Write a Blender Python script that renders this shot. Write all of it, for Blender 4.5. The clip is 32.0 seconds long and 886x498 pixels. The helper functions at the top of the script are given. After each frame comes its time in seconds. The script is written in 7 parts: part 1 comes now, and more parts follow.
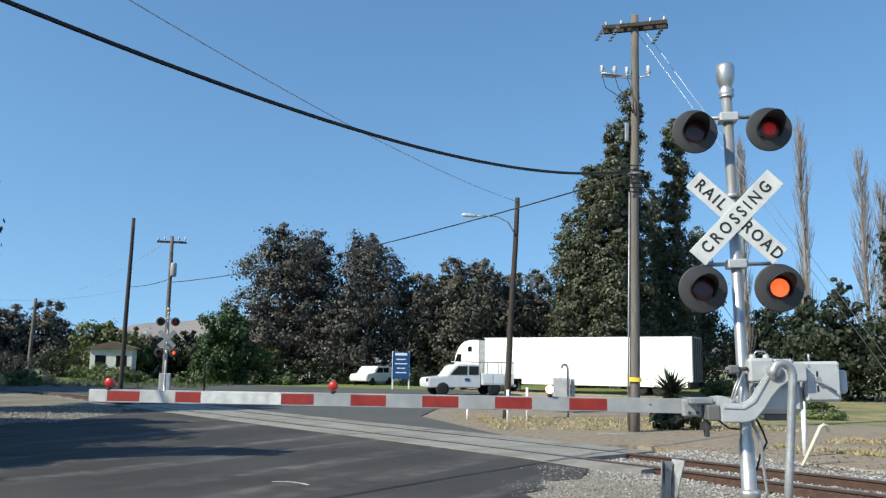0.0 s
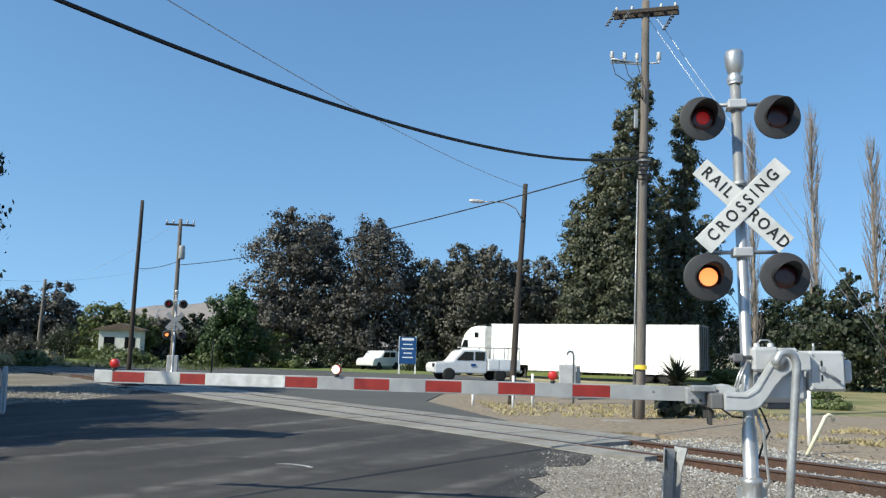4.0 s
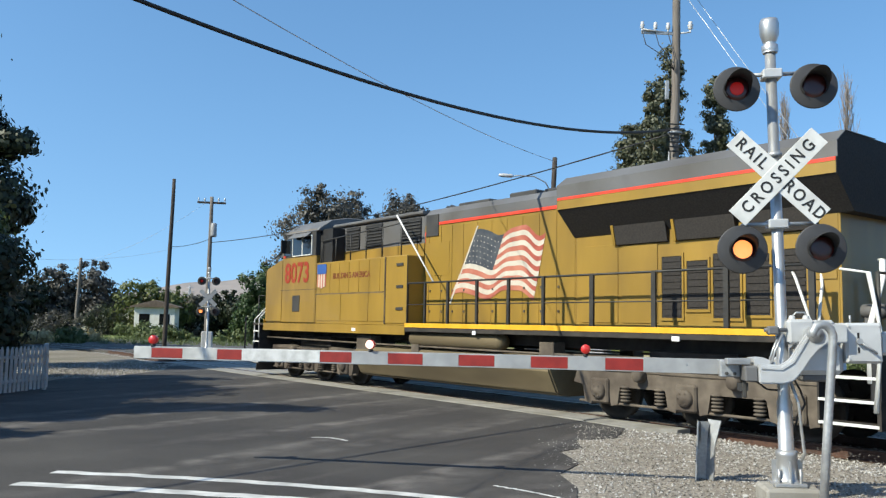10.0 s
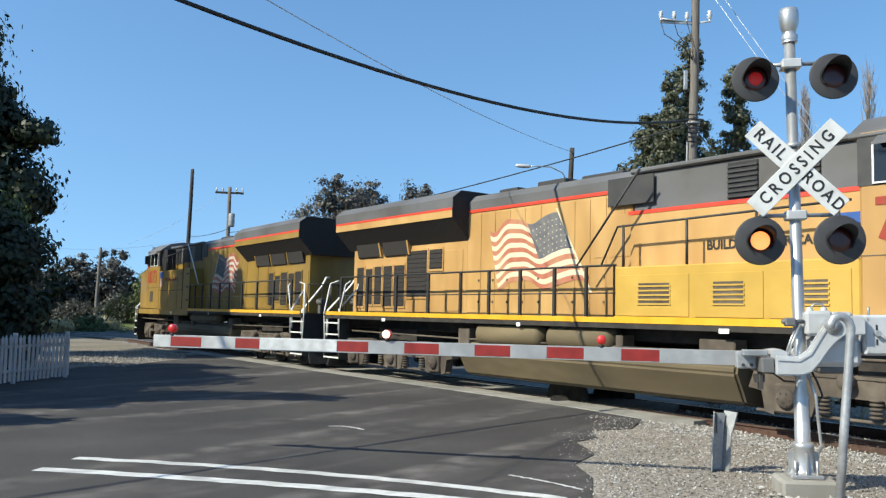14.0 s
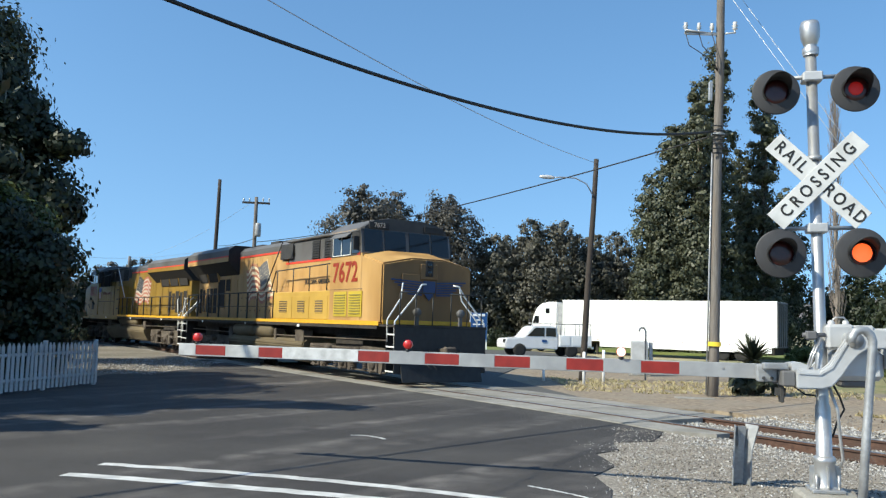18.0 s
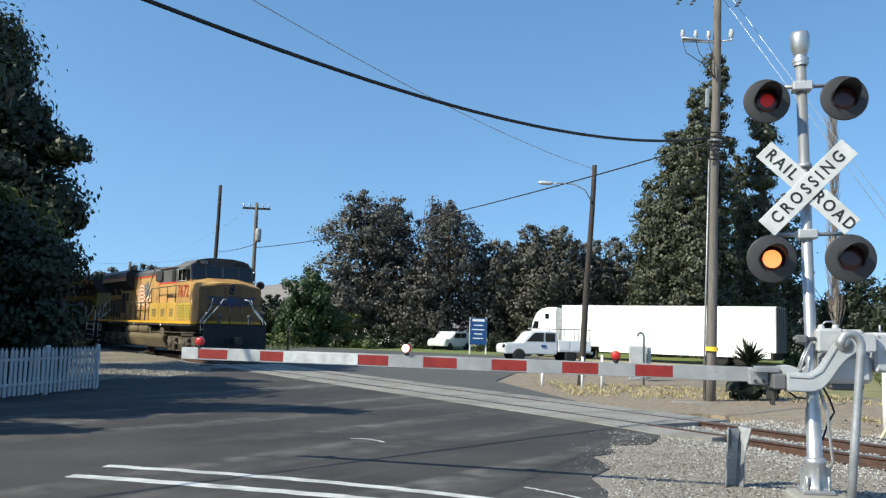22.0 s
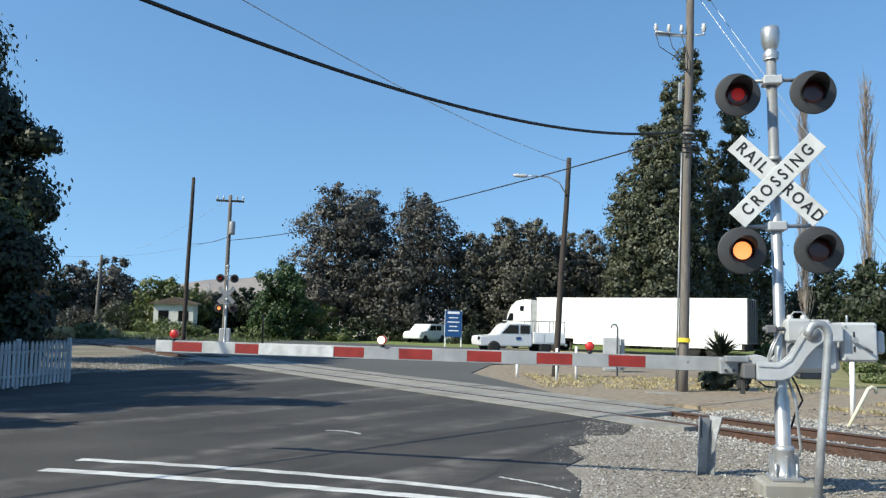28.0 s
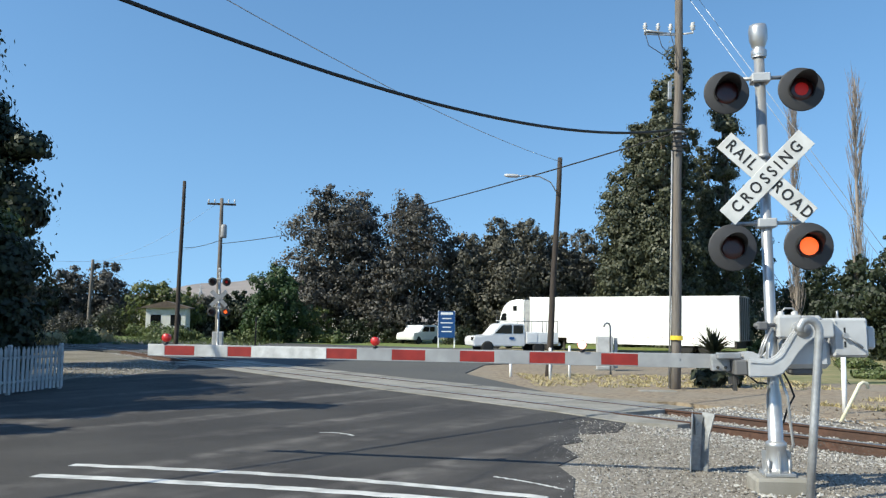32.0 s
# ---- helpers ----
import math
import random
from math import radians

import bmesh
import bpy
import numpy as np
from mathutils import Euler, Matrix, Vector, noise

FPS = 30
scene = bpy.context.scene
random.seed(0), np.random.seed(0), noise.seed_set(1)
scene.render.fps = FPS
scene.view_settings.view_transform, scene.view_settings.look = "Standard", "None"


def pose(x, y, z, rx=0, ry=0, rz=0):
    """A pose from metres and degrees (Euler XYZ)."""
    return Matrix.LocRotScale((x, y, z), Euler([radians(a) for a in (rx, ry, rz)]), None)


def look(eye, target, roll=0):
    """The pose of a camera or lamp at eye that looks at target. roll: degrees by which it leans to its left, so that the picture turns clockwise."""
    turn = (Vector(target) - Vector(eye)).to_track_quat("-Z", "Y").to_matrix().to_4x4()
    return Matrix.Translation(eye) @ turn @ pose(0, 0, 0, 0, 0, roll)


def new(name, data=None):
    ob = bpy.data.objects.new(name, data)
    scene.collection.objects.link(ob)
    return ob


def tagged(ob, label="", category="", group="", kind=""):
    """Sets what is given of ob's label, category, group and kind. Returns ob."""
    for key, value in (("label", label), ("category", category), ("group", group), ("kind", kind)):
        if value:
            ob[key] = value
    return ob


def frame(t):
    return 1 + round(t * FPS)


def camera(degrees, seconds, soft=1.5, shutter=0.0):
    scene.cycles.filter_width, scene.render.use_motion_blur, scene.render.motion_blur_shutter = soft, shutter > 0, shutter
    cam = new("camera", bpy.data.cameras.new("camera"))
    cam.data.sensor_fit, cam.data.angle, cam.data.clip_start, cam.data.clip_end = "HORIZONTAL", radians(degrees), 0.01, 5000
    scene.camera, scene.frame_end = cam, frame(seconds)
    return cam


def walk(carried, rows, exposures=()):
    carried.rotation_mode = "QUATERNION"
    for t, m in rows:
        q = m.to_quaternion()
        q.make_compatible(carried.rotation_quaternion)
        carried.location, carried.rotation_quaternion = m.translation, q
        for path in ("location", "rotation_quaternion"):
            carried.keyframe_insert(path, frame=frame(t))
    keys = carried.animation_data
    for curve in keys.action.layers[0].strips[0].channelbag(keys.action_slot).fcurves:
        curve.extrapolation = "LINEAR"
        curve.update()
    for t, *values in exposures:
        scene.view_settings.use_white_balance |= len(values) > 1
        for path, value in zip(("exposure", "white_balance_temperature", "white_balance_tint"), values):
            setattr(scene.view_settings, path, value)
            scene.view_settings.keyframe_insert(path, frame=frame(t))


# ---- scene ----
cam = camera(56.02, 32.0, soft=1.3)
PATH = [
    (0, (-0.095, 0.357, 1.751), (0.549, 10.240, 3.130), 0.71),
    (0.5, (-0.093, 0.358, 1.751), (0.551, 10.251, 3.062), 0.71),
    (1, (-0.092, 0.359, 1.751), (0.553, 10.259, 3.009), 0.80),
    (1.5, (-0.093, 0.356, 1.756), (0.562, 10.260, 2.981), 0.86),
    (2, (-0.096, 0.353, 1.765), (0.564, 10.259, 2.964), 0.93),
    (2.5, (-0.100, 0.354, 1.766), (0.572, 10.259, 2.966), 1.03),
    (3, (-0.088, 0.366, 1.761), (0.590, 10.269, 2.971), 1.19),
    (3.5, (-0.048, 0.383, 1.755), (0.569, 10.290, 2.966), 1.33),
    (5.5, (-0.090, 0.277, 1.723), (0.306, 10.201, 2.888), 1.31),
    (6, (-0.088, 0.276, 1.728), (0.262, 10.204, 2.869), 1.27),
    (6.5, (-0.082, 0.267, 1.732), (0.233, 10.200, 2.849), 1.26),
    (7, (-0.075, 0.263, 1.735), (0.212, 10.200, 2.819), 1.26),
    (7.5, (-0.073, 0.270, 1.735), (0.195, 10.210, 2.794), 1.23),
    (8, (-0.076, 0.283, 1.731), (0.181, 10.226, 2.765), 1.21),
    (8.5, (-0.080, 0.299, 1.729), (0.177, 10.245, 2.732), 1.12),
    (9, (-0.085, 0.315, 1.730), (0.173, 10.264, 2.702), 1.10),
    (9.5, (-0.089, 0.331, 1.737), (0.151, 10.283, 2.679), 1.07),
    (10, (-0.089, 0.338, 1.745), (0.123, 10.295, 2.646), 1.01),
    (10.5, (-0.082, 0.331, 1.747), (0.116, 10.292, 2.614), 0.99),
    (11, (-0.073, 0.312, 1.744), (0.109, 10.275, 2.583), 1.05),
    (11.5, (-0.065, 0.286, 1.741), (0.099, 10.251, 2.555), 1.02),
    (12, (-0.057, 0.265, 1.739), (0.086, 10.234, 2.523), 1.06),
    (12.5, (-0.054, 0.260, 1.740), (0.066, 10.230, 2.514), 1.03),
    (13, (-0.060, 0.266, 1.744), (0.027, 10.237, 2.499), 0.99),
    (13.5, (-0.071, 0.281, 1.744), (-0.020, 10.252, 2.509), 1.15),
    (14, (-0.086, 0.307, 1.742), (-0.072, 10.277, 2.525), 1.26),
    (14.5, (-0.098, 0.343, 1.746), (-0.130, 10.312, 2.538), 1.42),
    (16.5, (-0.061, 0.332, 1.757), (-0.305, 10.295, 2.587), 1.61),
    (17, (-0.049, 0.302, 1.755), (-0.315, 10.262, 2.606), 1.64),
    (17.5, (-0.039, 0.261, 1.752), (-0.324, 10.219, 2.629), 1.66),
    (18, (-0.032, 0.219, 1.749), (-0.324, 10.174, 2.646), 1.65),
    (18.5, (-0.028, 0.185, 1.743), (-0.321, 10.138, 2.667), 1.64),
    (19, (-0.027, 0.154, 1.739), (-0.314, 10.106, 2.675), 1.68),
    (19.5, (-0.025, 0.127, 1.735), (-0.305, 10.078, 2.683), 1.66),
    (20, (-0.019, 0.107, 1.732), (-0.299, 10.057, 2.691), 1.70),
    (20.5, (-0.011, 0.088, 1.734), (-0.290, 10.038, 2.693), 1.68),
    (21, (-0.006, 0.066, 1.737), (-0.291, 10.016, 2.697), 1.68),
    (21.5, (-0.004, 0.047, 1.737), (-0.295, 9.997, 2.697), 1.64),
    (22, (-0.006, 0.035, 1.735), (-0.299, 9.984, 2.697), 1.65),
    (22.5, (-0.008, 0.026, 1.731), (-0.289, 9.977, 2.683), 1.66),
    (23, (-0.012, 0.018, 1.726), (-0.259, 9.970, 2.670), 1.71),
    (23.5, (-0.016, 0.009, 1.723), (-0.219, 9.964, 2.654), 1.68),
    (24, (-0.019, 0.003, 1.721), (-0.178, 9.959, 2.648), 1.66),
    (24.5, (-0.019, -0.002, 1.720), (-0.137, 9.955, 2.646), 1.63),
    (25, (-0.019, -0.008, 1.719), (-0.095, 9.949, 2.647), 1.61),
    (25.5, (-0.019, -0.015, 1.717), (-0.052, 9.942, 2.645), 1.59),
    (27.5, (-0.008, -0.009, 1.721), (-0.000, 9.951, 2.614), 1.47),
    (28, (-0.007, -0.004, 1.723), (-0.000, 9.957, 2.606), 1.44),
    (28.5, (-0.010, -0.001, 1.722), (-0.003, 9.961, 2.595), 1.44),
    (29, (-0.012, -0.002, 1.720), (-0.001, 9.961, 2.584), 1.33),
    (29.5, (-0.010, -0.001, 1.721), (-0.002, 9.963, 2.570), 1.24),
    (30, (-0.007, 0.003, 1.723), (0.003, 9.967, 2.567), 1.15),
    (30.5, (-0.004, 0.003, 1.726), (0.005, 9.968, 2.567), 1.04),
    (31, (-0.003, 0.001, 1.726), (0.013, 9.965, 2.573), 0.98),
    (31.5, (-0.001, -0.003, 1.723), (0.045, 9.959, 2.585), 0.87),
    (32, (0.002, -0.011, 1.717), (0.099, 9.949, 2.613), 0.75),
]
walk(cam, [(t, look(eye, target, roll)) for t, eye, target, roll in PATH], exposures=[(0, 0.28, 6420, 2), (4, 0.3, 6420, 2), (7, 0.36, 6420, 2), (10, 0.46, 6420, 2), (14, 0.48, 6420, 2), (17, 0.47, 6420, 2), (20, 0.42, 6420, 2), (25, 0.38, 6420, 2), (32, 0.38, 6420, 2)])

# ---- light: clear afternoon, sun to the left and a little behind ----
SUN_TO = Vector((-0.676, -0.36, 0.643)).normalized()
world = bpy.data.worlds.new("sky")
scene.world = world
world.use_nodes = True
wn = world.node_tree.nodes
sky = wn.new("ShaderNodeTexSky")
sky.sky_type = "NISHITA"
sky.sun_disc = False
sky.sun_elevation = math.asin(SUN_TO.z)
sky.sun_rotation = math.atan2(SUN_TO.x, SUN_TO.y)
sky.altitude = 0
sky.air_density, sky.dust_density, sky.ozone_density = 1.0, 0.3, 1.0
wn["Background"].inputs["Strength"].default_value = 0.15
# clear dry air: a shallow fall of tone towards the horizon
turn = wn.new("ShaderNodeTexCoord")
lift = wn.new("ShaderNodeMapping")
lift.inputs["Location"].default_value = (0, 0, 0.2)
lift.inputs["Scale"].default_value = (1, 1, 0.8)
unit = wn.new("ShaderNodeVectorMath")
unit.operation = "NORMALIZE"
world.node_tree.links.new(turn.outputs["Generated"], lift.inputs["Vector"])
world.node_tree.links.new(lift.outputs["Vector"], unit.inputs[0])
world.node_tree.links.new(unit.outputs["Vector"], sky.inputs["Vector"])
rich = wn.new("ShaderNodeHueSaturation")
rich.inputs["Saturation"].default_value = 1.18
rich.inputs["Value"].default_value = 1.06
world.node_tree.links.new(sky.outputs["Color"], rich.inputs["Color"])
world.node_tree.links.new(rich.outputs["Color"], wn["Background"].inputs["Color"])
sun = new("sun", bpy.data.lights.new("sun", "SUN"))
sun.data.energy, sun.data.angle, sun.data.color = 5.0, radians(0.55), (1.0, 0.91, 0.77)
sun.matrix_world = look(SUN_TO * 100, (0, 0, 0))


# ---- materials ----
def mat(name, c1, c2=None, scale=6.0, rough=0.7, metal=0.0, bump=0.0, bump_scale=None, detail=4.0, c3=None, big=0.6, emit=None, strength=0.0, spread=(0.35, 0.65), vary=0.0, stretch=(1, 1, 1), alpha=1.0, coat=0.0, where="Object"):
    """Two-scale noise paint: c1 to c2 by fine noise, c3 in large patches; vary: shade per object."""
    m = bpy.data.materials.new(name)
    m.use_nodes = True
    n, l = m.node_tree.nodes, m.node_tree.links
    b = n["Principled BSDF"]
    b.inputs["Roughness"].default_value = rough
    b.inputs["Metallic"].default_value = metal
    b.inputs["Coat Weight"].default_value = coat
    tc = n.new("ShaderNodeTexCoord")
    mp = n.new("ShaderNodeMapping")
    mp.inputs["Scale"].default_value = stretch
    l.new(tc.outputs[where], mp.inputs["Vector"])
    c2 = c2 or tuple(v * 0.8 for v in c1)
    nz = n.new("ShaderNodeTexNoise")
    nz.inputs["Scale"].default_value, nz.inputs["Detail"].default_value = scale, detail
    l.new(mp.outputs[0], nz.inputs["Vector"])
    rp = n.new("ShaderNodeValToRGB")
    rp.color_ramp.elements[0].position, rp.color_ramp.elements[1].position = spread
    rp.color_ramp.elements[0].color, rp.color_ramp.elements[1].color = (*c1, 1), (*c2, 1)
    l.new(nz.outputs["Fac"], rp.inputs["Fac"])
    col = rp.outputs["Color"]
    if c3:
        nb = n.new("ShaderNodeTexNoise")
        nb.inputs["Scale"].default_value, nb.inputs["Detail"].default_value = big, 3
        l.new(mp.outputs[0], nb.inputs["Vector"])
        rb = n.new("ShaderNodeValToRGB")
        rb.color_ramp.elements[0].position, rb.color_ramp.elements[1].position = 0.42, 0.68
        l.new(nb.outputs["Fac"], rb.inputs["Fac"])
        mx = n.new("ShaderNodeMix")
        mx.data_type = "RGBA"
        l.new(rb.outputs["Color"], mx.inputs[0])
        l.new(col, mx.inputs[6])
        mx.inputs[7].default_value = (*c3, 1)
        col = mx.outputs[2]
    if vary:
        oi = n.new("ShaderNodeObjectInfo")
        hs = n.new("ShaderNodeHueSaturation")
        mr = n.new("ShaderNodeMapRange")
        mr.inputs["To Min"].default_value, mr.inputs["To Max"].default_value = 1 - vary, 1 + vary
        l.new(oi.outputs["Random"], mr.inputs["Value"])
        l.new(mr.outputs[0], hs.inputs["Value"])
        l.new(col, hs.inputs["Color"])
        col = hs.outputs["Color"]
    l.new(col, b.inputs["Base Color"])
    if bump:
        nf = n.new("ShaderNodeTexNoise")
        nf.inputs["Scale"].default_value, nf.inputs["Detail"].default_value = bump_scale or scale * 3, 5
        l.new(mp.outputs[0], nf.inputs["Vector"])
        bp = n.new("ShaderNodeBump")
        bp.inputs["Strength"].default_value, bp.inputs["Distance"].default_value = bump, 0.02
        l.new(nf.outputs["Fac"], bp.inputs["Height"])
        l.new(bp.outputs["Normal"], b.inputs["Normal"])
    if emit:
        b.inputs["Emission Color"].default_value = (*emit, 1)
        b.inputs["Emission Strength"].default_value = strength
    return m


def leaf_mat(name, c1, c2, rough=0.55):
    """Leaves: colour by clump, a little light through."""
    m = bpy.data.materials.new(name)
    m.use_nodes = True
    n, l = m.node_tree.nodes, m.node_tree.links
    b = n["Principled BSDF"]
    b.inputs["Roughness"].default_value = rough
    g = n.new("ShaderNodeNewGeometry")
    rp = n.new("ShaderNodeValToRGB")
    rp.color_ramp.elements[0].color, rp.color_ramp.elements[1].color = (*c1, 1), (*c2, 1)
    l.new(g.outputs["Random Per Island"], rp.inputs["Fac"])
    l.new(rp.outputs["Color"], b.inputs["Base Color"])
    t = n.new("ShaderNodeBsdfTranslucent")
    l.new(rp.outputs["Color"], t.inputs["Color"])
    mx = n.new("ShaderNodeMixShader")
    mx.inputs[0].default_value = 0.25
    l.new(b.outputs[0], mx.inputs[1])
    l.new(t.outputs[0], mx.inputs[2])
    l.new(mx.outputs[0], n["Material Output"].inputs["Surface"])
    return m


M_ASPHALT = mat("asphalt", (0.0275, 0.0248, 0.024), (0.043, 0.039, 0.0375), 55, 0.92, bump=0.6, bump_scale=120, c3=(0.062, 0.057, 0.053), big=0.33, detail=6)
def worn(m, turn_by, tone, across=1.1, along=0.07):
    """Pale scuffs of traffic on a road surface, long in one direction and broken up."""
    n, l = m.node_tree.nodes, m.node_tree.links
    base = n["Principled BSDF"].inputs["Base Color"]
    old = base.links[0].from_socket
    tc = n.new("ShaderNodeTexCoord")
    rot, squash = n.new("ShaderNodeMapping"), n.new("ShaderNodeMapping")
    rot.inputs["Rotation"].default_value = (0, 0, radians(turn_by))
    squash.inputs["Scale"].default_value = (across, along, 1)
    l.new(tc.outputs["Object"], rot.inputs["Vector"])
    l.new(rot.outputs[0], squash.inputs["Vector"])
    streak, grit = n.new("ShaderNodeTexNoise"), n.new("ShaderNodeTexNoise")
    streak.inputs["Scale"].default_value, streak.inputs["Detail"].default_value = 1.0, 3.0
    grit.inputs["Scale"].default_value, grit.inputs["Detail"].default_value = 2.3, 6.0
    l.new(squash.outputs[0], streak.inputs["Vector"])
    l.new(tc.outputs["Object"], grit.inputs["Vector"])
    cut, cut2 = n.new("ShaderNodeMapRange"), n.new("ShaderNodeMapRange")
    cut.inputs["From Min"].default_value, cut.inputs["From Max"].default_value = 0.5, 0.66
    cut2.inputs["From Min"].default_value, cut2.inputs["From Max"].default_value = 0.35, 0.68
    l.new(streak.outputs["Fac"], cut.inputs["Value"])
    l.new(grit.outputs["Fac"], cut2.inputs["Value"])
    mul, mx = n.new("ShaderNodeMath"), n.new("ShaderNodeMix")
    mul.operation = "MULTIPLY"
    l.new(cut.outputs[0], mul.inputs[0])
    l.new(cut2.outputs[0], mul.inputs[1])
    mx.data_type = "RGBA"
    l.new(mul.outputs[0], mx.inputs[0])
    l.new(old, mx.inputs[6])
    mx.inputs[7].default_value = (*tone, 1)
    l.new(mx.outputs[2], base)


worn(M_ASPHALT, 33.5, (0.15, 0.136, 0.127))
M_OLDROAD = mat("old_asphalt", (0.07225, 0.07055, 0.0663), (0.102, 0.0986, 0.0918), 40, 0.9, bump=0.4, bump_scale=90, c3=(0.07225, 0.07225, 0.07225), big=0.15)
M_CONCRETE = mat("concrete", (0.234, 0.2223, 0.1989), (0.2964, 0.2847, 0.2574), 9, 0.9, bump=0.25, bump_scale=60, c3=(0.195, 0.1833, 0.156), big=1.2, vary=0.08)
M_LINE = mat("road_paint", (0.527, 0.527, 0.51), (0.6375, 0.6375, 0.6205), 14, 0.75, c3=(0.357, 0.357, 0.3485), big=3.0)
M_DIRT = mat("dry_soil", (0.171, 0.1305, 0.09), (0.297, 0.2385, 0.171), 7, 0.95, bump=0.9, bump_scale=16, c3=(0.234, 0.198, 0.153), big=0.5, spread=(0.4, 0.6))
M_GROUND = mat("dry_field", (0.24, 0.2, 0.12), (0.3, 0.26, 0.15), 1.2, 0.95, bump=0.5, bump_scale=6, c3=(0.1, 0.13, 0.045), big=0.06)
M_GRAVEL = mat("gravel", (0.1376, 0.1187, 0.09632), (0.3612, 0.3268, 0.2795), 24, 0.95, bump=1.0, bump_scale=40, c3=(0.2322, 0.2064, 0.172), big=1.1, spread=(0.38, 0.62))
M_BALLAST = mat("ballast", (0.1376, 0.129, 0.1187), (0.3612, 0.3483, 0.3268), 18, 0.95, bump=1.0, bump_scale=28, c3=(0.172, 0.1419, 0.1118), big=0.7, spread=(0.38, 0.62))
M_STONE = mat("crushed_stone", (0.3344, 0.3212, 0.2992), (0.4928, 0.4796, 0.4576), 20, 0.9)
M_STONE2 = mat("dull_stone", (0.172, 0.1548, 0.1333), (0.2838, 0.258, 0.2236), 20, 0.9)
M_PALEDIRT = mat("pale_dust", (0.16, 0.136, 0.104), (0.24, 0.212, 0.172), 6, 0.95, bump=0.8, bump_scale=14, c3=(0.136, 0.12, 0.08), big=0.35)
M_LAWN = mat("lawn", (0.1, 0.155, 0.035), (0.17, 0.225, 0.06), 2.5, 0.9, bump=0.4, bump_scale=20, c3=(0.17, 0.17, 0.06), big=0.3)
M_DRYLAWN = mat("dry_lawn", (0.2, 0.17, 0.075), (0.3, 0.255, 0.13), 3.0, 0.95, bump=0.5, bump_scale=20, c3=(0.1, 0.13, 0.04), big=0.35)
M_STRAW = leaf_mat("dry_grass", (0.42, 0.34, 0.17), (0.55, 0.47, 0.26))
M_WEED = leaf_mat("green_weed", (0.07, 0.1, 0.03), (0.14, 0.17, 0.06))
M_RUST = mat("rusty_steel", (0.06, 0.031, 0.022), (0.095, 0.05, 0.034), 12, 0.85, bump=0.2, c3=(0.06, 0.036, 0.027), big=2.0)
M_RAILTOP = mat("polished_rail", (0.35, 0.34, 0.33), (0.45, 0.44, 0.42), 9, 0.35, 0.9)
M_TIE = mat("creosote_tie", (0.07, 0.05, 0.035), (0.12, 0.09, 0.065), 7, 0.95, bump=0.5, vary=0.2, stretch=(1, 8, 8))
M_ALU = mat("aluminium_paint", (0.45, 0.45, 0.45), (0.558, 0.558, 0.558), 5, 0.4, 0.7, bump=0.04, c3=(0.36, 0.36, 0.351), big=2.2)
M_GALV = mat("galvanised_steel", (0.34, 0.3485, 0.357), (0.442, 0.4505, 0.459), 22, 0.5, 0.5, bump=0.05, c3=(0.289, 0.2932, 0.2975), big=4)
M_MECH = mat("gate_grey_paint", (0.4576, 0.4664, 0.4752), (0.528, 0.5368, 0.5456), 4, 0.5, 0.15, bump=0.04, c3=(0.396, 0.4004, 0.4048), big=3)
M_BLACK = mat("matt_black", (0.012, 0.012, 0.013), (0.02, 0.02, 0.021), 6, 0.65)
M_DISC = mat("faded_black_paint", (0.03, 0.03, 0.033), (0.042, 0.042, 0.046), 6, 0.6, c3=(0.036, 0.035, 0.036), big=3)
M_RUBBER = mat("tyre_rubber", (0.018, 0.018, 0.018), (0.028, 0.027, 0.026), 20, 0.85, bump=0.2)
M_LENSOFF = mat("red_lens", (0.03, 0.003, 0.003), (0.05, 0.005, 0.004), 60, 0.3, coat=0.2)
M_LAMP = mat("lit_red_lamp", (0.9, 0.2, 0.08), (0.9, 0.25, 0.1), 5, 0.5, emit=(1.0, 0.12, 0.02), strength=0.95)
M_LAMPHOT = mat("lit_amber_lamp", (0.9, 0.4, 0.15), (0.9, 0.45, 0.2), 5, 0.5, emit=(1.0, 0.27, 0.07), strength=1.25)
M_LAMPDIM = mat("side_lit_red_lamp", (0.3, 0.01, 0.01), (0.35, 0.015, 0.012), 5, 0.5, emit=(1.0, 0.02, 0.015), strength=0.09)
M_REDLIGHT = mat("arm_light_red", (0.42, 0.018, 0.016), (0.5, 0.026, 0.02), 8, 0.35, emit=(1.0, 0.03, 0.02), strength=0.05, coat=0.4)
M_WHITE = mat("white_sheet", (0.88, 0.88, 0.87), (0.91, 0.91, 0.9), 3, 0.45, c3=(0.85, 0.845, 0.83), big=0.7)
M_REFL = mat("white_reflective", (0.616, 0.616, 0.5984), (0.6864, 0.6864, 0.6688), 5, 0.5, c3=(0.528, 0.528, 0.5104), big=4)
M_ARMWHITE = mat("arm_white_sheet", (0.42, 0.42, 0.415), (0.5, 0.5, 0.49), 6, 0.5, c3=(0.33, 0.33, 0.32), big=5)
M_ARMGREY = mat("arm_grey_sheet", (0.306, 0.3105, 0.315), (0.36, 0.3645, 0.369), 5, 0.45, 0.1, c3=(0.27, 0.2745, 0.279), big=4)
M_ARMRED = mat("arm_red_sheet", (0.2, 0.014, 0.01), (0.26, 0.02, 0.014), 7, 0.5)
M_LETTER = mat("black_letter", (0.015, 0.015, 0.015), (0.025, 0.025, 0.025), 10, 0.6)
M_WOOD = mat("weathered_pole", (0.125, 0.112, 0.1), (0.2, 0.182, 0.165), 5, 0.9, bump=0.5, bump_scale=14, stretch=(6, 6, 0.5), c3=(0.16, 0.13, 0.105), big=0.8)
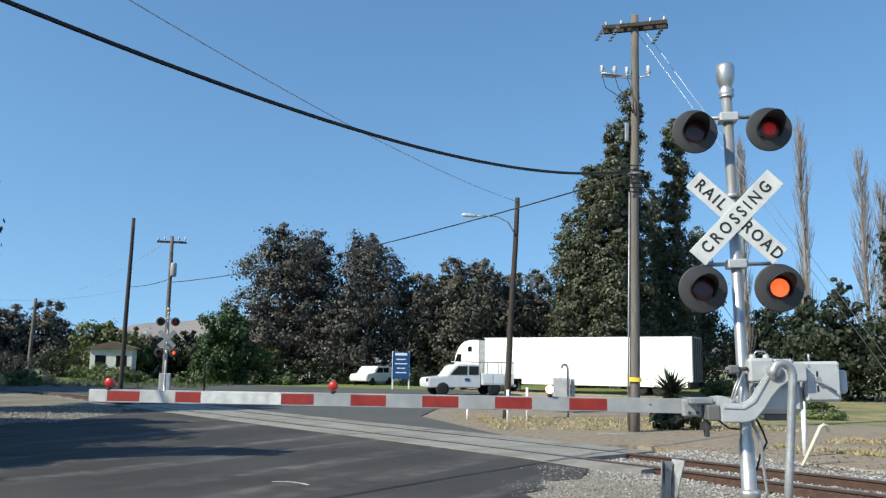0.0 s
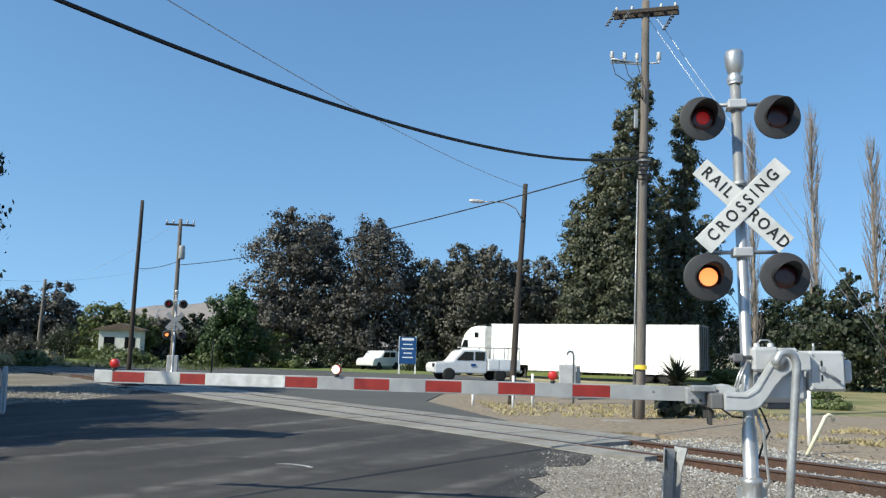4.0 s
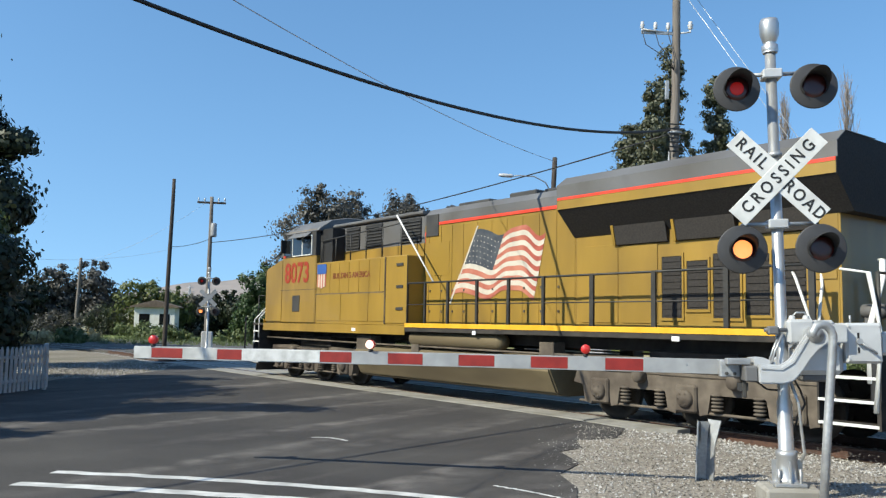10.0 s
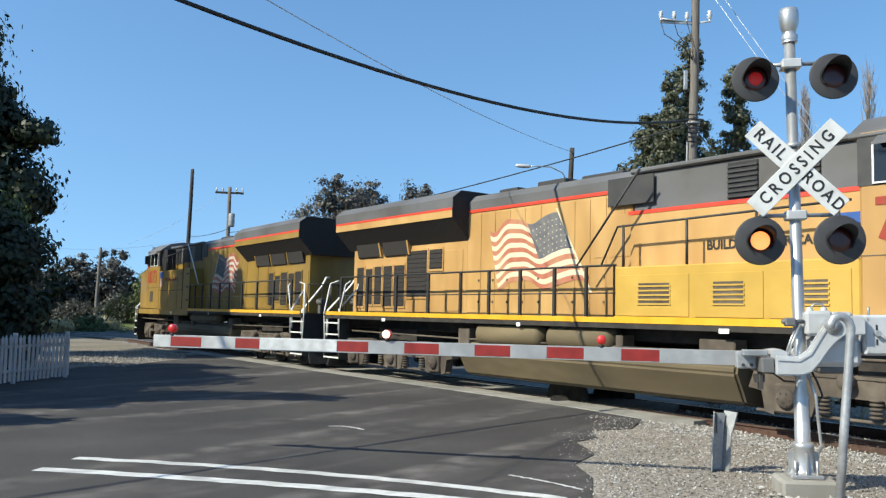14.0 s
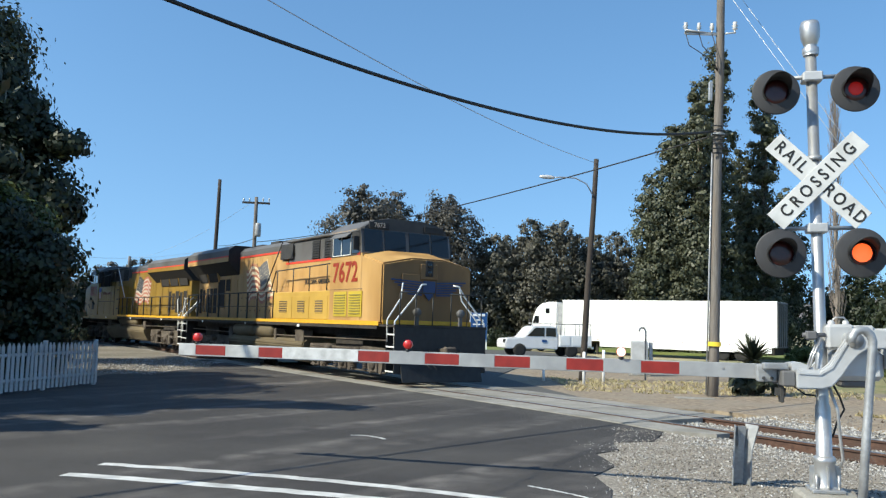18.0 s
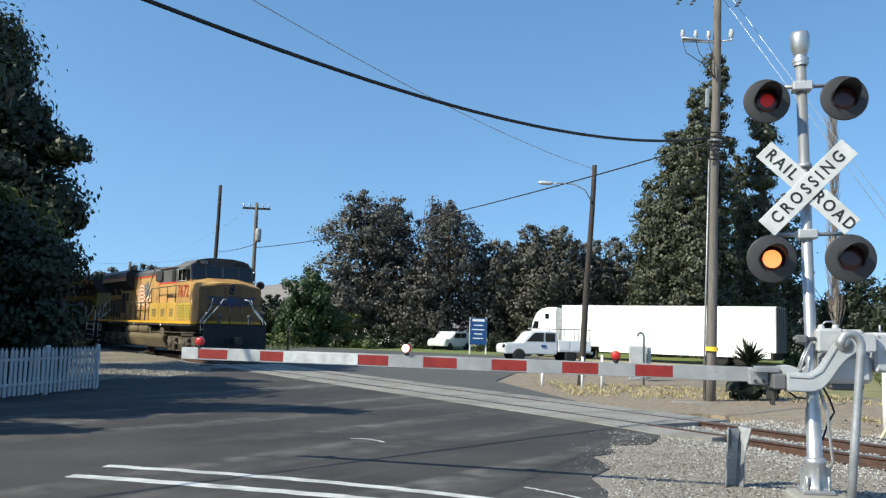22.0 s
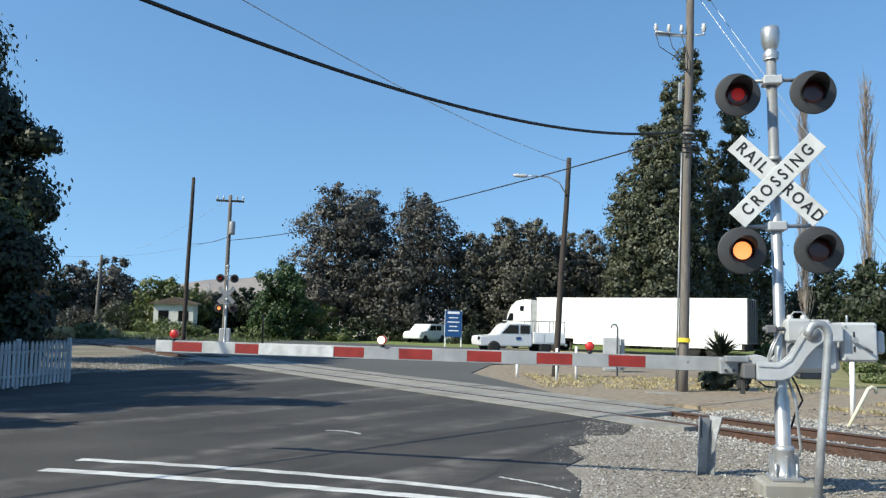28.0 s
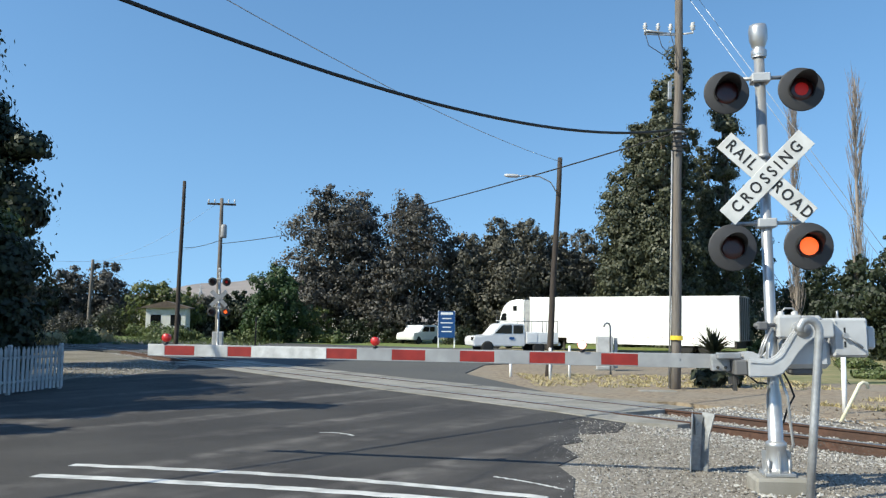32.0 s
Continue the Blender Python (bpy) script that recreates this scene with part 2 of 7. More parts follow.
M_DARKWOOD = mat("creosote_pole", (0.035, 0.028, 0.024), (0.06, 0.048, 0.04), 6, 0.9, bump=0.4, stretch=(6, 6, 0.5))
M_INSUL = mat("grey_porcelain", (0.45, 0.45, 0.45), (0.55, 0.55, 0.55), 6, 0.3)
M_CABLE = mat("black_cable", (0.012, 0.012, 0.013), (0.02, 0.02, 0.02), 6, 0.6)
M_WIRE = mat("aluminium_wire", (0.42, 0.43, 0.45), (0.5, 0.51, 0.53), 6, 0.4, 0.3)
# white pickets taken down to bluish grey to deepen the shade they stand in
M_FENCE = mat("shade_grey_picket_paint", (0.4, 0.41, 0.42), (0.5, 0.505, 0.515), 6, 0.7, vary=0.1, c3=(0.33, 0.335, 0.34), big=4)
M_BARK = mat("bark", (0.1, 0.08, 0.06), (0.19, 0.16, 0.125), 6, 0.95, bump=0.7, stretch=(3, 3, 0.6))
M_TWIG = mat("grey_twigs", (0.2, 0.165, 0.14), (0.3, 0.255, 0.22), 4, 0.9)
M_GUM = leaf_mat("gum_leaves", (0.042, 0.041, 0.035), (0.125, 0.117, 0.1))
M_GUM2 = leaf_mat("grey_green_leaves", (0.05, 0.049, 0.037), (0.135, 0.128, 0.096))
M_POPLAR = leaf_mat("olive_leaves", (0.04, 0.047, 0.028), (0.11, 0.115, 0.062))
M_GREEN = leaf_mat("green_leaves", (0.022, 0.048, 0.014), (0.055, 0.098, 0.03))
M_DARKLEAF = leaf_mat("dark_leaves", (0.014, 0.021, 0.01), (0.042, 0.056, 0.024))
M_BRIGHTLEAF = leaf_mat("sunny_leaves", (0.05, 0.075, 0.018), (0.13, 0.15, 0.04))
M_PALM = leaf_mat("yucca_leaves", (0.02, 0.026, 0.014), (0.05, 0.06, 0.03))
M_GLASS = mat("dark_window_glass", (0.008, 0.009, 0.011), (0.012, 0.014, 0.016), 3, 0.06, coat=0.2)
M_CHROME = mat("bright_metal", (0.55, 0.55, 0.56), (0.65, 0.65, 0.66), 6, 0.25, 0.9)
M_CARWHITE = mat("white_car_paint", (0.72, 0.72, 0.72), (0.78, 0.78, 0.78), 3, 0.3, coat=0.4)
M_CARDARK = mat("dark_car_paint", (0.03, 0.032, 0.036), (0.045, 0.047, 0.05), 3, 0.3, coat=0.4)
M_BLUESIGN = mat("blue_sign", (0.012, 0.07, 0.22), (0.018, 0.085, 0.26), 4, 0.5)
# the hills' brown has the haze of distance mixed into it
M_HILL = mat("hazy_hill", (0.216, 0.1935, 0.1845), (0.279, 0.243, 0.2205), 0.012, 1.0, c3=(0.198, 0.1755, 0.1665), big=0.0015, where="Object")
M_ROOF = mat("brown_roof", (0.1, 0.075, 0.06), (0.15, 0.115, 0.09), 4, 0.9)
M_PALEWALL = mat("pale_wall", (0.62, 0.61, 0.58), (0.7, 0.69, 0.66), 2, 0.8)
M_SCREEN = mat("dark_screen", (0.02, 0.018, 0.017), (0.035, 0.03, 0.027), 30, 0.9)
M_YELLOW = mat("loco_yellow", (0.261, 0.162, 0.0234), (0.315, 0.1935, 0.0306), 1.5, 0.5, bump=0.03, c3=(0.198, 0.1215, 0.0234), big=0.9, stretch=(1, 1, 0.35), coat=0.15)
M_YELLOW2 = mat("faded_loco_yellow", (0.477, 0.282, 0.0945), (0.531, 0.328, 0.126), 1.5, 0.55, bump=0.03, c3=(0.35, 0.195, 0.063), big=0.9, stretch=(1, 1, 0.35))
M_YELLOW3 = mat("repainted_yellow", (0.49, 0.306, 0.056), (0.545, 0.35, 0.074), 1.5, 0.5, bump=0.03, c3=(0.4232, 0.2668, 0.046), big=0.9)
M_BRIGHTYEL = mat("fresh_yellow_panel", (0.5, 0.37, 0.03), (0.58, 0.44, 0.05), 2, 0.55, c3=(0.42, 0.3, 0.03), big=2)
M_OLIVE = mat("dull_olive_louvre", (0.2, 0.17, 0.04), (0.27, 0.225, 0.06), 5, 0.7)
M_NOSEBROWN = mat("brown_nose_yellow", (0.2, 0.11, 0.04), (0.28, 0.155, 0.058), 2.2, 0.7, bump=0.04, c3=(0.14, 0.078, 0.032), big=1.1, stretch=(1, 1, 0.4))
M_SILLYEL = mat("sill_yellow_strip", (0.66, 0.34, 0.015), (0.74, 0.4, 0.03), 3, 0.5)
M_LOCOGREY = mat("loco_grey", (0.105, 0.105, 0.11), (0.15, 0.15, 0.152), 1.6, 0.6, c3=(0.08, 0.075, 0.07), big=0.8)
M_LOCODARK = mat("loco_dark_cabinet", (0.03, 0.03, 0.032), (0.05, 0.048, 0.045), 3, 0.6)
M_STRIPE = mat("red_stripe", (0.6, 0.045, 0.02), (0.68, 0.06, 0.03), 4, 0.5)
M_FLAGRED = mat("flag_red", (0.28, 0.06, 0.04), (0.36, 0.09, 0.06), 5, 0.55, c3=(0.46, 0.18, 0.12), big=1.5)
M_FLAGWHITE = mat("flag_white", (0.46, 0.42, 0.35), (0.56, 0.51, 0.43), 5, 0.55)
M_FLAGBLUE = mat("flag_blue", (0.035, 0.042, 0.055), (0.07, 0.078, 0.09), 5, 0.55)
M_FADERED = mat("faded_flag_red", (0.36, 0.12, 0.07), (0.44, 0.16, 0.095), 5, 0.6, c3=(0.48, 0.26, 0.14), big=1.5)
M_FADEWHITE = mat("faded_flag_white", (0.66, 0.55, 0.36), (0.72, 0.6, 0.42), 5, 0.6)
M_FADEBLUE = mat("faded_flag_blue", (0.1, 0.1, 0.11), (0.17, 0.165, 0.16), 5, 0.6)
M_NUMBER = mat("number_red", (0.26, 0.03, 0.012), (0.32, 0.04, 0.016), 5, 0.5)
M_SLOGAN = mat("dark_red_letters", (0.14, 0.035, 0.012), (0.18, 0.05, 0.018), 6, 0.55)
M_NAVY = mat("navy_emblem", (0.018, 0.04, 0.11), (0.025, 0.05, 0.14), 5, 0.5)
M_SHIELD = mat("shield_blue", (0.03, 0.09, 0.3), (0.04, 0.1, 0.34), 5, 0.45)
M_GRIME = mat("brake_dust_brown", (0.085, 0.0697, 0.0544), (0.1403, 0.1156, 0.0901), 4, 0.9, bump=0.2, c3=(0.051, 0.03825, 0.02975), big=1.2)
M_TANK = mat("dusty_fuel_tank", (0.135, 0.1035, 0.05625), (0.1762, 0.1365, 0.075), 2.5, 0.8, bump=0.1, c3=(0.09, 0.069, 0.039), big=0.7, stretch=(0.4, 1, 1))
M_UNDER = mat("underframe_dark", (0.022, 0.019, 0.017), (0.045, 0.038, 0.032), 4, 0.85)
M_HANDRAIL = mat("dark_handrail", (0.02, 0.02, 0.02), (0.035, 0.033, 0.03), 5, 0.6)
M_WHITERAIL = mat("white_handrail", (0.62, 0.62, 0.6), (0.7, 0.7, 0.68), 5, 0.5)
M_ARMLIT = mat("lit_gate_lamp", (0.9, 0.5, 0.4), (0.9, 0.55, 0.45), 5, 0.5, emit=(1.0, 0.62, 0.5), strength=1.5)


# ---- mesh helpers ----
def bm_mesh(name, bm, mats):
    me = bpy.data.meshes.new(name)
    bm.to_mesh(me)
    bm.free()
    for m in mats if isinstance(mats, (list, tuple)) else (mats,):
        me.materials.append(m)
    return me


def thing(name, m=None, label="", category="", group="", kind=""):
    """An empty at the base of a thing."""
    ob = new(name)
    ob.empty_display_size = 0.3
    if m is not None:
        ob.matrix_world = m
    return tagged(ob, label, category, group, kind)


def part(name, bm, material, parent=None, label="", smooth=False):
    me = bm if isinstance(bm, bpy.types.Mesh) else bm_mesh(name, bm, material)
    if smooth:
        for p in me.polygons:
            p.use_smooth = True
    ob = new(name, me)
    if parent is not None:
        ob.parent = parent
    return tagged(ob, label)


def solo(name, bm, material, label, category, group="", kind="", m=None, smooth=False):
    ob = part(name, bm, material, None, "", smooth)
    if m is not None:
        ob.matrix_world = m
    return tagged(ob, label, category, group, kind)


def box(bm, x0, x1, y0, y1, z0, z1, mi=0, bevel=0.0, m=None):
    vs = [bm.verts.new((x, y, z)) for z in (z0, z1) for y in (y0, y1) for x in (x0, x1)]
    fs = [bm.faces.new([vs[i] for i in q]) for q in ((0, 2, 3, 1), (4, 5, 7, 6), (0, 1, 5, 4), (2, 6, 7, 3), (0, 4, 6, 2), (1, 3, 7, 5))]
    for fc in fs:
        fc.material_index = mi
    if bevel:
        es = list({e for fc in fs for e in fc.edges})
        r = bmesh.ops.bevel(bm, geom=es, offset=bevel, segments=1, affect="EDGES", clamp_overlap=True)
        for fc in r["faces"]:
            fc.material_index = mi
        vs = list({v for fc in r["faces"] for v in fc.verts} | {v for v in vs if v.is_valid})
    if m is not None:
        bmesh.ops.transform(bm, matrix=m, verts=[v for v in vs if v.is_valid])
    return bm


def bx(*a, **k):
    return box(bmesh.new(), *a, **k)


def tube(bm, pts, r, n=8, mi=0, caps=True, r1=None):
    """A round bar along points; r to r1."""
    pts = [Vector(p) for p in pts]
    rings = []
    up = None
    for i, p in enumerate(pts):
        d = (pts[min(i + 1, len(pts) - 1)] - pts[max(i - 1, 0)]).normalized()
        if up is None:
            up = Vector((0, 0, 1)) if abs(d.z) < 0.9 else Vector((1, 0, 0))
        a = d.cross(up).normalized()
        b = a.cross(d).normalized()
        up = b
        rr = r if r1 is None else r + (r1 - r) * i / (len(pts) - 1)
        rings.append([bm.verts.new(p + rr * (math.cos(t) * a + math.sin(t) * b)) for t in (2 * math.pi * k / n for k in range(n))])
    for q, s in zip(rings, rings[1:]):
        for k in range(n):
            fc = bm.faces.new((q[k], q[(k + 1) % n], s[(k + 1) % n], s[k]))
            fc.material_index, fc.smooth = mi, True
    if caps:
        for ring in (rings[0][::-1], rings[-1]):
            bm.faces.new(ring).material_index = mi
    return bm


def tb(pts, r, n=8, **k):
    return tube(bmesh.new(), pts, r, n, **k)


def lathe(bm, prof, n=16, axis="z", at=(0, 0, 0), mi=0, arc=(0, 2 * math.pi)):
    """Turns (radius, height) pairs about an axis."""
    at = Vector(at)
    full = abs(arc[1] - arc[0] - 2 * math.pi) < 1e-6
    cnt = n if full else n + 1
    rings = []
    for r, h in prof:
        ring = []
        for k in range(cnt):
            t = arc[0] + (arc[1] - arc[0]) * k / n
            c, s = r * math.cos(t), r * math.sin(t)
            v = {"z": (c, s, h), "y": (c, h, s), "x": (h, c, s)}[axis]
            ring.append(bm.verts.new(at + Vector(v)))
        rings.append(ring)
    for q, s in zip(rings, rings[1:]):
        for k in range(n):
            k2 = (k + 1) % cnt
            fc = bm.faces.new((q[k], q[k2], s[k2], s[k]))
            fc.material_index, fc.smooth = mi, True
    if full:
        for ring, (r, h) in ((rings[0], prof[0]), (rings[-1], prof[-1])):
            if r > 1e-4:
                bm.faces.new(ring).material_index = mi
    return bm


def prism(bm, outline, y0, y1, mi=0, axis="y"):
    """An outline in the x-z plane (or x-y for axis z, y-z for axis x) drawn out along the axis."""
    def place(a, b, c):
        return {"y": (a, c, b), "z": (a, b, c), "x": (c, a, b)}[axis]
    lo = [bm.verts.new(place(a, b, y0)) for a, b in outline]
    hi = [bm.verts.new(place(a, b, y1)) for a, b in outline]
    n = len(outline)
    fs = [bm.faces.new(lo), bm.faces.new(hi[::-1])]
    fs += [bm.faces.new((lo[i], hi[i], hi[(i + 1) % n], lo[(i + 1) % n])) for i in range(n)]
    for fc in fs:
        fc.material_index = mi
    bmesh.ops.recalc_face_normals(bm, faces=fs)
    return bm


def pr(*a, **k):
    return prism(bmesh.new(), *a, **k)


def text_mesh(words, size, depth, material, align="CENTER", squeeze=1.0, space=1.0, bold=0.012):
    """Letters as a solid mesh in the x-z plane, facing -y."""
    cu = bpy.data.curves.new("letters", "FONT")
    cu.body, cu.size, cu.extrude, cu.align_x, cu.align_y = words, size, depth, align, "CENTER"
    cu.resolution_u, cu.space_character = 3, space
    cu.offset = size * bold
    tmp = bpy.data.objects.new("letters", cu)
    scene.collection.objects.link(tmp)
    me = bpy.data.meshes.new_from_object(tmp.evaluated_get(bpy.context.evaluated_depsgraph_get()))
    bpy.data.objects.remove(tmp)
    me.transform(Matrix.Rotation(radians(90), 4, "X") @ Matrix.Diagonal((squeeze, 1, 1, 1)))
    me.materials.clear()
    me.materials.append(material)
    return me


def sheet(name, pts, z, material, label, category, kind="structure", thick=0.0):
    """A flat polygon on the ground, with a rim when thick."""
    bm = bmesh.new()
    if thick:
        prism(bm, pts, z - thick, z, axis="z")
    else:
        bm.faces.new([bm.verts.new((x, y, z)) for x, y in pts])
        bmesh.ops.recalc_face_normals(bm, faces=bm.faces)
        if bm.faces[:][0].normal.z < 0:
            bmesh.ops.reverse_faces(bm, faces=bm.faces)
    return solo(name, bm, material, label, category, kind=kind)


# ---- ground, roads, track ----
KNOTS = (-20, -10, 0, 8, 16, 24, 32, 42, 55, 75)
HEADS = (35.29, 35.15, 35.39, 37.05, 36.47, 32.99, 31.7, 40.0, 54.0, 70.0)
RAIL_Z = 0.03
TS = np.arange(-80, 160.01, 0.5)
TH = np.radians(np.interp(TS, KNOTS, HEADS))
TMID = (TH[1:] + TH[:-1]) / 2
TX = np.concatenate([[0], np.cumsum(-np.sin(TMID) * 0.5)])
TY = np.concatenate([[0], np.cumsum(np.cos(TMID) * 0.5)])
TX, TY = TX - TX[160] + 4.945, TY - TY[160] + 16.0


def track(s, off=0.0):
    """Plan place on the track at s metres, off metres to its near side, and its heading."""
    x, y, a = np.interp(s, TS, TX), np.interp(s, TS, TY), np.interp(s, TS, TH)
    return float(x - off * math.cos(a)), float(y - off * math.sin(a)), float(a)


def ring_ground():
    """One sheet to the horizon, finer near by, falling from nothing to soft swells."""
    bm = bmesh.new()
    rs = [0, 6, 12, 20, 30, 45, 70, 110, 200, 400, 900, 2000, 4500]
    n = 48
    rings = [[bm.verts.new((0, 20, -0.22))]]
    for r in rs[1:]:
        rings.append([bm.verts.new((r * math.cos(t), 20 + r * math.sin(t), -0.22 - (0.4 if r > 150 else 0))) for t in (2 * math.pi * k / n for k in range(n))])
    for k in range(n):
        bm.faces.new((rings[0][0], rings[1][k], rings[1][(k + 1) % n]))
    for q, s in zip(rings[1:], rings[2:]):
        for k in range(n):
            bm.faces.new((q[k], s[k], s[(k + 1) % n], q[(k + 1) % n]))
    return bm


solo("ground", ring_ground(), M_GROUND, "dry field of straw and soil reaching the horizon", "ground", kind="structure")
sheet("gravel_shoulder", [(1.1, -6), (12, -6), (26, -6), (14, 8), *[track(s, 2.6)[:2] for s in (-16, -10, -5, 0, 1.2)], (2.0, 13.6), (1.5, 11.4), (1.1, 8.4)], -0.012, M_GRAVEL, "grey crushed gravel shoulder beside the road", "gravel", thick=0.24)
road_near = [(-11.5, -25), (1.2, -25), (1.25, 5.5), (1.42, 8.5), (1.62, 9.6), (1.55, 10.4), (1.95, 11.2), (1.85, 12.2), (2.25, 12.6), (2.3, 13.4), (3.0, 13.7), (3.45, 15.0), *[track(s, 1.62)[:2] for s in (2.0, 6, 10, 14, 18, 22, 24.5)], (-9.4, 31.2), (-9.0, 29.4), (-9.5, 26.6), (-10.5, 24.6), (-10.1, 21.2), (-11.5, 14)]
sheet("road_near", road_near, 0.0, M_ASPHALT, "dark worn asphalt road running up to the crossing", "road", thick=0.26)
road_far = [*[track(s, -1.62)[:2] for s in (24.5, 20, 15, 10, 5, 2.2)], (3.4, 20.0), (2.5, 23.5), (1.1, 29.5), (2.2, 36), (7.6, 42.0), (8.2, 53), (4.5, 60.7), (1, 60.7), (-12, 68), (-50, 80), (-70, 80), (-70, 68), (-34, 58), (-15, 45), (-12, 38.5)]
sheet("road_far", road_far, 0.0, M_OLDROAD, "grey asphalt junction and street beyond the tracks", "road", thick=0.26)
sheet("lawn", [(1, 60.6), (-12, 67.5), (-50, 79.5), (-50, 92), (10, 92), (60, 92), (95, 92), (95, 76), (40, 63.7), (27, 60.5), (10, 73), (3.4, 74), (3.0, 60.6)], -0.03, M_LAWN, "green lawn verge along the far street", "grass", thick=0.22)
sheet("lawn_right", [(11, 27), (30, 25), (60, 36), (95, 58), (95, 75.5), (40, 63), (27, 58.5), (22.5, 52), (16, 46), (14, 40)], -0.04, M_DRYLAWN, "dry straw-coloured grass with green patches", "grass", thick=0.22)
sheet("dirt_verge", [*[track(s, -2.7)[:2] for s in (2.5, 0, -5, -10, -20, -30)], (40, 16), (30, 25), (11, 27), (14, 40), (9, 42.8), (2.0, 36.2), (0.9, 29.5), (2.3, 23.5), (3.2, 20.0)], -0.03, M_DIRT, "bare dry soil verge with tracks of tyres", "soil", thick=0.22)
sheet("dirt_verge_left", [(-9.2, 31.2), (-8.8, 29.4), (-9.3, 26.6), (-10.3, 24.6), (-9.9, 21.2), (-11.3, 14), (-20, 14), (-60, 24), (-60, 60), *[track(s, 2.0)[:2] for s in (60, 45, 36, 30, 25)]], -0.02, M_PALEDIRT, "pale dusty soil beside the tracks", "soil", thick=0.22)

def bed_z(s, o):
    """Height of the stone bed, rising to the road at both ends of the crossing."""
    z = -0.06 if abs(o) > 2.2 else -0.145 + 0.04 * max(0.0, abs(o) - 1.2)
    near = min(1.0, max(0.0, (s + 2.6) / 3.4 if s < 10 else (27.5 - s) / 2.6))
    return z + near * (-0.035 - z) * (1.0 if abs(o) > 0.95 else 0.6)


# ballast shoulders: low banks of stone on both sides and between the rails
for o0, o1, lab in ((2.75, 0.9, "near bank of grey ballast stones"), (-0.9, -2.9, "far bank of grey ballast stones"), (0.66, -0.66, "grey ballast between the rails")):
    for s0, s1 in ((-70, 1.2), (24.6, 110)):
        bm = bmesh.new()
        n = int((s1 - s0) / 1.0)
        prev = None
        for i in range(n + 1):
            s = s0 + (s1 - s0) * i / n
            row = []
            for j in range(9):
                o = o0 + (o1 - o0) * j / 8
                x, y, a = track(s, o)
                z = bed_z(s, o) + 0.03 * noise.noise((x * 2.5, y * 2.5, 1))
                if abs(o) > 2.6:
                    z = -0.12
                row.append(bm.verts.new((x, y, z)))
            if prev:
                for a_, b_, c_, d_ in zip(prev, prev[1:], row[1:], row):
                    bm.faces.new((a_, b_, c_, d_))
            prev = row
        bmesh.ops.recalc_face_normals(bm, faces=bm.faces)
        if sum(fc.normal.z for fc in bm.faces) < 0:
            bmesh.ops.reverse_faces(bm, faces=bm.faces)
        solo("ballast", bm, M_BALLAST, lab, "ballast", kind="structure", smooth=True)


def rail(off, lab):
    prof = [(-0.07, -0.17), (0.07, -0.17), (0.07, -0.158), (0.012, -0.142), (0.010, -0.045), (0.036, -0.036), (0.036, -0.004), (0.03, 0.0), (-0.03, 0.0), (-0.036, -0.004), (-0.036, -0.036), (-0.010, -0.045), (-0.012, -0.142), (-0.07, -0.158)]
    bm = bmesh.new()
    prev = None
    for s in np.arange(-70, 120.1, 1.5):
        ring = []
        for o, z in prof:
            x, y, a = track(s, off + o)
            ring.append(bm.verts.new((x, y, RAIL_Z + z)))
        if prev:
            for k in range(len(prof)):
                fc = bm.faces.new((prev[k], prev[(k + 1) % len(prof)], ring[(k + 1) % len(prof)], ring[k]))
                fc.material_index = 1 if k in (6, 7, 8) else 0
        prev = ring
    bmesh.ops.recalc_face_normals(bm, faces=bm.faces)
    solo("rail", bm, [M_RUST, M_RAILTOP], lab, "rail", "rails of the track", "structure")


rail(0.7525, "rusty steel rail with a polished top, near side")
rail(-0.7525, "rusty steel rail with a polished top, far side")

# sleepers show between the ballast at both sides of the crossing
tie_bed = thing("sleepers", None, "row of dark creosoted timber sleepers under the rails", "sleepers", kind="structure")
tie_me = bm_mesh("sleeper", bx(-1.28, 1.28, -0.11, 0.11, -0.22, -0.105, bevel=0.012), M_TIE)
for i in range(120):
    s = -40 + i * 0.55 if i < 75 else 24.9 + (i - 75) * 0.55
    if 0.9 < s < 24.8:
        continue
    x, y, a = track(s)
    o = part("sleeper", tie_me, None, tie_bed)
    o.matrix_world = pose(x, y, RAIL_Z - 0.068, 0, 0, math.degrees(a) + random.uniform(-1.5, 1.5))

# concrete crossing panels: two field panels and one gauge panel per length
panels = thing("crossing_panels", None, "worn concrete crossing panels set between and beside the rails", "crossing panel", kind="structure")
for o0, o1 in ((1.62, 0.83), (0.68, -0.68), (-0.83, -1.62)):
    for i in range(10):
        s0, s1 = 1.2 + i * 2.34, 1.2 + (i + 1) * 2.34 - 0.03
        bm = prism(bmesh.new(), [track(s0, o0)[:2], track(s1, o0)[:2], track(s1, o1)[:2], track(s0, o1)[:2]], -0.2, 0.012 + 0.006 * random.random(), axis="z")
        part("crossing_panel", bm, M_CONCRETE, panels)
# asphalt fillets beyond the panels' ends
sheet("approach_patch", [track(1.2, 1.62)[:2], track(0.2, 1.7)[:2], track(-0.6, 1.2)[:2], track(-0.6, 0.85)[:2], track(1.2, 0.85)[:2]], 0.005, M_CONCRETE, "broken concrete lip at the end of the crossing", "concrete", thick=0.1)

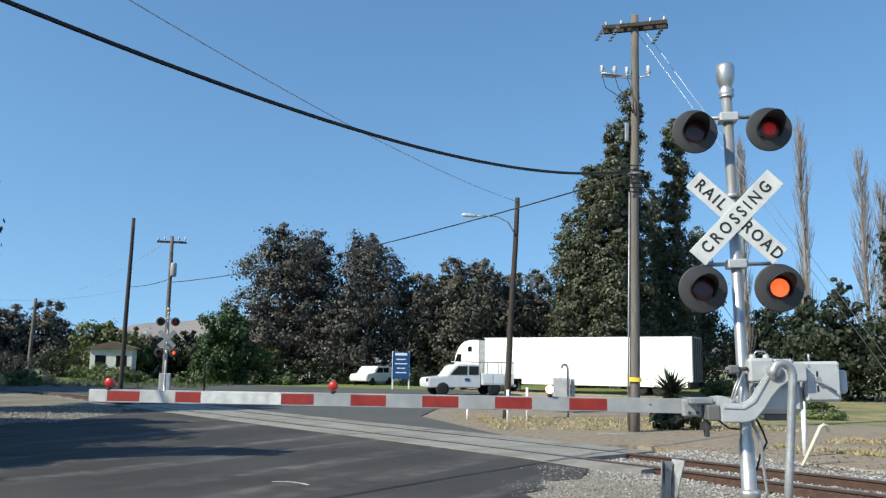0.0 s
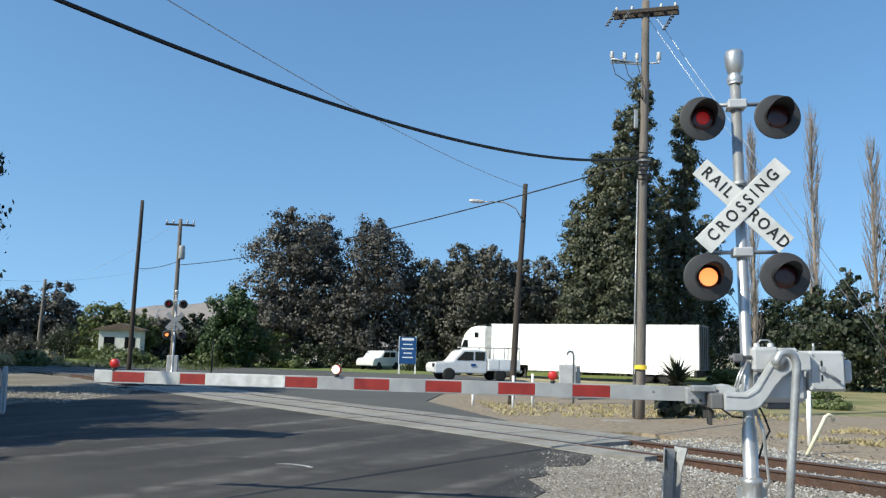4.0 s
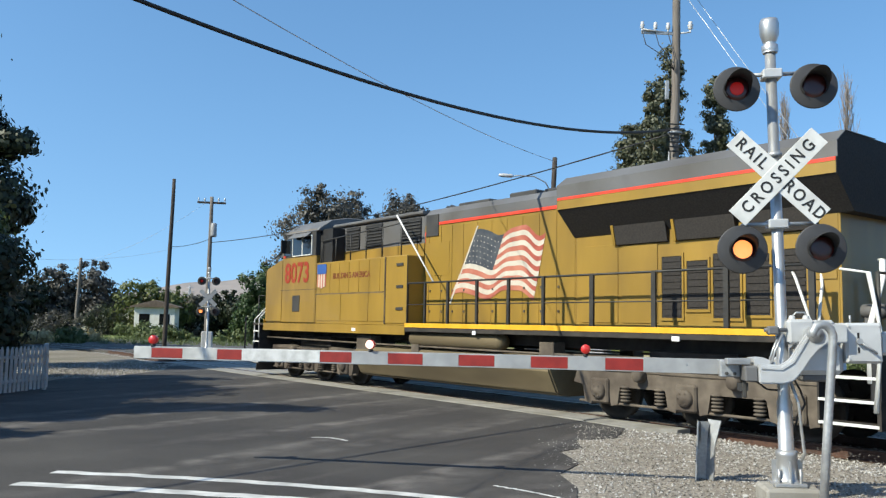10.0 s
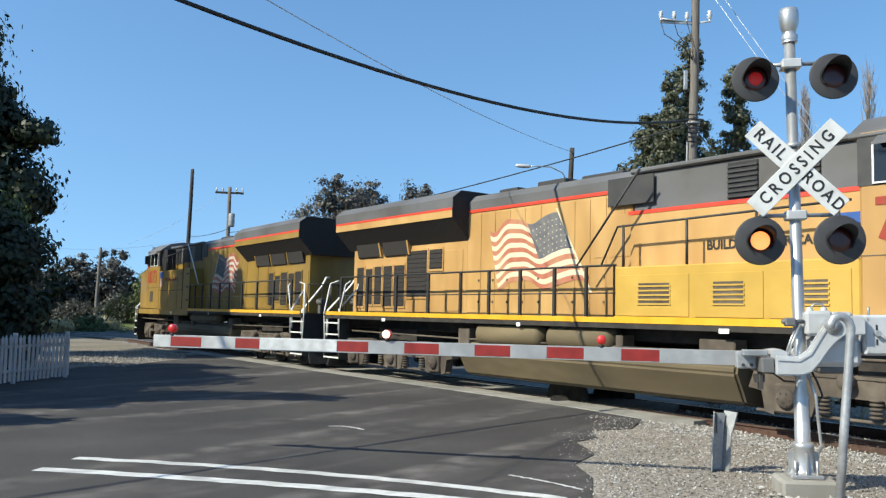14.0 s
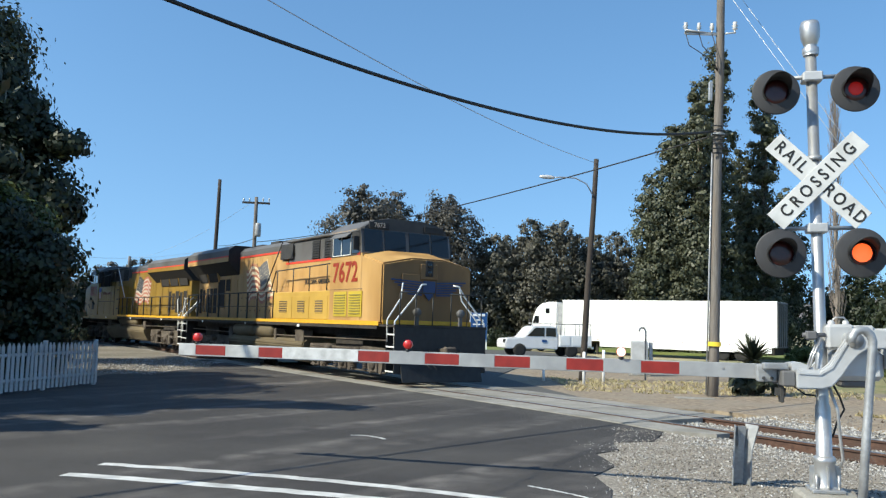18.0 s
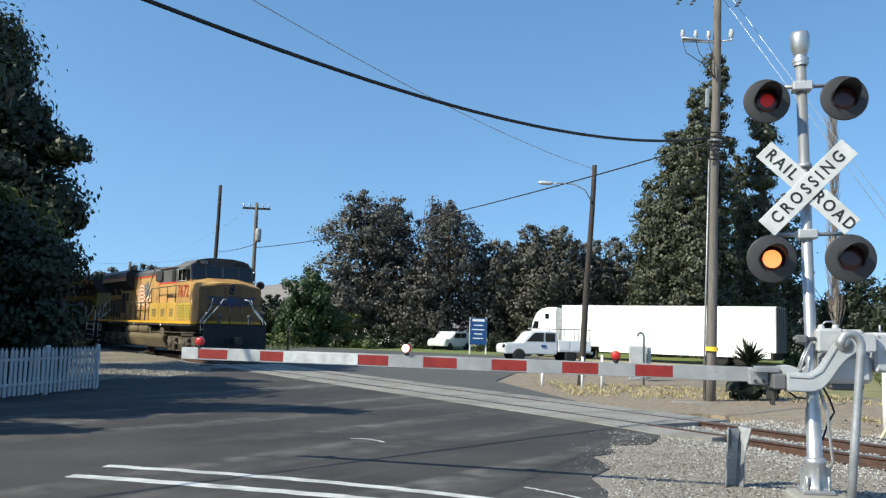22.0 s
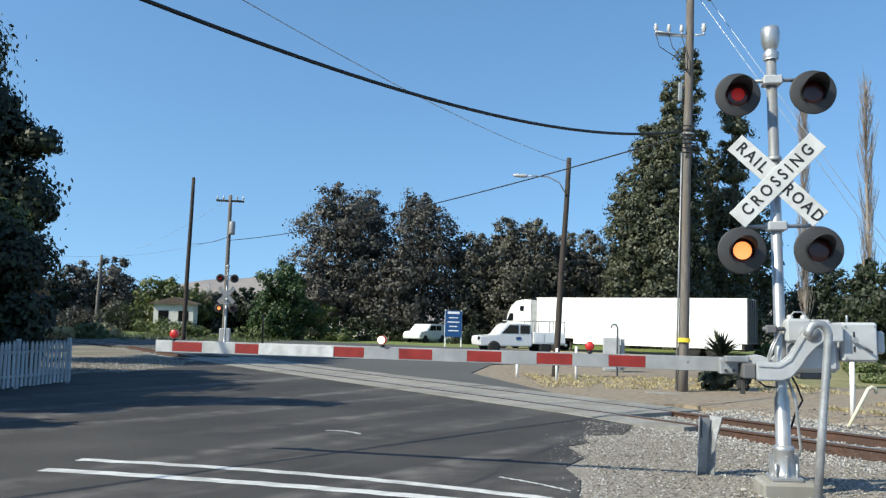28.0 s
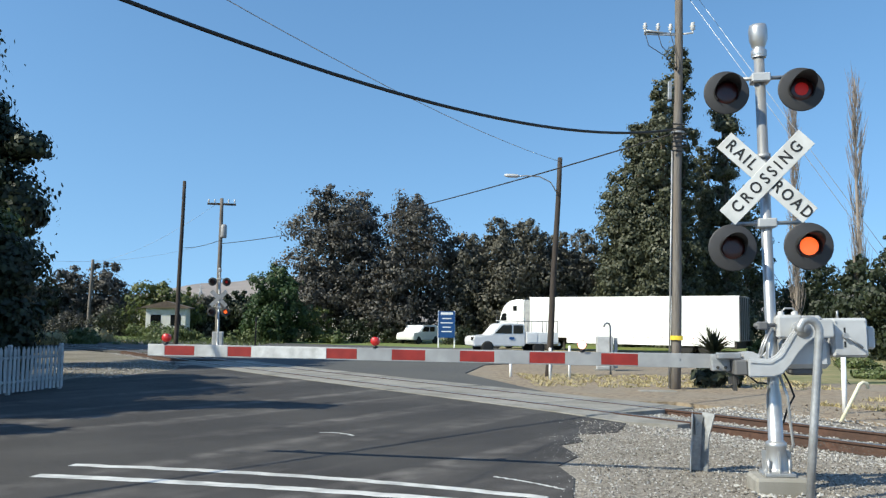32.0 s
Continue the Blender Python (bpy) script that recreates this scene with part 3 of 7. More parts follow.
# road markings: a pair of wavering white lines across the approach
def marking(name, pts, w, label):
    bm = bmesh.new()
    prev = None
    for i, (x, y) in enumerate(pts):
        q = pts[min(i + 1, len(pts) - 1)]
        p = pts[max(i - 1, 0)]
        d = Vector((q[0] - p[0], q[1] - p[1], 0)).normalized()
        nrm = Vector((-d.y, d.x, 0))
        jig = 0.012 * math.sin(i * 2.1) + 0.01 * random.uniform(-1, 1)
        a = bm.verts.new(Vector((x, y, 0.005)) + nrm * (w / 2 + jig))
        b = bm.verts.new(Vector((x, y, 0.005)) - nrm * (w / 2 - jig))
        if prev:
            bm.faces.new((prev[0], a, b, prev[1]))
        prev = (a, b)
    bmesh.ops.recalc_face_normals(bm, faces=bm.faces)
    if sum(fc.normal.z for fc in bm.faces) < 0:
        bmesh.ops.reverse_faces(bm, faces=bm.faces)
    solo(name, bm, M_LINE, label, "road marking", "road markings", "structure")


def bend(a, b, c, n=26):
    return [tuple((1 - t) ** 2 * np.array(a) + 2 * t * (1 - t) * np.array(b) + t * t * np.array(c)) for t in (i / n for i in range(n + 1))]


marking("stop_line", bend((-4.25, 10.05), (-1.2, 9.68), (1.15, 8.45)), 0.17, "worn white line across the approach")
marking("stop_line", bend((-4.35, 9.36), (-1.8, 8.98), (0.6, 8.2)), 0.2, "worn white line, the nearer of the pair")
marking("tar_seam", bend((0.7, 9.6), (1.1, 9.3), (1.4, 8.9)), 0.05, "scuffed white paint streak on the asphalt")
marking("paint_scuff", bend((-1.75, 13.2), (-1.5, 13.35), (-1.2, 12.9)), 0.06, "faded white squiggle of paint on the road")


# ---- the near crossing signal with its gate ----
def disc_light(sig, x, z, y=-0.16, r=0.25, hot=False, turn=0.0):
    """One flashing light: round background, housing, hood, lens; the lit core is keyed apart."""
    base = thing("flashing_light", None, "round black background with hooded red lens")
    base.parent = sig
    base.matrix_local = pose(x, y, z, 0, 0, turn)
    bm = lathe(bmesh.new(), [(0.0, -0.008), (r - 0.012, -0.008), (r, -0.002), (r, 0.006), (r - 0.01, 0.012), (0.0, 0.012)], 40, "y")
    part("background_disc", bm, M_DISC, base, "matt black round background")
    bm = lathe(bmesh.new(), [(0.0, 0.16), (0.07, 0.155), (0.12, 0.12), (0.15, 0.05), (0.155, 0.012)], 24, "y")
    part("lamp_housing", bm, M_BLACK, base)
    bm = lathe(bmesh.new(), [(0.0, -0.018), (0.06, -0.02), (0.1, -0.018), (0.125, -0.012), (0.128, -0.006)], 28, "y")
    part("lens", bm, M_LENSOFF, base, "dark red glass lens")
    # hood: half tube above the lens, longer at its crown
    bm = bmesh.new()
    n = 24
    rows = []
    for k in range(n + 1):
        t = math.pi * (-0.22 + 1.44 * k / n)
        ln = 0.06 + 0.24 * max(0.0, math.sin(min(max(t, 0), math.pi))) ** 0.7
        c, s = math.cos(t), math.sin(t)
        rows.append([bm.verts.new((rr * c, yy, rr * s)) for rr, yy in ((0.133, -0.006), (0.133, -ln), (0.139, -ln), (0.139, -0.006))])
    for p, q in zip(rows, rows[1:]):
        for k in range(3):
            bm.faces.new((p[k], p[k + 1], q[k + 1], q[k])).smooth = True
    part("hood", bm, M_BLACK, base, "black visor over the lens")
    core = part("lit_core", lathe(bmesh.new(), [(0.0, -0.026), (0.06 if hot else 0.05, -0.025), (0.094 if hot else 0.07, -0.022), (0.097 if hot else 0.073, -0.019), (0.0, -0.017)], 24, "y"), M_LAMPHOT if hot == 2 else M_LAMP if hot else M_LAMPDIM, base, "lit red lamp")
    return base, core


def crossing_signal(name, m, label, far=False):
    sig = thing(name, m, label, "railroad signal", "crossing signals")
    bm = lathe(bmesh.new(), [(0.078, 0.3), (0.076, 1.0), (0.06, 1.06), (0.056, 4.74)], 20)
    part("mast", bm, M_ALU, sig, "silver painted steel mast")
    bm = lathe(bmesh.new(), [(0.075, 4.72), (0.085, 4.74), (0.085, 4.8), (0.06, 4.82), (0.07, 4.84), (0.098, 4.92), (0.102, 5.04), (0.09, 5.09), (0.05, 5.1), (0.0, 5.09)], 20)
    part("bell", bm, M_ALU, sig, "round warning bell on the mast top")
    bm = box(bmesh.new(), -0.16, 0.16, -0.16, 0.16, 0.16, 0.2, bevel=0.01)
    lathe(bm, [(0.14, 0.2), (0.12, 0.24), (0.1, 0.44), (0.11, 0.46), (0.11, 0.5), (0.085, 0.52)], 16)
    for k in range(4):
        a = math.pi / 4 + k * math.pi / 2
        tube(bm, [(0.15 * math.cos(a), 0.15 * math.sin(a), 0.16), (0.15 * math.cos(a), 0.15 * math.sin(a), 0.34)], 0.016, 6)
        box(bm, -0.008, 0.008, 0.08, 0.15, 0.2, 0.42, m=pose(0, 0, 0, 0, 0, 90 * k))
    part("base_casting", bm, M_ALU, sig, "ribbed silver base casting with bolts")
    part("foundation", bx(-0.27, 0.27, -0.25, 0.25, -0.3, 0.16, bevel=0.03), M_CONCRETE, sig, "rough concrete footing")
    # crossbuck
    buck = thing("crossbuck", None, "white crossed boards lettered in black")
    buck.parent = sig
    buck.matrix_local = pose(0.0, -0.115, 3.35)
    for ang, words, y in ((45, "CROSSING", -0.012), (-45, None, 0.0)):
        b = part("blade", bx(-0.61, 0.61, -0.0035, 0.0035, -0.114, 0.114, bevel=0.003), M_ARMGREY if far else M_REFL, buck, "grey back of the board" if far else "white reflective board")
        b.matrix_local = pose(0, y, 0, 0, -ang, 0)
        if words and not far:
            t = part("lettering", text_mesh(words, 0.178, 0.001, M_LETTER, squeeze=0.86, space=1.5, bold=0.02), None, buck, "black capital letters")
            t.matrix_local = pose(0, y - 0.0055, 0, 0, -ang, 0)
        elif not far:
            for w, u in (("RAIL", -0.36), ("ROAD", 0.36)):
                t = part("lettering", text_mesh(w, 0.178, 0.001, M_LETTER, squeeze=0.86, space=1.33, bold=0.02), None, buck, "black capital letters")
                t.matrix_local = pose(0, y - 0.0055, 0, 0, -ang, 0) @ pose(u, 0, 0)
    part("buck_bracket", box(bmesh.new(), -0.04, 0.04, -0.11, -0.06, 3.2, 3.5, bevel=0.005), M_GALV, sig)
    part("mast_band", lathe(bmesh.new(), [(0.068, 3.58), (0.078, 3.58), (0.078, 3.63), (0.068, 3.63)], 16), M_GALV, sig)
    # cross-arms, junction box, lights
    cores = []
    for z, dz, hots in ((4.48, -0.17, (False, False)), (2.86, -0.27, (2, True))):
        bm = tb([(-0.36, -0.02, z), (0.38, -0.02, z)], 0.022, 10)
        tube(bm, [(-0.36, -0.02, z), (-0.38, -0.06, z + dz * 0.5), (-0.38, -0.06, z + dz)], 0.018, 8)
        tube(bm, [(0.38, -0.02, z), (0.4, -0.06, z + dz * 0.5), (0.4, -0.06, z + dz)], 0.018, 8)
        part("cross_arm", bm, M_GALV, sig, "galvanised light bracket")
        bm = box(bmesh.new(), -0.1, 0.1, -0.09, 0.09, z - 0.05, z + 0.05, bevel=0.012)
        part("junction_box", bm, M_MECH, sig, "pale grey junction box")
        for x, hot in ((-0.385, hots[0]), (0.4, hots[1])):
            zz = z + dz
            _, core = disc_light(sig, x, zz, -0.11, 0.256 if z < 3 else 0.243, hot)
            cores.append((x < 0, core))
    if far:
        return sig, cores
    return sig, cores


SIG = pose(3.685, 9.0, 0.0, 0, 0, -9) @ pose(0, 0, 0, 0, -1.2, 0)
signal, CORES = crossing_signal("crossing_signal", SIG, "silver railroad crossing signal mast with crossed boards and red lights")

# gate mechanism on the mast
mech = thing("crossing_gate", SIG, "lowered crossing gate, grey motor box and striped arm", "gate")
bm = box(bmesh.new(), 0.57, 0.92, -0.2, 0.2, 1.41, 1.82, bevel=0.02)
motor = part("motor_box", bm, M_MECH, mech, "grey steel motor box")
part("box_lid", bx(0.585, 0.905, -0.216, -0.202, 1.43, 1.8, bevel=0.006), M_MECH, motor, "bolted cover plate")
for z in (1.545, 1.69):
    part("keyhole_slot", bx(0.675, 0.695, -0.219, -0.217, z - 0.03, z + 0.03), M_BLACK, motor, "dark slot in the cover")
bm = tb([(0.685, -0.216, 1.635), (0.685, -0.262, 1.635)], 0.03, 12)
tube(bm, [(0.685, -0.25, 1.635), (0.85, -0.25, 1.51)], 0.012, 6)
part("latch", bm, M_GALV, motor, "round knob with a slanting lever")
for x, z in ((0.6, 1.45), (0.89, 1.45), (0.6, 1.78), (0.89, 1.78)):
    part("cover_bolt", tb([(x, -0.214, z), (x, -0.226, z)], 0.011, 6), M_GALV, motor)
part("side_box", bx(0.925, 1.02, -0.12, 0.14, 1.49, 1.73, bevel=0.025), M_MECH, mech, "small grey end cover")
part("lifting_pin", tb([(0.685, 0, 1.82), (0.685, 0, 1.9)], 0.012, 6), M_ALU, mech)
part("motor_cover", bx(0.1, 0.56, -0.17, 0.17, 1.29, 1.6, bevel=0.05), M_MECH, mech, "lower gear housing in grey")
part("housing_foot", bx(0.16, 0.48, -0.12, 0.12, 1.22, 1.3, bevel=0.02), M_LOCOGREY, mech)
bm = box(bmesh.new(), 0.03, 0.3, -0.15, 0.15, 1.6, 1.86, bevel=0.03)
box(bm, 0.28, 0.5, -0.13, 0.13, 1.7, 1.85, bevel=0.03)
for x in (0.1, 0.24):
    lathe(bm, [(0.035, 1.86), (0.035, 1.885), (0.02, 1.9), (0.0, 1.9)], 6, at=(x, -0.04, 0))
part("mast_clamp", bm, M_MECH, mech, "cast clamp round the mast")
bm = tb([(0.1, -0.04, 1.885), (0.14, -0.05, 1.93), (0.22, -0.05, 1.93), (0.26, -0.04, 1.88)], 0.01, 6)
part("lifting_eye", bm, M_ALU, mech)
bm = box(bmesh.new(), -0.17, -0.06, -0.16, -0.06, 1.7, 1.79, bevel=0.015)
tube(bm, [(-0.2, -0.12, 1.75), (0.02, -0.12, 1.75)], 0.022, 8)
part("u_bolt", bm, M_LOCOGREY, mech, "dark clamp bolts on the mast")
arm_out = [(-0.31, 1.21), (-0.31, 1.41), (-0.08, 1.4), (0.0, 1.46), (0.09, 1.6), (0.16, 1.7), (0.2, 1.76), (0.25, 1.8), (0.31, 1.81), (0.56, 1.8), (0.56, 1.62), (0.36, 1.61), (0.28, 1.55), (0.2, 1.46), (0.12, 1.34), (0.03, 1.24), (-0.06, 1.21)]
bm = pr(arm_out, -0.31, -0.235)
bmesh.ops.bevel(bm, geom=[e for e in bm.edges], offset=0.014, segments=2, affect="EDGES")
casting = part("arm_casting", bm, M_MECH, mech, "curved cast arm that carries the gate")
part("casting_rib", pr([(-0.29, 1.38), (-0.09, 1.37), (0.02, 1.44), (0.2, 1.73), (0.215, 1.72), (0.03, 1.42), (-0.085, 1.35), (-0.29, 1.36)], -0.322, -0.308), M_MECH, casting)
arm_in = [(-0.3, 1.24), (-0.3, 1.38), (-0.06, 1.39), (0.06, 1.52), (0.16, 1.68), (0.24, 1.74), (0.34, 1.72), (0.22, 1.5), (0.14, 1.36), (0.06, 1.26), (-0.02, 1.23)]
part("arm_casting", pr(arm_in, 0.235, 0.3), M_MECH, mech, "curved cast arm on the far side")
bm = lathe(bmesh.new(), [(0.0, -0.345), (0.045, -0.345), (0.05, -0.33), (0.078, -0.325), (0.085, -0.305), (0.085, 0.31), (0.0, 0.31)], 20, "y", (0.25, 0, 1.7))
part("pivot_shaft", bm, M_GALV, mech, "round pivot hub")
# rods from the clamp down to the casting's toe
for y in (-0.2, -0.1):
    part("brace_rod", tb([(-0.04, y, 1.71), (-0.12, y - 0.02, 1.55), (-0.17, y - 0.03, 1.41)], 0.013, 8), M_ALU, mech, "thin white rod")
part("toe_plate", pr([(-0.33, 1.39), (-0.1, 1.37), (-0.13, 1.42), (-0.24, 1.47), (-0.33, 1.46)], -0.22, 0.12), M_MECH, mech, "pale bracket on the casting's toe")
part("toe_block", bx(-0.44, -0.315, -0.29, 0.29, 1.23, 1.385, bevel=0.012), M_LOCOGREY, mech, "grey block between arm and casting")
bm = box(bmesh.new(), -0.64, -0.44, -0.06, 0.06, 1.26, 1.44, bevel=0.012)
box(bm, -0.6, -0.36, -0.2, -0.06, 1.395, 1.46, bevel=0.01)
part("arm_clamp", bm, M_GALV, mech, "bolted shear-pin clamp for the arm")
for x, z in ((-0.58, 1.3), (-0.5, 1.3), (-0.58, 1.41), (-0.5, 1.41)):
    part("clamp_bolt", tb([(x, -0.085, z), (x, 0.085, z)], 0.018, 6), M_LOCODARK, mech)
bm = box(bmesh.new(), -0.42, -0.38, -0.05, 0.05, 1.05, 1.25, bevel=0.005)
box(bm, -0.46, -0.36, -0.04, 0.04, 1.12, 1.2)
part("hanging_bracket", bm, M_LOCODARK, mech, "dark bracket hanging under the clamp")
bm = tb([(0.04, -0.12, 1.22), (0.1, -0.16, 1.0), (0.12, -0.14, 0.75), (0.15, -0.11, 0.5), (0.12, -0.1, 0.42)], 0.016, 8)
part("hose", bm, M_ALU, mech, "silver conduit down the mast")
bm = tb([(0.1, 0.1, 1.3), (0.2, 0.14, 1.12), (0.24, 0.12, 0.98), (0.16, 0.1, 0.85), (0.1, 0.06, 0.7)], 0.011, 8)
part("cable", bm, M_CABLE, mech, "loose black cable")
bm = tb([(-0.3, 0.2, 1.26), (-0.12, 0.2, 1.12), (0.1, 0.2, 1.1)], 0.01, 8)
part("cable", bm, M_CABLE, mech, "loose black cable")

# the lowered arm: alternate sheets of red, grey and white with three lights on top
ARM_Z = 1.345
M_SPLICE = mat("white_fibreglass", (0.56, 0.56, 0.55), (0.63, 0.63, 0.62), 5, 0.5, c3=(0.4, 0.4, 0.39), big=7)
arm_m = Matrix(((-0.982, -0.189, 0, 2.31), (0.189, -0.982, 0, 9.44), (0, 0, 1, ARM_Z), (0, 0, 0, 1)))
arm = thing("arm", None, "lowered arm striped red and grey with red lights")
arm.parent = mech
arm.matrix_local = SIG.inverted() @ arm_m
bands = [(-0.93, 0.0, M_ARMGREY), (0.0, 0.406, M_ARMRED), (0.406, 0.813, M_ARMGREY), (0.813, 1.219, M_ARMRED), (1.219, 1.626, M_ARMGREY), (1.626, 2.032, M_ARMRED), (2.032, 2.445, M_ARMGREY), (2.445, 2.85, M_ARMRED), (2.85, 3.28, M_ARMGREY), (3.28, 3.7, M_ARMRED), (3.7, 4.53, M_ARMWHITE), (4.53, 4.93, M_ARMRED), (4.93, 5.37, M_ARMWHITE), (5.37, 5.77, M_ARMRED), (5.77, 6.0, M_ARMWHITE)]
part("arm_beam", bx(-0.93, 6.0, -0.019, 0.019, -0.076, 0.076, bevel=0.004), M_ARMGREY, arm, "pale aluminium beam of the arm")
for a, b, m in bands:
    h = (0.078 if m is not M_ARMRED else 0.064) - 0.0012 * a
    part("arm_band", bx(a, b - 0.001, -0.022, 0.022, -h, h, bevel=0.003), m, arm, {M_ARMRED: "red reflective band", M_ARMGREY: "grey reflective band", M_ARMWHITE: "white scuffed band"}[m])
part("arm_joint", bx(3.66, 4.62, -0.026, 0.026, -0.068, 0.068, bevel=0.003), M_SPLICE, arm, "white fibreglass splice with dark scuffs")
for x in (-0.8, -0.45):
    part("bolt", tb([(x, 0.03, 0.02), (x, -0.03, 0.02)], 0.014, 6), M_GALV, arm)
bm = tb([(-0.9, -0.025, -0.05), (2.0, -0.025, -0.064), (5.8, -0.025, -0.06)], 0.006, 6)
part("light_cable", bm, M_CABLE, arm, "thin black cable clipped along the arm")
ARM_CORES = []
for x, lit in ((5.76, 0), (3.06, 1), (0.62, 2)):
    bm = tb([(x, 0, 0.07), (x, 0, 0.1)], 0.03, 8)
    part("light_foot", bm, M_BLACK, arm)
    bm = lathe(bmesh.new(), [(0.0, -0.046), (0.04, -0.044), (0.051, -0.03), (0.053, 0.03), (0.04, 0.044), (0.0, 0.046)], 18, "y", (x, 0, 0.155))
    part("arm_light", bm, M_REDLIGHT, arm, "round red gate light")
    if lit:
        core = part("lit_core", lathe(bmesh.new(), [(0.0, 0.012), (0.042, 0.01), (0.048, 0.0), (0.0, -0.006)], 16, "y", (x, 0, 0.155)), M_ARMLIT, arm, "lit lamp")
        ARM_CORES.append((lit == 1, core))

# bent conduit beside the mast, flanged post, small posts
bm = tb([(3.74, 8.38, -0.1), (3.82, 8.4, 0.8), (3.9, 8.42, 1.62), (3.905, 8.42, 1.7), (3.885, 8.42, 1.76), (3.84, 8.42, 1.8), (3.79, 8.42, 1.81), (3.74, 8.42, 1.79), (3.71, 8.42, 1.74), (3.7, 8.42, 1.68)], 0.042, 14)
solo("bent_pipe", bm, M_GALV, "grey steel pipe bent over at its top", "pipe", smooth=True)
# folded channel post: back web and two wings, the second wing flared at its top
bm = bx(-0.05, 0.05, 0.03, 0.042, -0.15, 0.66)
prism(bm, [(-0.112, -0.075), (-0.1, -0.08), (-0.05, 0.03), (-0.05, 0.042), (-0.06, 0.042)], -0.15, 0.67, axis="z")
lo = [(0.05, 0.03), (0.06, 0.042), (0.1, -0.06), (0.088, -0.065)]
hi = [(0.05, 0.03), (0.06, 0.042), (0.155, -0.07), (0.142, -0.077)]
v0 = [bm.verts.new((x, y, -0.15)) for x, y in lo]
v1 = [bm.verts.new((x, y, 0.4)) for x, y in lo]
v2 = [bm.verts.new((x, y, 0.69)) for x, y in hi]
for p_, q_ in ((v0, v1), (v1, v2)):
    for k in range(4):
        bm.faces.new((p_[k], p_[(k + 1) % 4], q_[(k + 1) % 4], q_[k]))
bm.faces.new(v2)
bm.faces.new(v0[::-1])
prism(bm, [(-0.03, 0.42), (0.03, 0.42), (0.045, 0.66), (-0.045, 0.66)], -0.01, 0.0)
tube(bm, [(0, 0.035, 0.55), (0, -0.02, 0.55)], 0.018, 6)
bmesh.ops.recalc_face_normals(bm, faces=bm.faces)
solo("guard_post", bm, M_GALV, "galvanised folded steel guard post in the gravel", "post", m=pose(3.2, 10.2, 0, 2, 2, 4) @ Matrix.Diagonal((1.12, 1.2, 1.0, 1.0)))
bm = tb([(8.6, 17.5, -0.1), (8.6, 17.5, 1.15)], 0.05, 10)
solo("white_post", bm, M_WHITE, "slim white marker post beside the track", "post", "marker posts")
bm = tb([(7.75, 15.95, -0.05), (8.1, 16.05, 0.5), (8.2, 16.08, 0.66), (8.28, 16.1, 0.7), (8.36, 16.12, 0.68), (8.38, 16.12, 0.58)], 0.035, 10)
solo("vent_pipe", bm, mat("cream_pipe", (0.62, 0.58, 0.42), (0.7, 0.66, 0.5), 6, 0.6), "leaning cream vent pipe with a hooked top", "pipe", smooth=True)


# ---- far crossing signal ----
far_sig, FAR_CORES = crossing_signal("crossing_signal", pose(-12.35, 48.0, -0.35, 0, 0, 8), "distant silver crossing signal mast beyond the tracks", far=True)
part("equipment_case", bx(-0.35, 0.25, 0.25, 0.7, 0.05, 1.45, bevel=0.03), M_MECH, far_sig, "grey equipment case beside the mast")
solo("thin_post", tb([(-10.4, 49, -0.1), (-10.4, 49, 2.0)], 0.05, 8), M_DARKWOOD, "thin dark post by the far street", "post")


# ---- locomotives ----
def wave_flag(parent, v, y, mats):
    """Waving flag painted on the hood, its staff leaning back: stripes and a dark blue field, a few mm proud."""
    bm = bmesh.new()
    na, nb = 48, 26

    def at(a, b):
        x = 0.91 - 0.94 * b - a * (2.82 - 0.58 * b)
        z = 2.4 + 1.36 * b + 0.115 * math.sin(a * 10.4 + 0.2 + b * 0.9) * (0.55 + 0.6 * a) + 0.04 * math.sin(a * 23 + b * 3) * a + 0.1 * (1 - a) * b
        return (x, v * y, z)
    vs = [[bm.verts.new(at(i / na, j / nb)) for j in range(nb + 1)] for i in range(na + 1)]
    for i in range(na):
        for j in range(nb):
            fc = bm.faces.new((vs[i][j], vs[i + 1][j], vs[i + 1][j + 1], vs[i][j + 1]))
            blue = i < na * 0.4 and j >= nb * 6 / 13
            fc.material_index = 2 if blue else (j // 2) % 2
    # stars as small squares over the blue field
    for r in range(6):
        for c in range(7):
            a, b = 0.03 + c * 0.052 + (0.026 if r % 2 else 0), 0.5 + r * 0.08
            if a > 0.38:
                continue
            x, yy, z = at(a, b)
            d = 0.017
            q = [bm.verts.new((x + dx, v * (y + 0.004), z + dz)) for dx, dz in ((-d, 0), (0, -d), (d, 0), (0, d))]
            bm.faces.new(q).material_index = 1
    if v > 0:
        bmesh.ops.reverse_faces(bm, faces=bm.faces)
    part("flag_painting", bm, mats, parent, "painted waving striped flag")
    staff = prism(bmesh.new(), [(0.93, 2.2), (0.99, 2.2), (-0.03, 4.0), (-0.07, 4.0)], v * y - 0.003, v * y + 0.003)
    part("flag_staff", staff, mats[1], parent, "pale painted staff of the flag")


BOGIE_F, BOGIE_R, AXLES = 7.27, 5.93, 1.93


def rot_side(v):
    return 180 if v > 0 else 0


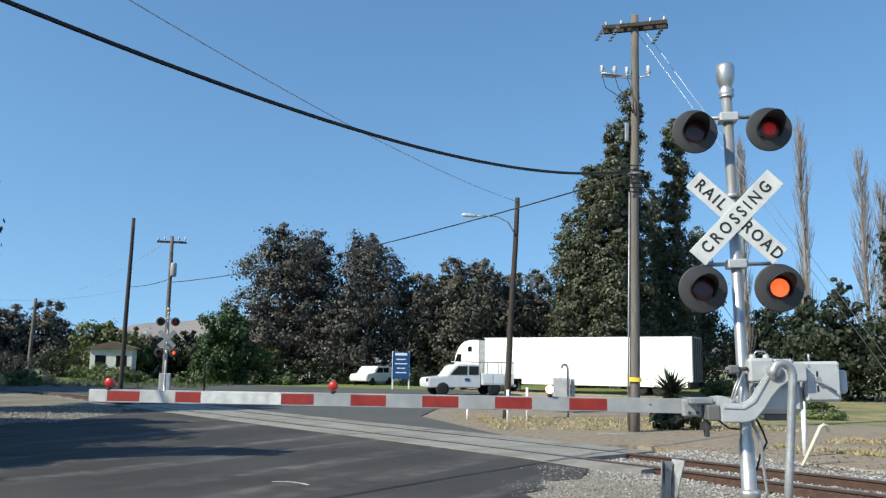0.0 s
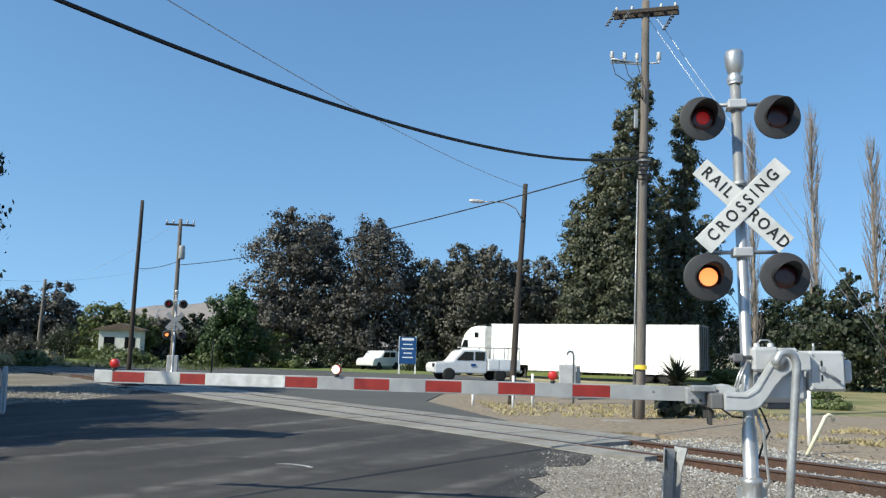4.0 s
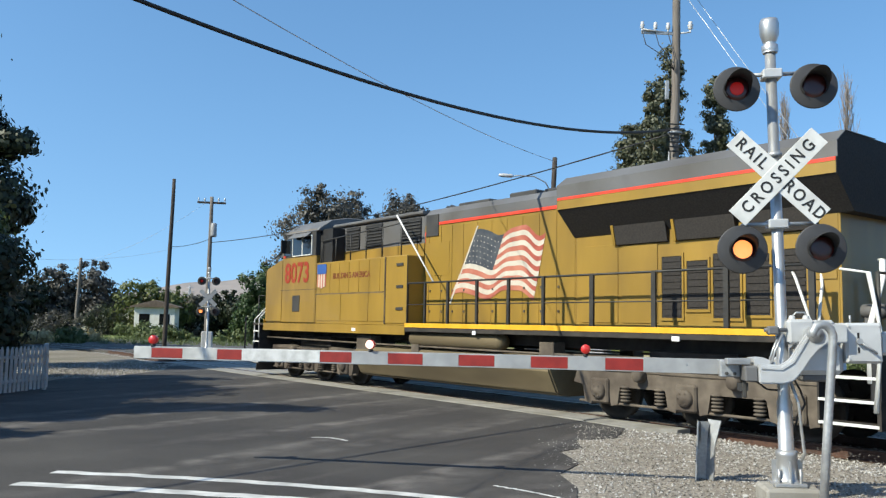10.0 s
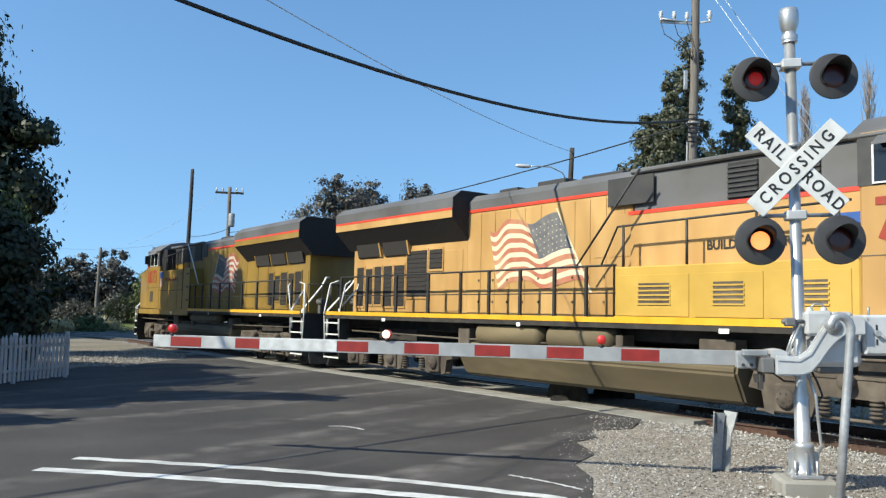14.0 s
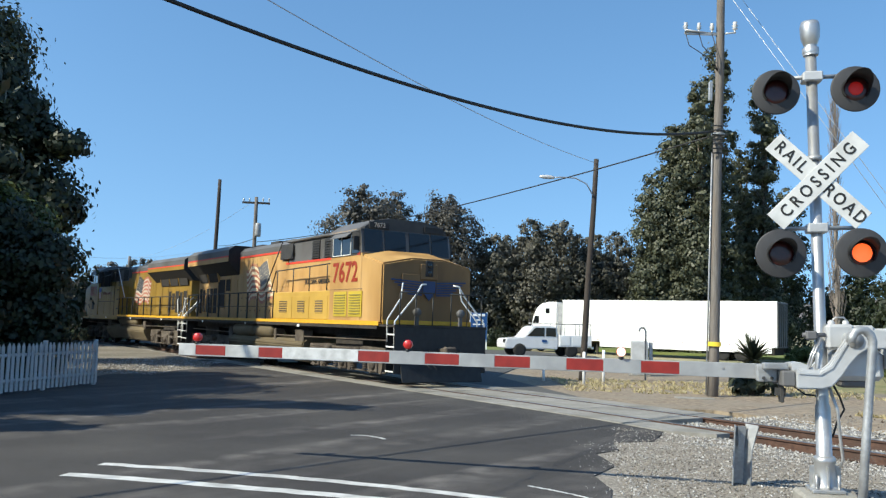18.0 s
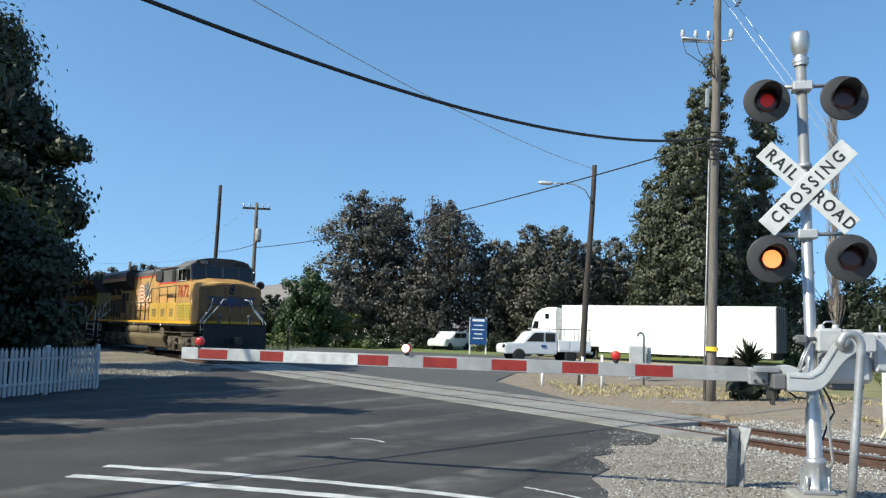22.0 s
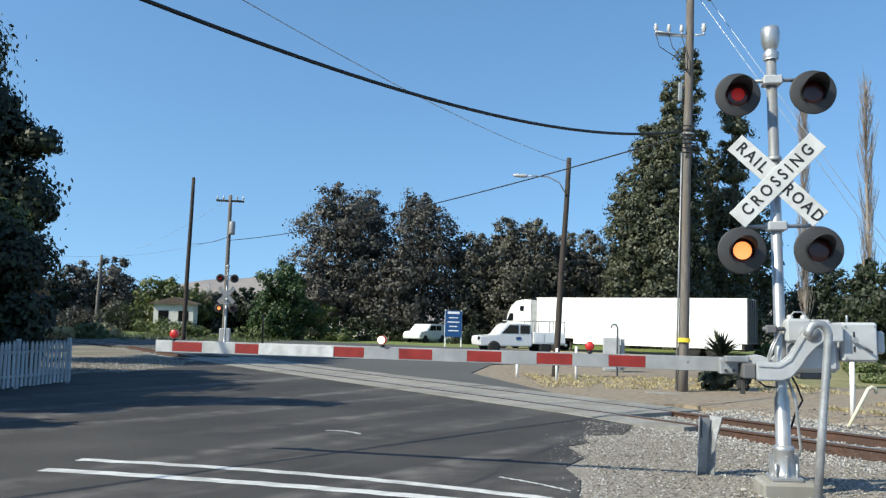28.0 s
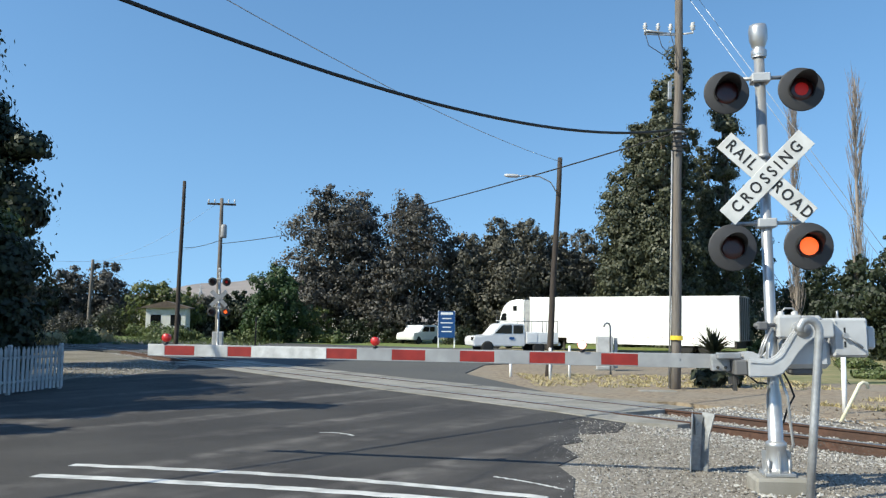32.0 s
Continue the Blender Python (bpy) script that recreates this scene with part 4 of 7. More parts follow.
def wheelset(loco, x):
    w = thing("wheelset", None, "dark steel wheels on an axle")
    w.parent = loco
    w.matrix_local = pose(x, 0, 0.533)
    for y in (0.7, -0.7):
        bm = lathe(bmesh.new(), [(0.0, -0.05), (0.12, -0.06), (0.16, -0.03), (0.42, -0.02), (0.44, -0.065), (0.53, -0.07), (0.535, 0.05), (0.56, 0.06), (0.56, 0.075), (0.44, 0.075), (0.42, 0.03), (0.0, 0.03)], 28, "y", (0, y, 0))
        for k in range(5):
            a = k * 2 * math.pi / 5
            box(bm, -0.03, 0.03, -0.085 if y > 0 else 0.02, -0.02 if y > 0 else 0.085, 0.2, 0.34, m=pose(0, y, 0) @ pose(0, 0, 0, 0, math.degrees(a), 0))
        part("wheel", bm, M_UNDER, w, "dark steel wheel")
    part("axle", tb([(0, -1.1, 0), (0, 1.1, 0)], 0.09, 10), M_UNDER, w)
    return w


def bogie(loco, x0, v, dirn):
    """Three-axle truck: cast side frames with pedestals, capped axle boxes, springs and brake gear."""
    for s in (1, -1):
        y = s * 1.14
        outline = [(x0 - 2.62, 0.66), (x0 - 2.5, 0.98), (x0 - 1.2, 1.02), (x0 - 0.55, 0.88), (x0 + 0.55, 0.88), (x0 + 1.2, 1.02), (x0 + 2.5, 0.98), (x0 + 2.62, 0.66)]
        for k in (1, 0, -1):
            xa = x0 + k * AXLES
            outline += [(xa + 0.46, 0.62), (xa + 0.4, 0.3), (xa + 0.24, 0.26), (xa + 0.2, 0.58), (xa - 0.2, 0.58), (xa - 0.24, 0.26), (xa - 0.4, 0.3), (xa - 0.46, 0.62)]
        part("side_frame", pr(outline, y - 0.1, y + 0.1), M_GRIME, loco, "dust-brown cast bogie frame")
        part("frame_rib", bx(x0 - 2.45, x0 + 2.45, y + s * 0.1 - 0.02, y + s * 0.1 + 0.02, 0.9, 0.95, bevel=0.006), M_GRIME, loco)
        part("brake_rod", tb([(x0 - 2.5, y + s * 0.05, 0.31), (x0 + 2.5, y + s * 0.05, 0.31)], 0.028, 6), M_GRIME, loco)
        for k in (-1, 0, 1):
            xa = x0 + k * AXLES
            y0, y1 = sorted((y - s * 0.02, y + s * 0.16))
            bm = box(bmesh.new(), xa - 0.21, xa + 0.21, y0, y1, 0.3, 0.76, bevel=0.03)
            lathe(bm, [(0.0, s * 0.25), (0.06, s * 0.25), (0.07, s * 0.235), (0.12, s * 0.235), (0.15, s * 0.2), (0.17, s * 0.1)], 16, "y", (xa, y, 0.53))
            for q in range(6):
                ca, sa = 0.1 * math.cos(q * 1.047), 0.1 * math.sin(q * 1.047)
                tube(bm, [(xa + ca, y + s * 0.22, 0.53 + sa), (xa + ca, y + s * 0.25, 0.53 + sa)], 0.014, 5)
            part("axle_box", bm, M_GRIME, loco, "round-capped axle box")
            for dx in (-0.58, 0.58):
                if abs(k + dx) > 1.5:
                    continue
                bm = bmesh.new()
                for j in range(5):
                    lathe(bm, [(0.06, 0.36 + j * 0.06), (0.1, 0.375 + j * 0.06), (0.1, 0.395 + j * 0.06), (0.06, 0.41 + j * 0.06)], 10, at=(xa + dx, y + s * 0.08, 0))
                part("coil_spring", bm, M_GRIME, loco, "dusty coil spring")
            if k < 1:
                xs = xa + AXLES / 2
                bm = lathe(bmesh.new(), [(0.0, s * 0.3), (0.1, s * 0.3), (0.12, s * 0.27), (0.12, s * 0.05)], 12, "y", (xs, y - 0.02 * s, 0.86))
                part("brake_cylinder", bm, M_GRIME, loco)
    part("bolster", bx(x0 - 0.9, x0 + 0.9, -1.1, 1.1, 0.8, 1.3), M_UNDER, loco)
    return [wheelset(loco, x0 + k * AXLES) for k in (-1, 0, 1)]


def steps(loco, x, s, dirn, white):
    """Corner steps with side plates and treads at one end and side."""
    for xx in (x, x + dirn * 0.62):
        part("step_plate", bx(xx - 0.015, xx + 0.015, s * 1.5 - 0.34 * (s > 0), s * 1.5 + 0.34 * (s < 0), 0.36, 1.6), M_UNDER, loco, "dark step side plate")
    for k in range(4):
        z = 0.4 + k * 0.33
        xa, xb = sorted((x, x + dirn * 0.62))
        part("tread", bx(xa, xb, s * 1.5 - 0.34 * (s > 0), s * 1.5 + 0.34 * (s < 0), z, z + 0.025), M_UNDER, loco, "dark tread")
    for k in range(4):
        z = 0.4 + k * 0.33
        xa, xb = sorted((x, x + dirn * 0.62))
        part("tread_edge", bx(xa, xb, s * 1.503 - 0.004, s * 1.503 + 0.004, z - 0.012, z + 0.03), M_WHITERAIL, loco, "white tread edge")


def locomotive(name, v, number, body, label, faded):
    """Six-axle road diesel, cab towards +x; v: the side (+1 left, -1 right) that carries the finer detail."""
    lo = thing(name, None, label, "locomotive", "train of two locomotives")
    # frame, deck, sills
    part("underframe", bx(-10.3, 10.3, -0.9, 0.9, 1.28, 1.6, bevel=0.02), M_UNDER, lo, "dark underframe")
    part("deck", bx(-10.55, 10.55, -1.52, 1.52, 1.6, 1.66), M_UNDER, lo)
    for s in (1, -1):
        part("side_sill", bx(-10.5, 9.3, s * 1.535 - 0.012, s * 1.535 + 0.012, 1.53, 1.64), M_UNDER, lo, "black side sill")
        part("sill_panel", bx(2.9, 9.4, s * 1.55 - 0.006, s * 1.55 + 0.006, 1.63 if faded else 1.44, 1.75 if faded else 1.67), M_SILLYEL if faded else body, lo, "yellow sill below the cab")
        part("sill_strip", bx(-10.45, 2.9, s * 1.55 - 0.006, s * 1.55 + 0.006, 1.63, 1.73), M_SILLYEL, lo, "bright yellow reflective strip")
        for k in range(3):
            part("reflector", bx(-7.6 + k * 6.1, -7.45 + k * 6.1, s * 1.553 - 0.006, s * 1.553 + 0.006, 1.5, 1.58), M_WHITE, lo)
    # nose
    bm = bmesh.new()
    q = [(8.2, 1.52, 1.68), (8.2, -1.52, 1.68), (9.44, -1.5, 1.68), (9.44, 1.5, 1.68), (8.2, 1.52, 3.66), (8.2, -1.52, 3.66), (9.44, -1.5, 3.36), (9.44, 1.5, 3.36), (8.2, 0.7, 3.84), (8.2, -0.7, 3.84), (9.47, -0.55, 3.56), (9.47, 0.55, 3.56)]
    vs = [bm.verts.new(p) for p in q]
    for f_ in ((0, 1, 2, 3), (0, 3, 7, 4), (1, 5, 6, 2), (2, 6, 10, 11, 7, 3), (4, 7, 11, 8), (5, 9, 10, 6), (8, 11, 10, 9), (0, 4, 8, 9, 5, 1)):
        bm.faces.new([vs[i] for i in f_])
    bmesh.ops.recalc_face_normals(bm, faces=bm.faces)
    bmesh.ops.bevel(bm, geom=list(bm.edges), offset=0.045, segments=2, affect="EDGES")
    nose = part("nose", bm, body, lo, "sloped yellow nose, browner in front when faded")
    front = M_NOSEBROWN if faded else body
    nose.data.materials.append(front)
    # faces turned forward take the front colour, browner on the faded engine
    for f_ in nose.data.polygons:
        f_.material_index = 1 if f_.normal.x > 0.7 else 0
    part("nose_door", bx(9.48, 9.51, -0.9, -0.3, 1.75, 3.1, bevel=0.01), front, lo, "door in the nose")
    part("headlight_plate", bx(9.46, 9.53, -0.13, 0.13, 3.05, 3.5, bevel=0.02), M_BLACK, lo)
    for z in (3.16, 3.38):
        part("headlight", lathe(bmesh.new(), [(0.0, 9.55), (0.07, 9.55), (0.085, 9.52)], 14, "x", (0, 0, z)), M_GLASS, lo, "round headlight")
    # winged emblem on the nose front, as plain shapes
    for s in (1, -1):
        for k in range(6):
            part("emblem_wing", pr([(s * 0.24, 2.5 + k * 0.07), (s * (0.72 + k * 0.11), 2.52 + k * 0.078), (s * (0.7 + k * 0.11), 2.56 + k * 0.078), (s * 0.24, 2.545 + k * 0.07)], 9.52, 9.53, axis="x"), M_NAVY, lo, "blue wing of the nose emblem")
    part("emblem_shield", pr([(-0.2, 2.92), (0.2, 2.92), (0.21, 2.62), (0.0, 2.36), (-0.21, 2.62)], 9.52, 9.532, axis="x"), M_NAVY, lo, "blue shield of the nose emblem")
    part("nose_strip", bx(9.5, 9.53, -1.48, 1.48, 1.68, 1.79), M_SILLYEL, lo, "bright yellow strip under the nose")
    part("headlight_hood", bx(9.4, 9.5, -0.3, 0.3, 2.95, 3.42, bevel=0.03), front, lo)
    # cab
    bm = prism(bmesh.new(), [(6.42, 1.68), (8.22, 1.68), (8.22, 3.75), (7.98, 4.45), (6.42, 4.45)], -1.53, 1.53)
    bmesh.ops.bevel(bm, geom=list(bm.edges), offset=0.03, segments=1, affect="EDGES")
    part("cab", bm, body, lo, "yellow cab")
    bm = prism(bmesh.new(), [(-1.57, 4.36), (-1.5, 4.46), (-1.1, 4.72), (-0.55, 4.82), (0.55, 4.82), (1.1, 4.72), (1.5, 4.46), (1.57, 4.36)], 6.3, 8.02, axis="x")
    bmesh.ops.bevel(bm, geom=list(bm.edges), offset=0.02, segments=1, affect="EDGES")
    part("cab_roof", bm, M_LOCOGREY, lo, "dark grey curved cab roof")
    bm = prism(bmesh.new(), [(-1.42, 4.44), (-1.42, 4.5), (-1.08, 4.72), (-0.5, 4.8), (0.5, 4.8), (1.08, 4.72), (1.42, 4.5), (1.42, 4.44)], 8.02, 8.13, axis="x")
    part("roof_visor", bm, M_LOCODARK, lo, "dark panel over the windscreen")
    for sd in (1, -1):
        part("window_awning", pr([(sd * 1.53, 4.34), (sd * 1.72, 4.2), (sd * 1.72, 4.22), (sd * 1.53, 4.37)], 6.66, 7.64, axis="x"), M_LOCOGREY, lo, "grey awning over the cab window")
    part("cab_band", bx(6.41, 8.14, -1.54, 1.54, 3.66, 4.4), M_LOCODARK, lo, "dark band round the cab windows")
    part("cab_front", pr([(8.235, 3.72), (8.13, 4.44), (7.9, 4.44), (7.9, 3.72)], -1.54, 1.54), M_LOCOGREY, lo, "grey cab front round the windscreen")
    for s in (1, -1):
        for y0, y1 in ((0.06, 0.78), (0.85, 1.46)):
            b0, b1 = sorted((s * y0, s * y1))
            part("windshield", pr([(8.236, 3.76), (8.138, 4.42), (8.152, 4.42), (8.25, 3.76)], b0, b1), M_GLASS, lo, "dark windscreen")
        for x0, x1 in ((6.62, 7.08), (7.12, 7.62)):
            w = part("cab_window", bx(x0, x1, s * 1.545 - 0.01, s * 1.545 + 0.01, 3.7, 4.24), M_GLASS, lo, "dark sliding cab window")
            bm = bmesh.new()
            for a, b, c, d in ((x0 - 0.025, x1 + 0.025, 4.24, 4.265), (x0 - 0.025, x1 + 0.025, 3.675, 3.7), (x0 - 0.025, x0, 3.7, 4.24), (x1, x1 + 0.025, 3.7, 4.24)):
                box(bm, a, b, s * 1.552 - 0.012, s * 1.552 + 0.012, c, d)
            part("window_frame", bm, M_WHITERAIL, w, "pale window frame")
        part("cab_window", pr([(7.7, 3.72), (8.08, 3.72), (7.95, 4.22), (7.7, 4.22)], s * 1.545 - 0.01, s * 1.545 + 0.01), M_GLASS, lo, "dark front quarter window")
        part("red_flash", bx(8.0, 8.13, s * 1.548 - 0.004, s * 1.548 + 0.004, 3.66, 3.73), M_STRIPE, lo)
        part("body_seam", bx(6.3, 8.3, s * 1.532 - 0.004, s * 1.532 + 0.004, 2.66, 2.675), M_GRIME, lo)
        faded or part("cab_vent", bx(7.2, 7.58, s * 1.535 - 0.012, s * 1.535 + 0.012, 2.02, 2.5, bevel=0.005), M_LOCODARK, lo, "dark square vent")
        part("mirror", bx(8.0, 8.06, s * 1.56 - 0.01, s * 1.7 + 0.01 if s > 0 else s * 1.56 + 0.01, 3.8, 4.2) if s > 0 else bx(8.0, 8.06, -1.71, -1.55, 3.8, 4.2), M_BLACK, lo)
    # number, shield, slogan on both sides
    for s in (1, -1):
        r = rot_side(s)
        t = part("road_number", text_mesh(number, 0.84, 0.003, M_NUMBER, squeeze=1.0 if faded else 0.93, bold=0.022), None, lo, "red road number")
        t.matrix_local = pose(7.32 if faded else 7.38, s * 1.538, 3.15, 0, 0, r)
        sh = thing("shield_emblem", None, "plain blue, red and white shield")
        sh.parent = lo
        sh.matrix_local = pose(6.15, s * (1.075 if faded else 1.508), 3.04, 0, 0, r)
        part("shield_head", pr([(-0.24, 0.33), (0.24, 0.33), (0.27, 0.27), (0.25, 0.05), (-0.25, 0.05), (-0.27, 0.27)], -0.006, 0.006), M_SHIELD, sh)
        for k in range(7):
            x = -0.25 + k * 0.0714
            low = -0.36 + 0.5 * abs(x + 0.036) ** 1.4
            part("shield_bar", pr([(x, 0.045), (x + 0.0714, 0.045), (x + 0.0714, low), (x, low)], -0.005, 0.005), M_FLAGRED if k % 2 == 0 else M_FLAGWHITE, sh)
        t = part("slogan", text_mesh("BUILDING AMERICA", 0.22, 0.003, M_LETTER if faded else M_SLOGAN, squeeze=0.98, bold=0.025), None, lo, "dark capital lettering")
        t.matrix_local = pose(4.9, s * (1.07 if faded else 1.505), 3.0, 0, 0, r)
        part("warning_label", bx(8.42, 8.68, s * 1.45 - 0.02, s * 1.45 + 0.02, 1.95, 2.3), M_WHITE, lo, "white printed notice") if faded else None
    # equipment body behind the cab
    low_top = 2.66 if faded else 3.42
    lower = M_YELLOW3 if faded else body
    part("equipment_body", bx(2.88, 6.41, -1.5, 1.5, 1.66, low_top, bevel=0.02), lower, lo, "yellow ribbed equipment cabinet")
    for s in (1, -1):
        for k in range(9):
            x = 2.98 + k * 0.4
            part("rib", bx(x, x + 0.02, s * 1.503 - 0.006, s * 1.503 + 0.006, 2.55, low_top - 0.05), body, lo) if not faded else None
        for x, w in ((6.35, 1.05), (5.25, 1.05), (4.15, 1.2)):
            part("cabinet_door", bx(x - w, x - 0.04, s * 1.506 - 0.008, s * 1.506 + 0.008, 1.76, 2.5, bevel=0.004), lower, lo, "yellow access panel")
            if faded:
                d = part("louvre_set", bx(x - w * 0.72, x - w * 0.3, s * 1.516 - 0.004, s * 1.516 + 0.004, 1.95, 2.35), M_GRIME, lo, "louvred vent")
                for j in range(5):
                    part("louvre", bx(x - w * 0.74, x - w * 0.28, s * 1.522 - 0.01, s * 1.522 + 0.01, 1.96 + j * 0.08, 1.99 + j * 0.08), lower, d)
    if faded:
        part("upper_body", bx(2.86, 6.41, -1.06, 1.06, 2.66, 3.72, bevel=0.01), body, lo, "faded yellow cabinet wall")
        for s in (1, -1):
            part("red_stripe", bx(2.4, 6.41, s * 1.066 - 0.005, s * 1.066 + 0.005, 3.68, 3.75), M_STRIPE, lo, "red stripe below the grey band")
            bm = tb([(1.9, s * 1.48, 2.72), (2.9, s * 1.46, 3.42), (6.3, s * 1.46, 3.5)], 0.022, 6)
            for k in range(4):
                tube(bm, [(3.0 + k * 1.05, s * 1.46, 2.66), (3.0 + k * 1.05, s * 1.46, 3.45)], 0.02, 6)
            part("ledge_rail", bm, M_HANDRAIL, lo, "raised handrail along the cabinet")
            for x in (6.75, 7.6):
                d = part("louvre_panel", bx(x - 0.02, x + 0.72, s * 1.537 - 0.01, s * 1.537 + 0.01, 1.86, 2.6), M_BRIGHTYEL, lo, "bright yellow louvred panel")
                for j in range(8):
                    part("louvre", bx(x + 0.05, x + 0.65, s * 1.55 - 0.012, s * 1.55 + 0.012, 1.93 + j * 0.078, 1.965 + j * 0.078), M_OLIVE, d)
    if not faded:
        part("ledge_wall", bx(2.9, 6.38, -1.0, 1.0, 3.38, 3.74), body, lo, "recessed yellow wall above the ledge")
    part("roof_cabinet", bx(2.9, 6.36, -1.0, 1.0, 3.72, 4.46, bevel=0.02), M_LOCOGREY, lo, "grey upper cabinet")
    part("cabinet_roof", bx(2.85, 6.4, -1.08, 1.08, 4.46, 4.56, bevel=0.03), M_LOCOGREY, lo, "grey cabinet roof")
    for s in (1, -1):
        for x0, x1 in ((4.45, 4.9), (5.2, 5.75)) if faded else ((2.98, 3.62), (4.3, 4.95), (5.2, 5.75)):
            lv = part("louvre_panel", bx(x0, x1, s * 1.01 - 0.012, s * 1.01 + 0.012, 3.78, 4.4), M_BLACK, lo, "dark louvred panel")
            for j in range(7):
                part("slat", bx(x0, x1, s * 1.03 - 0.018, s * 1.03 + 0.018, 3.8 + j * 0.085, 3.83 + j * 0.085), M_LOCODARK, lv)
        if not faded:
            bm = tb([(6.3, s * 1.45, 4.05), (2.95, s * 1.45, 4.25)], 0.018, 6)
            for k in range(6):
                x = 6.25 - k * 0.62
                tube(bm, [(x, s * 1.45, low_top), (x, s * 1.45, 4.06 + k * 0.035)], 0.016, 6)
            part("ledge_rail", bm, M_HANDRAIL, lo, "handrail along the cabinet ledge")
    for s in (1, -1):
        if faded:
            continue
        part("step_bay", bx(2.87, 3.55, s * 1.507 - 0.01, s * 1.507 + 0.01, 1.72, 3.4, bevel=0.006), body, lo, "shaded bay with foot holds")
        for x in (2.86, 3.56):
            part("bay_edge", bx(x - 0.02, x + 0.02, s * 1.52 - 0.012, s * 1.52 + 0.012, 1.7, 3.4), M_GRIME, lo)
        for z in (2.05, 2.6, 3.15):
            part("foot_hold", bx(3.0, 3.2, s * 1.525 - 0.012, s * 1.525 + 0.012, z, z + 0.07), M_LOCODARK, lo)
        # solid black block paints the shade of the recess behind the cab
        part("cab_gap", bx(5.85, 6.4, s * 1.02 - 0.01, s * 1.4 + 0.0, 3.43, 4.4) if s > 0 else bx(5.85, 6.4, -1.4, -1.01, 3.43, 4.4), M_BLACK, lo, "black block standing for the shaded recess behind the cab")
        part("body_line", bx(2.9, 6.4, s * 1.505 - 0.006, s * 1.505 + 0.006, 2.5, 2.53), M_GRIME, lo)
    for y in (-0.95, 0.95):
        part("number_board", bx(8.12, 8.17, y - 0.34, y + 0.34, 4.46, 4.66, bevel=0.01), M_BLACK, lo, "dark number board")
        t = part("board_number", text_mesh(number, 0.19, 0.002, M_FLAGWHITE), None, lo, "pale number")
        t.matrix_local = pose(8.18, y, 4.56, 0, 0, 90)
    # main hood
    part("hood", bx(-4.8, 2.87, -0.99, 0.99, 1.66, 4.18, bevel=0.01), body, lo, "long yellow engine hood")
    bm = prism(bmesh.new(), [(-1.0, 4.18), (-1.0, 4.42), (-0.82, 4.58), (0.82, 4.58), (1.0, 4.42), (1.0, 4.18)], -4.8, 2.87, axis="x")
    part("hood_roof", bm, M_LOCOGREY, lo, "grey hood roof")
    for s in (1, -1):
        part("red_stripe", bx(-4.78, 2.2, s * 1.004 - 0.005, s * 1.004 + 0.005, 4.15, 4.22), M_STRIPE, lo, "red stripe along the hood")
        part("red_stripe", pr([(2.0, 4.15), (2.75, 3.9), (2.75, 3.98), (2.1, 4.22)], s * 1.004 - 0.005, s * 1.004 + 0.005), M_STRIPE, lo, "red flash at the hood's front")
        part("red_stripe", pr([(2.4, 3.62), (2.72, 3.96), (2.8, 3.96), (2.48, 3.62)], s * 1.004 - 0.005, s * 1.004 + 0.005), M_STRIPE, lo, "red flash at the hood's front")
        part("hood_vent", bx(1.6, 3.27 if faded else 2.3, s * (1.07 if faded else 1.01) - 0.015, s * (1.07 if faded else 1.01) + 0.015, 3.88, 4.42, bevel=0.006), M_LOCODARK, lo, "dark framed vent")
        for k in range(11):
            x1 = 2.8 - k * 0.69
            part("hood_door", bx(x1 - 0.665, x1, s * 0.996 - 0.006, s * 0.996 + 0.006, 1.72, 4.1, bevel=0.004), body, lo, "tall hood door")
            for z in (2.0, 2.5):
                part("door_latch", bx(x1 - 0.1, x1 - 0.04, s * 1.012 - 0.012, s * 1.012 + 0.012, z, z + 0.05), M_GRIME, lo)
        part("low_door", bx(0.9, 2.7, s * 1.005 - 0.006, s * 1.005 + 0.006, 2.9, 3.72, bevel=0.004), body, lo, "wide yellow panel")
    for x0, x1, y0, y1, h in ((-0.4, 1.4, -0.5, 0.5, 4.72), (-2.4, -1.2, -0.4, 0.4, 4.78), (-3.9, -3.0, -0.6, 0.6, 4.7)):
        part("roof_hatch", bx(x0, x1, y0, y1, 4.56, h, bevel=0.03), M_LOCODARK, lo, "dark roof hatch")
    bm = bmesh.new()
    for k in range(3):
        lathe(bm, [(0.03, 0.0), (0.035, 0.3), (0.09, 0.42)], 10, "x", (2.6, 0.12 - 0.12 * k, 4.7 + 0.04 * (k % 2)))
    box(bm, 2.5, 2.75, -0.2, 0.2, 4.5, 4.68)
    part("horn", bm, M_BLACK, lo, "air horn on the roof")
    part("antenna", lathe(bmesh.new(), [(0.16, 4.7), (0.17, 4.76), (0.1, 4.84), (0.0, 4.85)], 14, at=(7.2, 0.3, 0)), M_LOCOGREY, lo)
    # radiator end
    part("radiator_hood", bx(-10.0, -4.8, -0.99, 0.99, 1.66, 3.72, bevel=0.01), body, lo, "yellow rear hood")
    wing = [(-1.0, 3.5), (-1.5, 4.02), (-1.5, 4.5), (-1.25, 4.68), (1.25, 4.68), (1.5, 4.5), (1.5, 4.02), (1.0, 3.5)]
    part("radiator_wing", prism(bmesh.new(), wing, -10.25, -4.75, axis="x"), M_SCREEN, lo, "overhanging radiator housing")
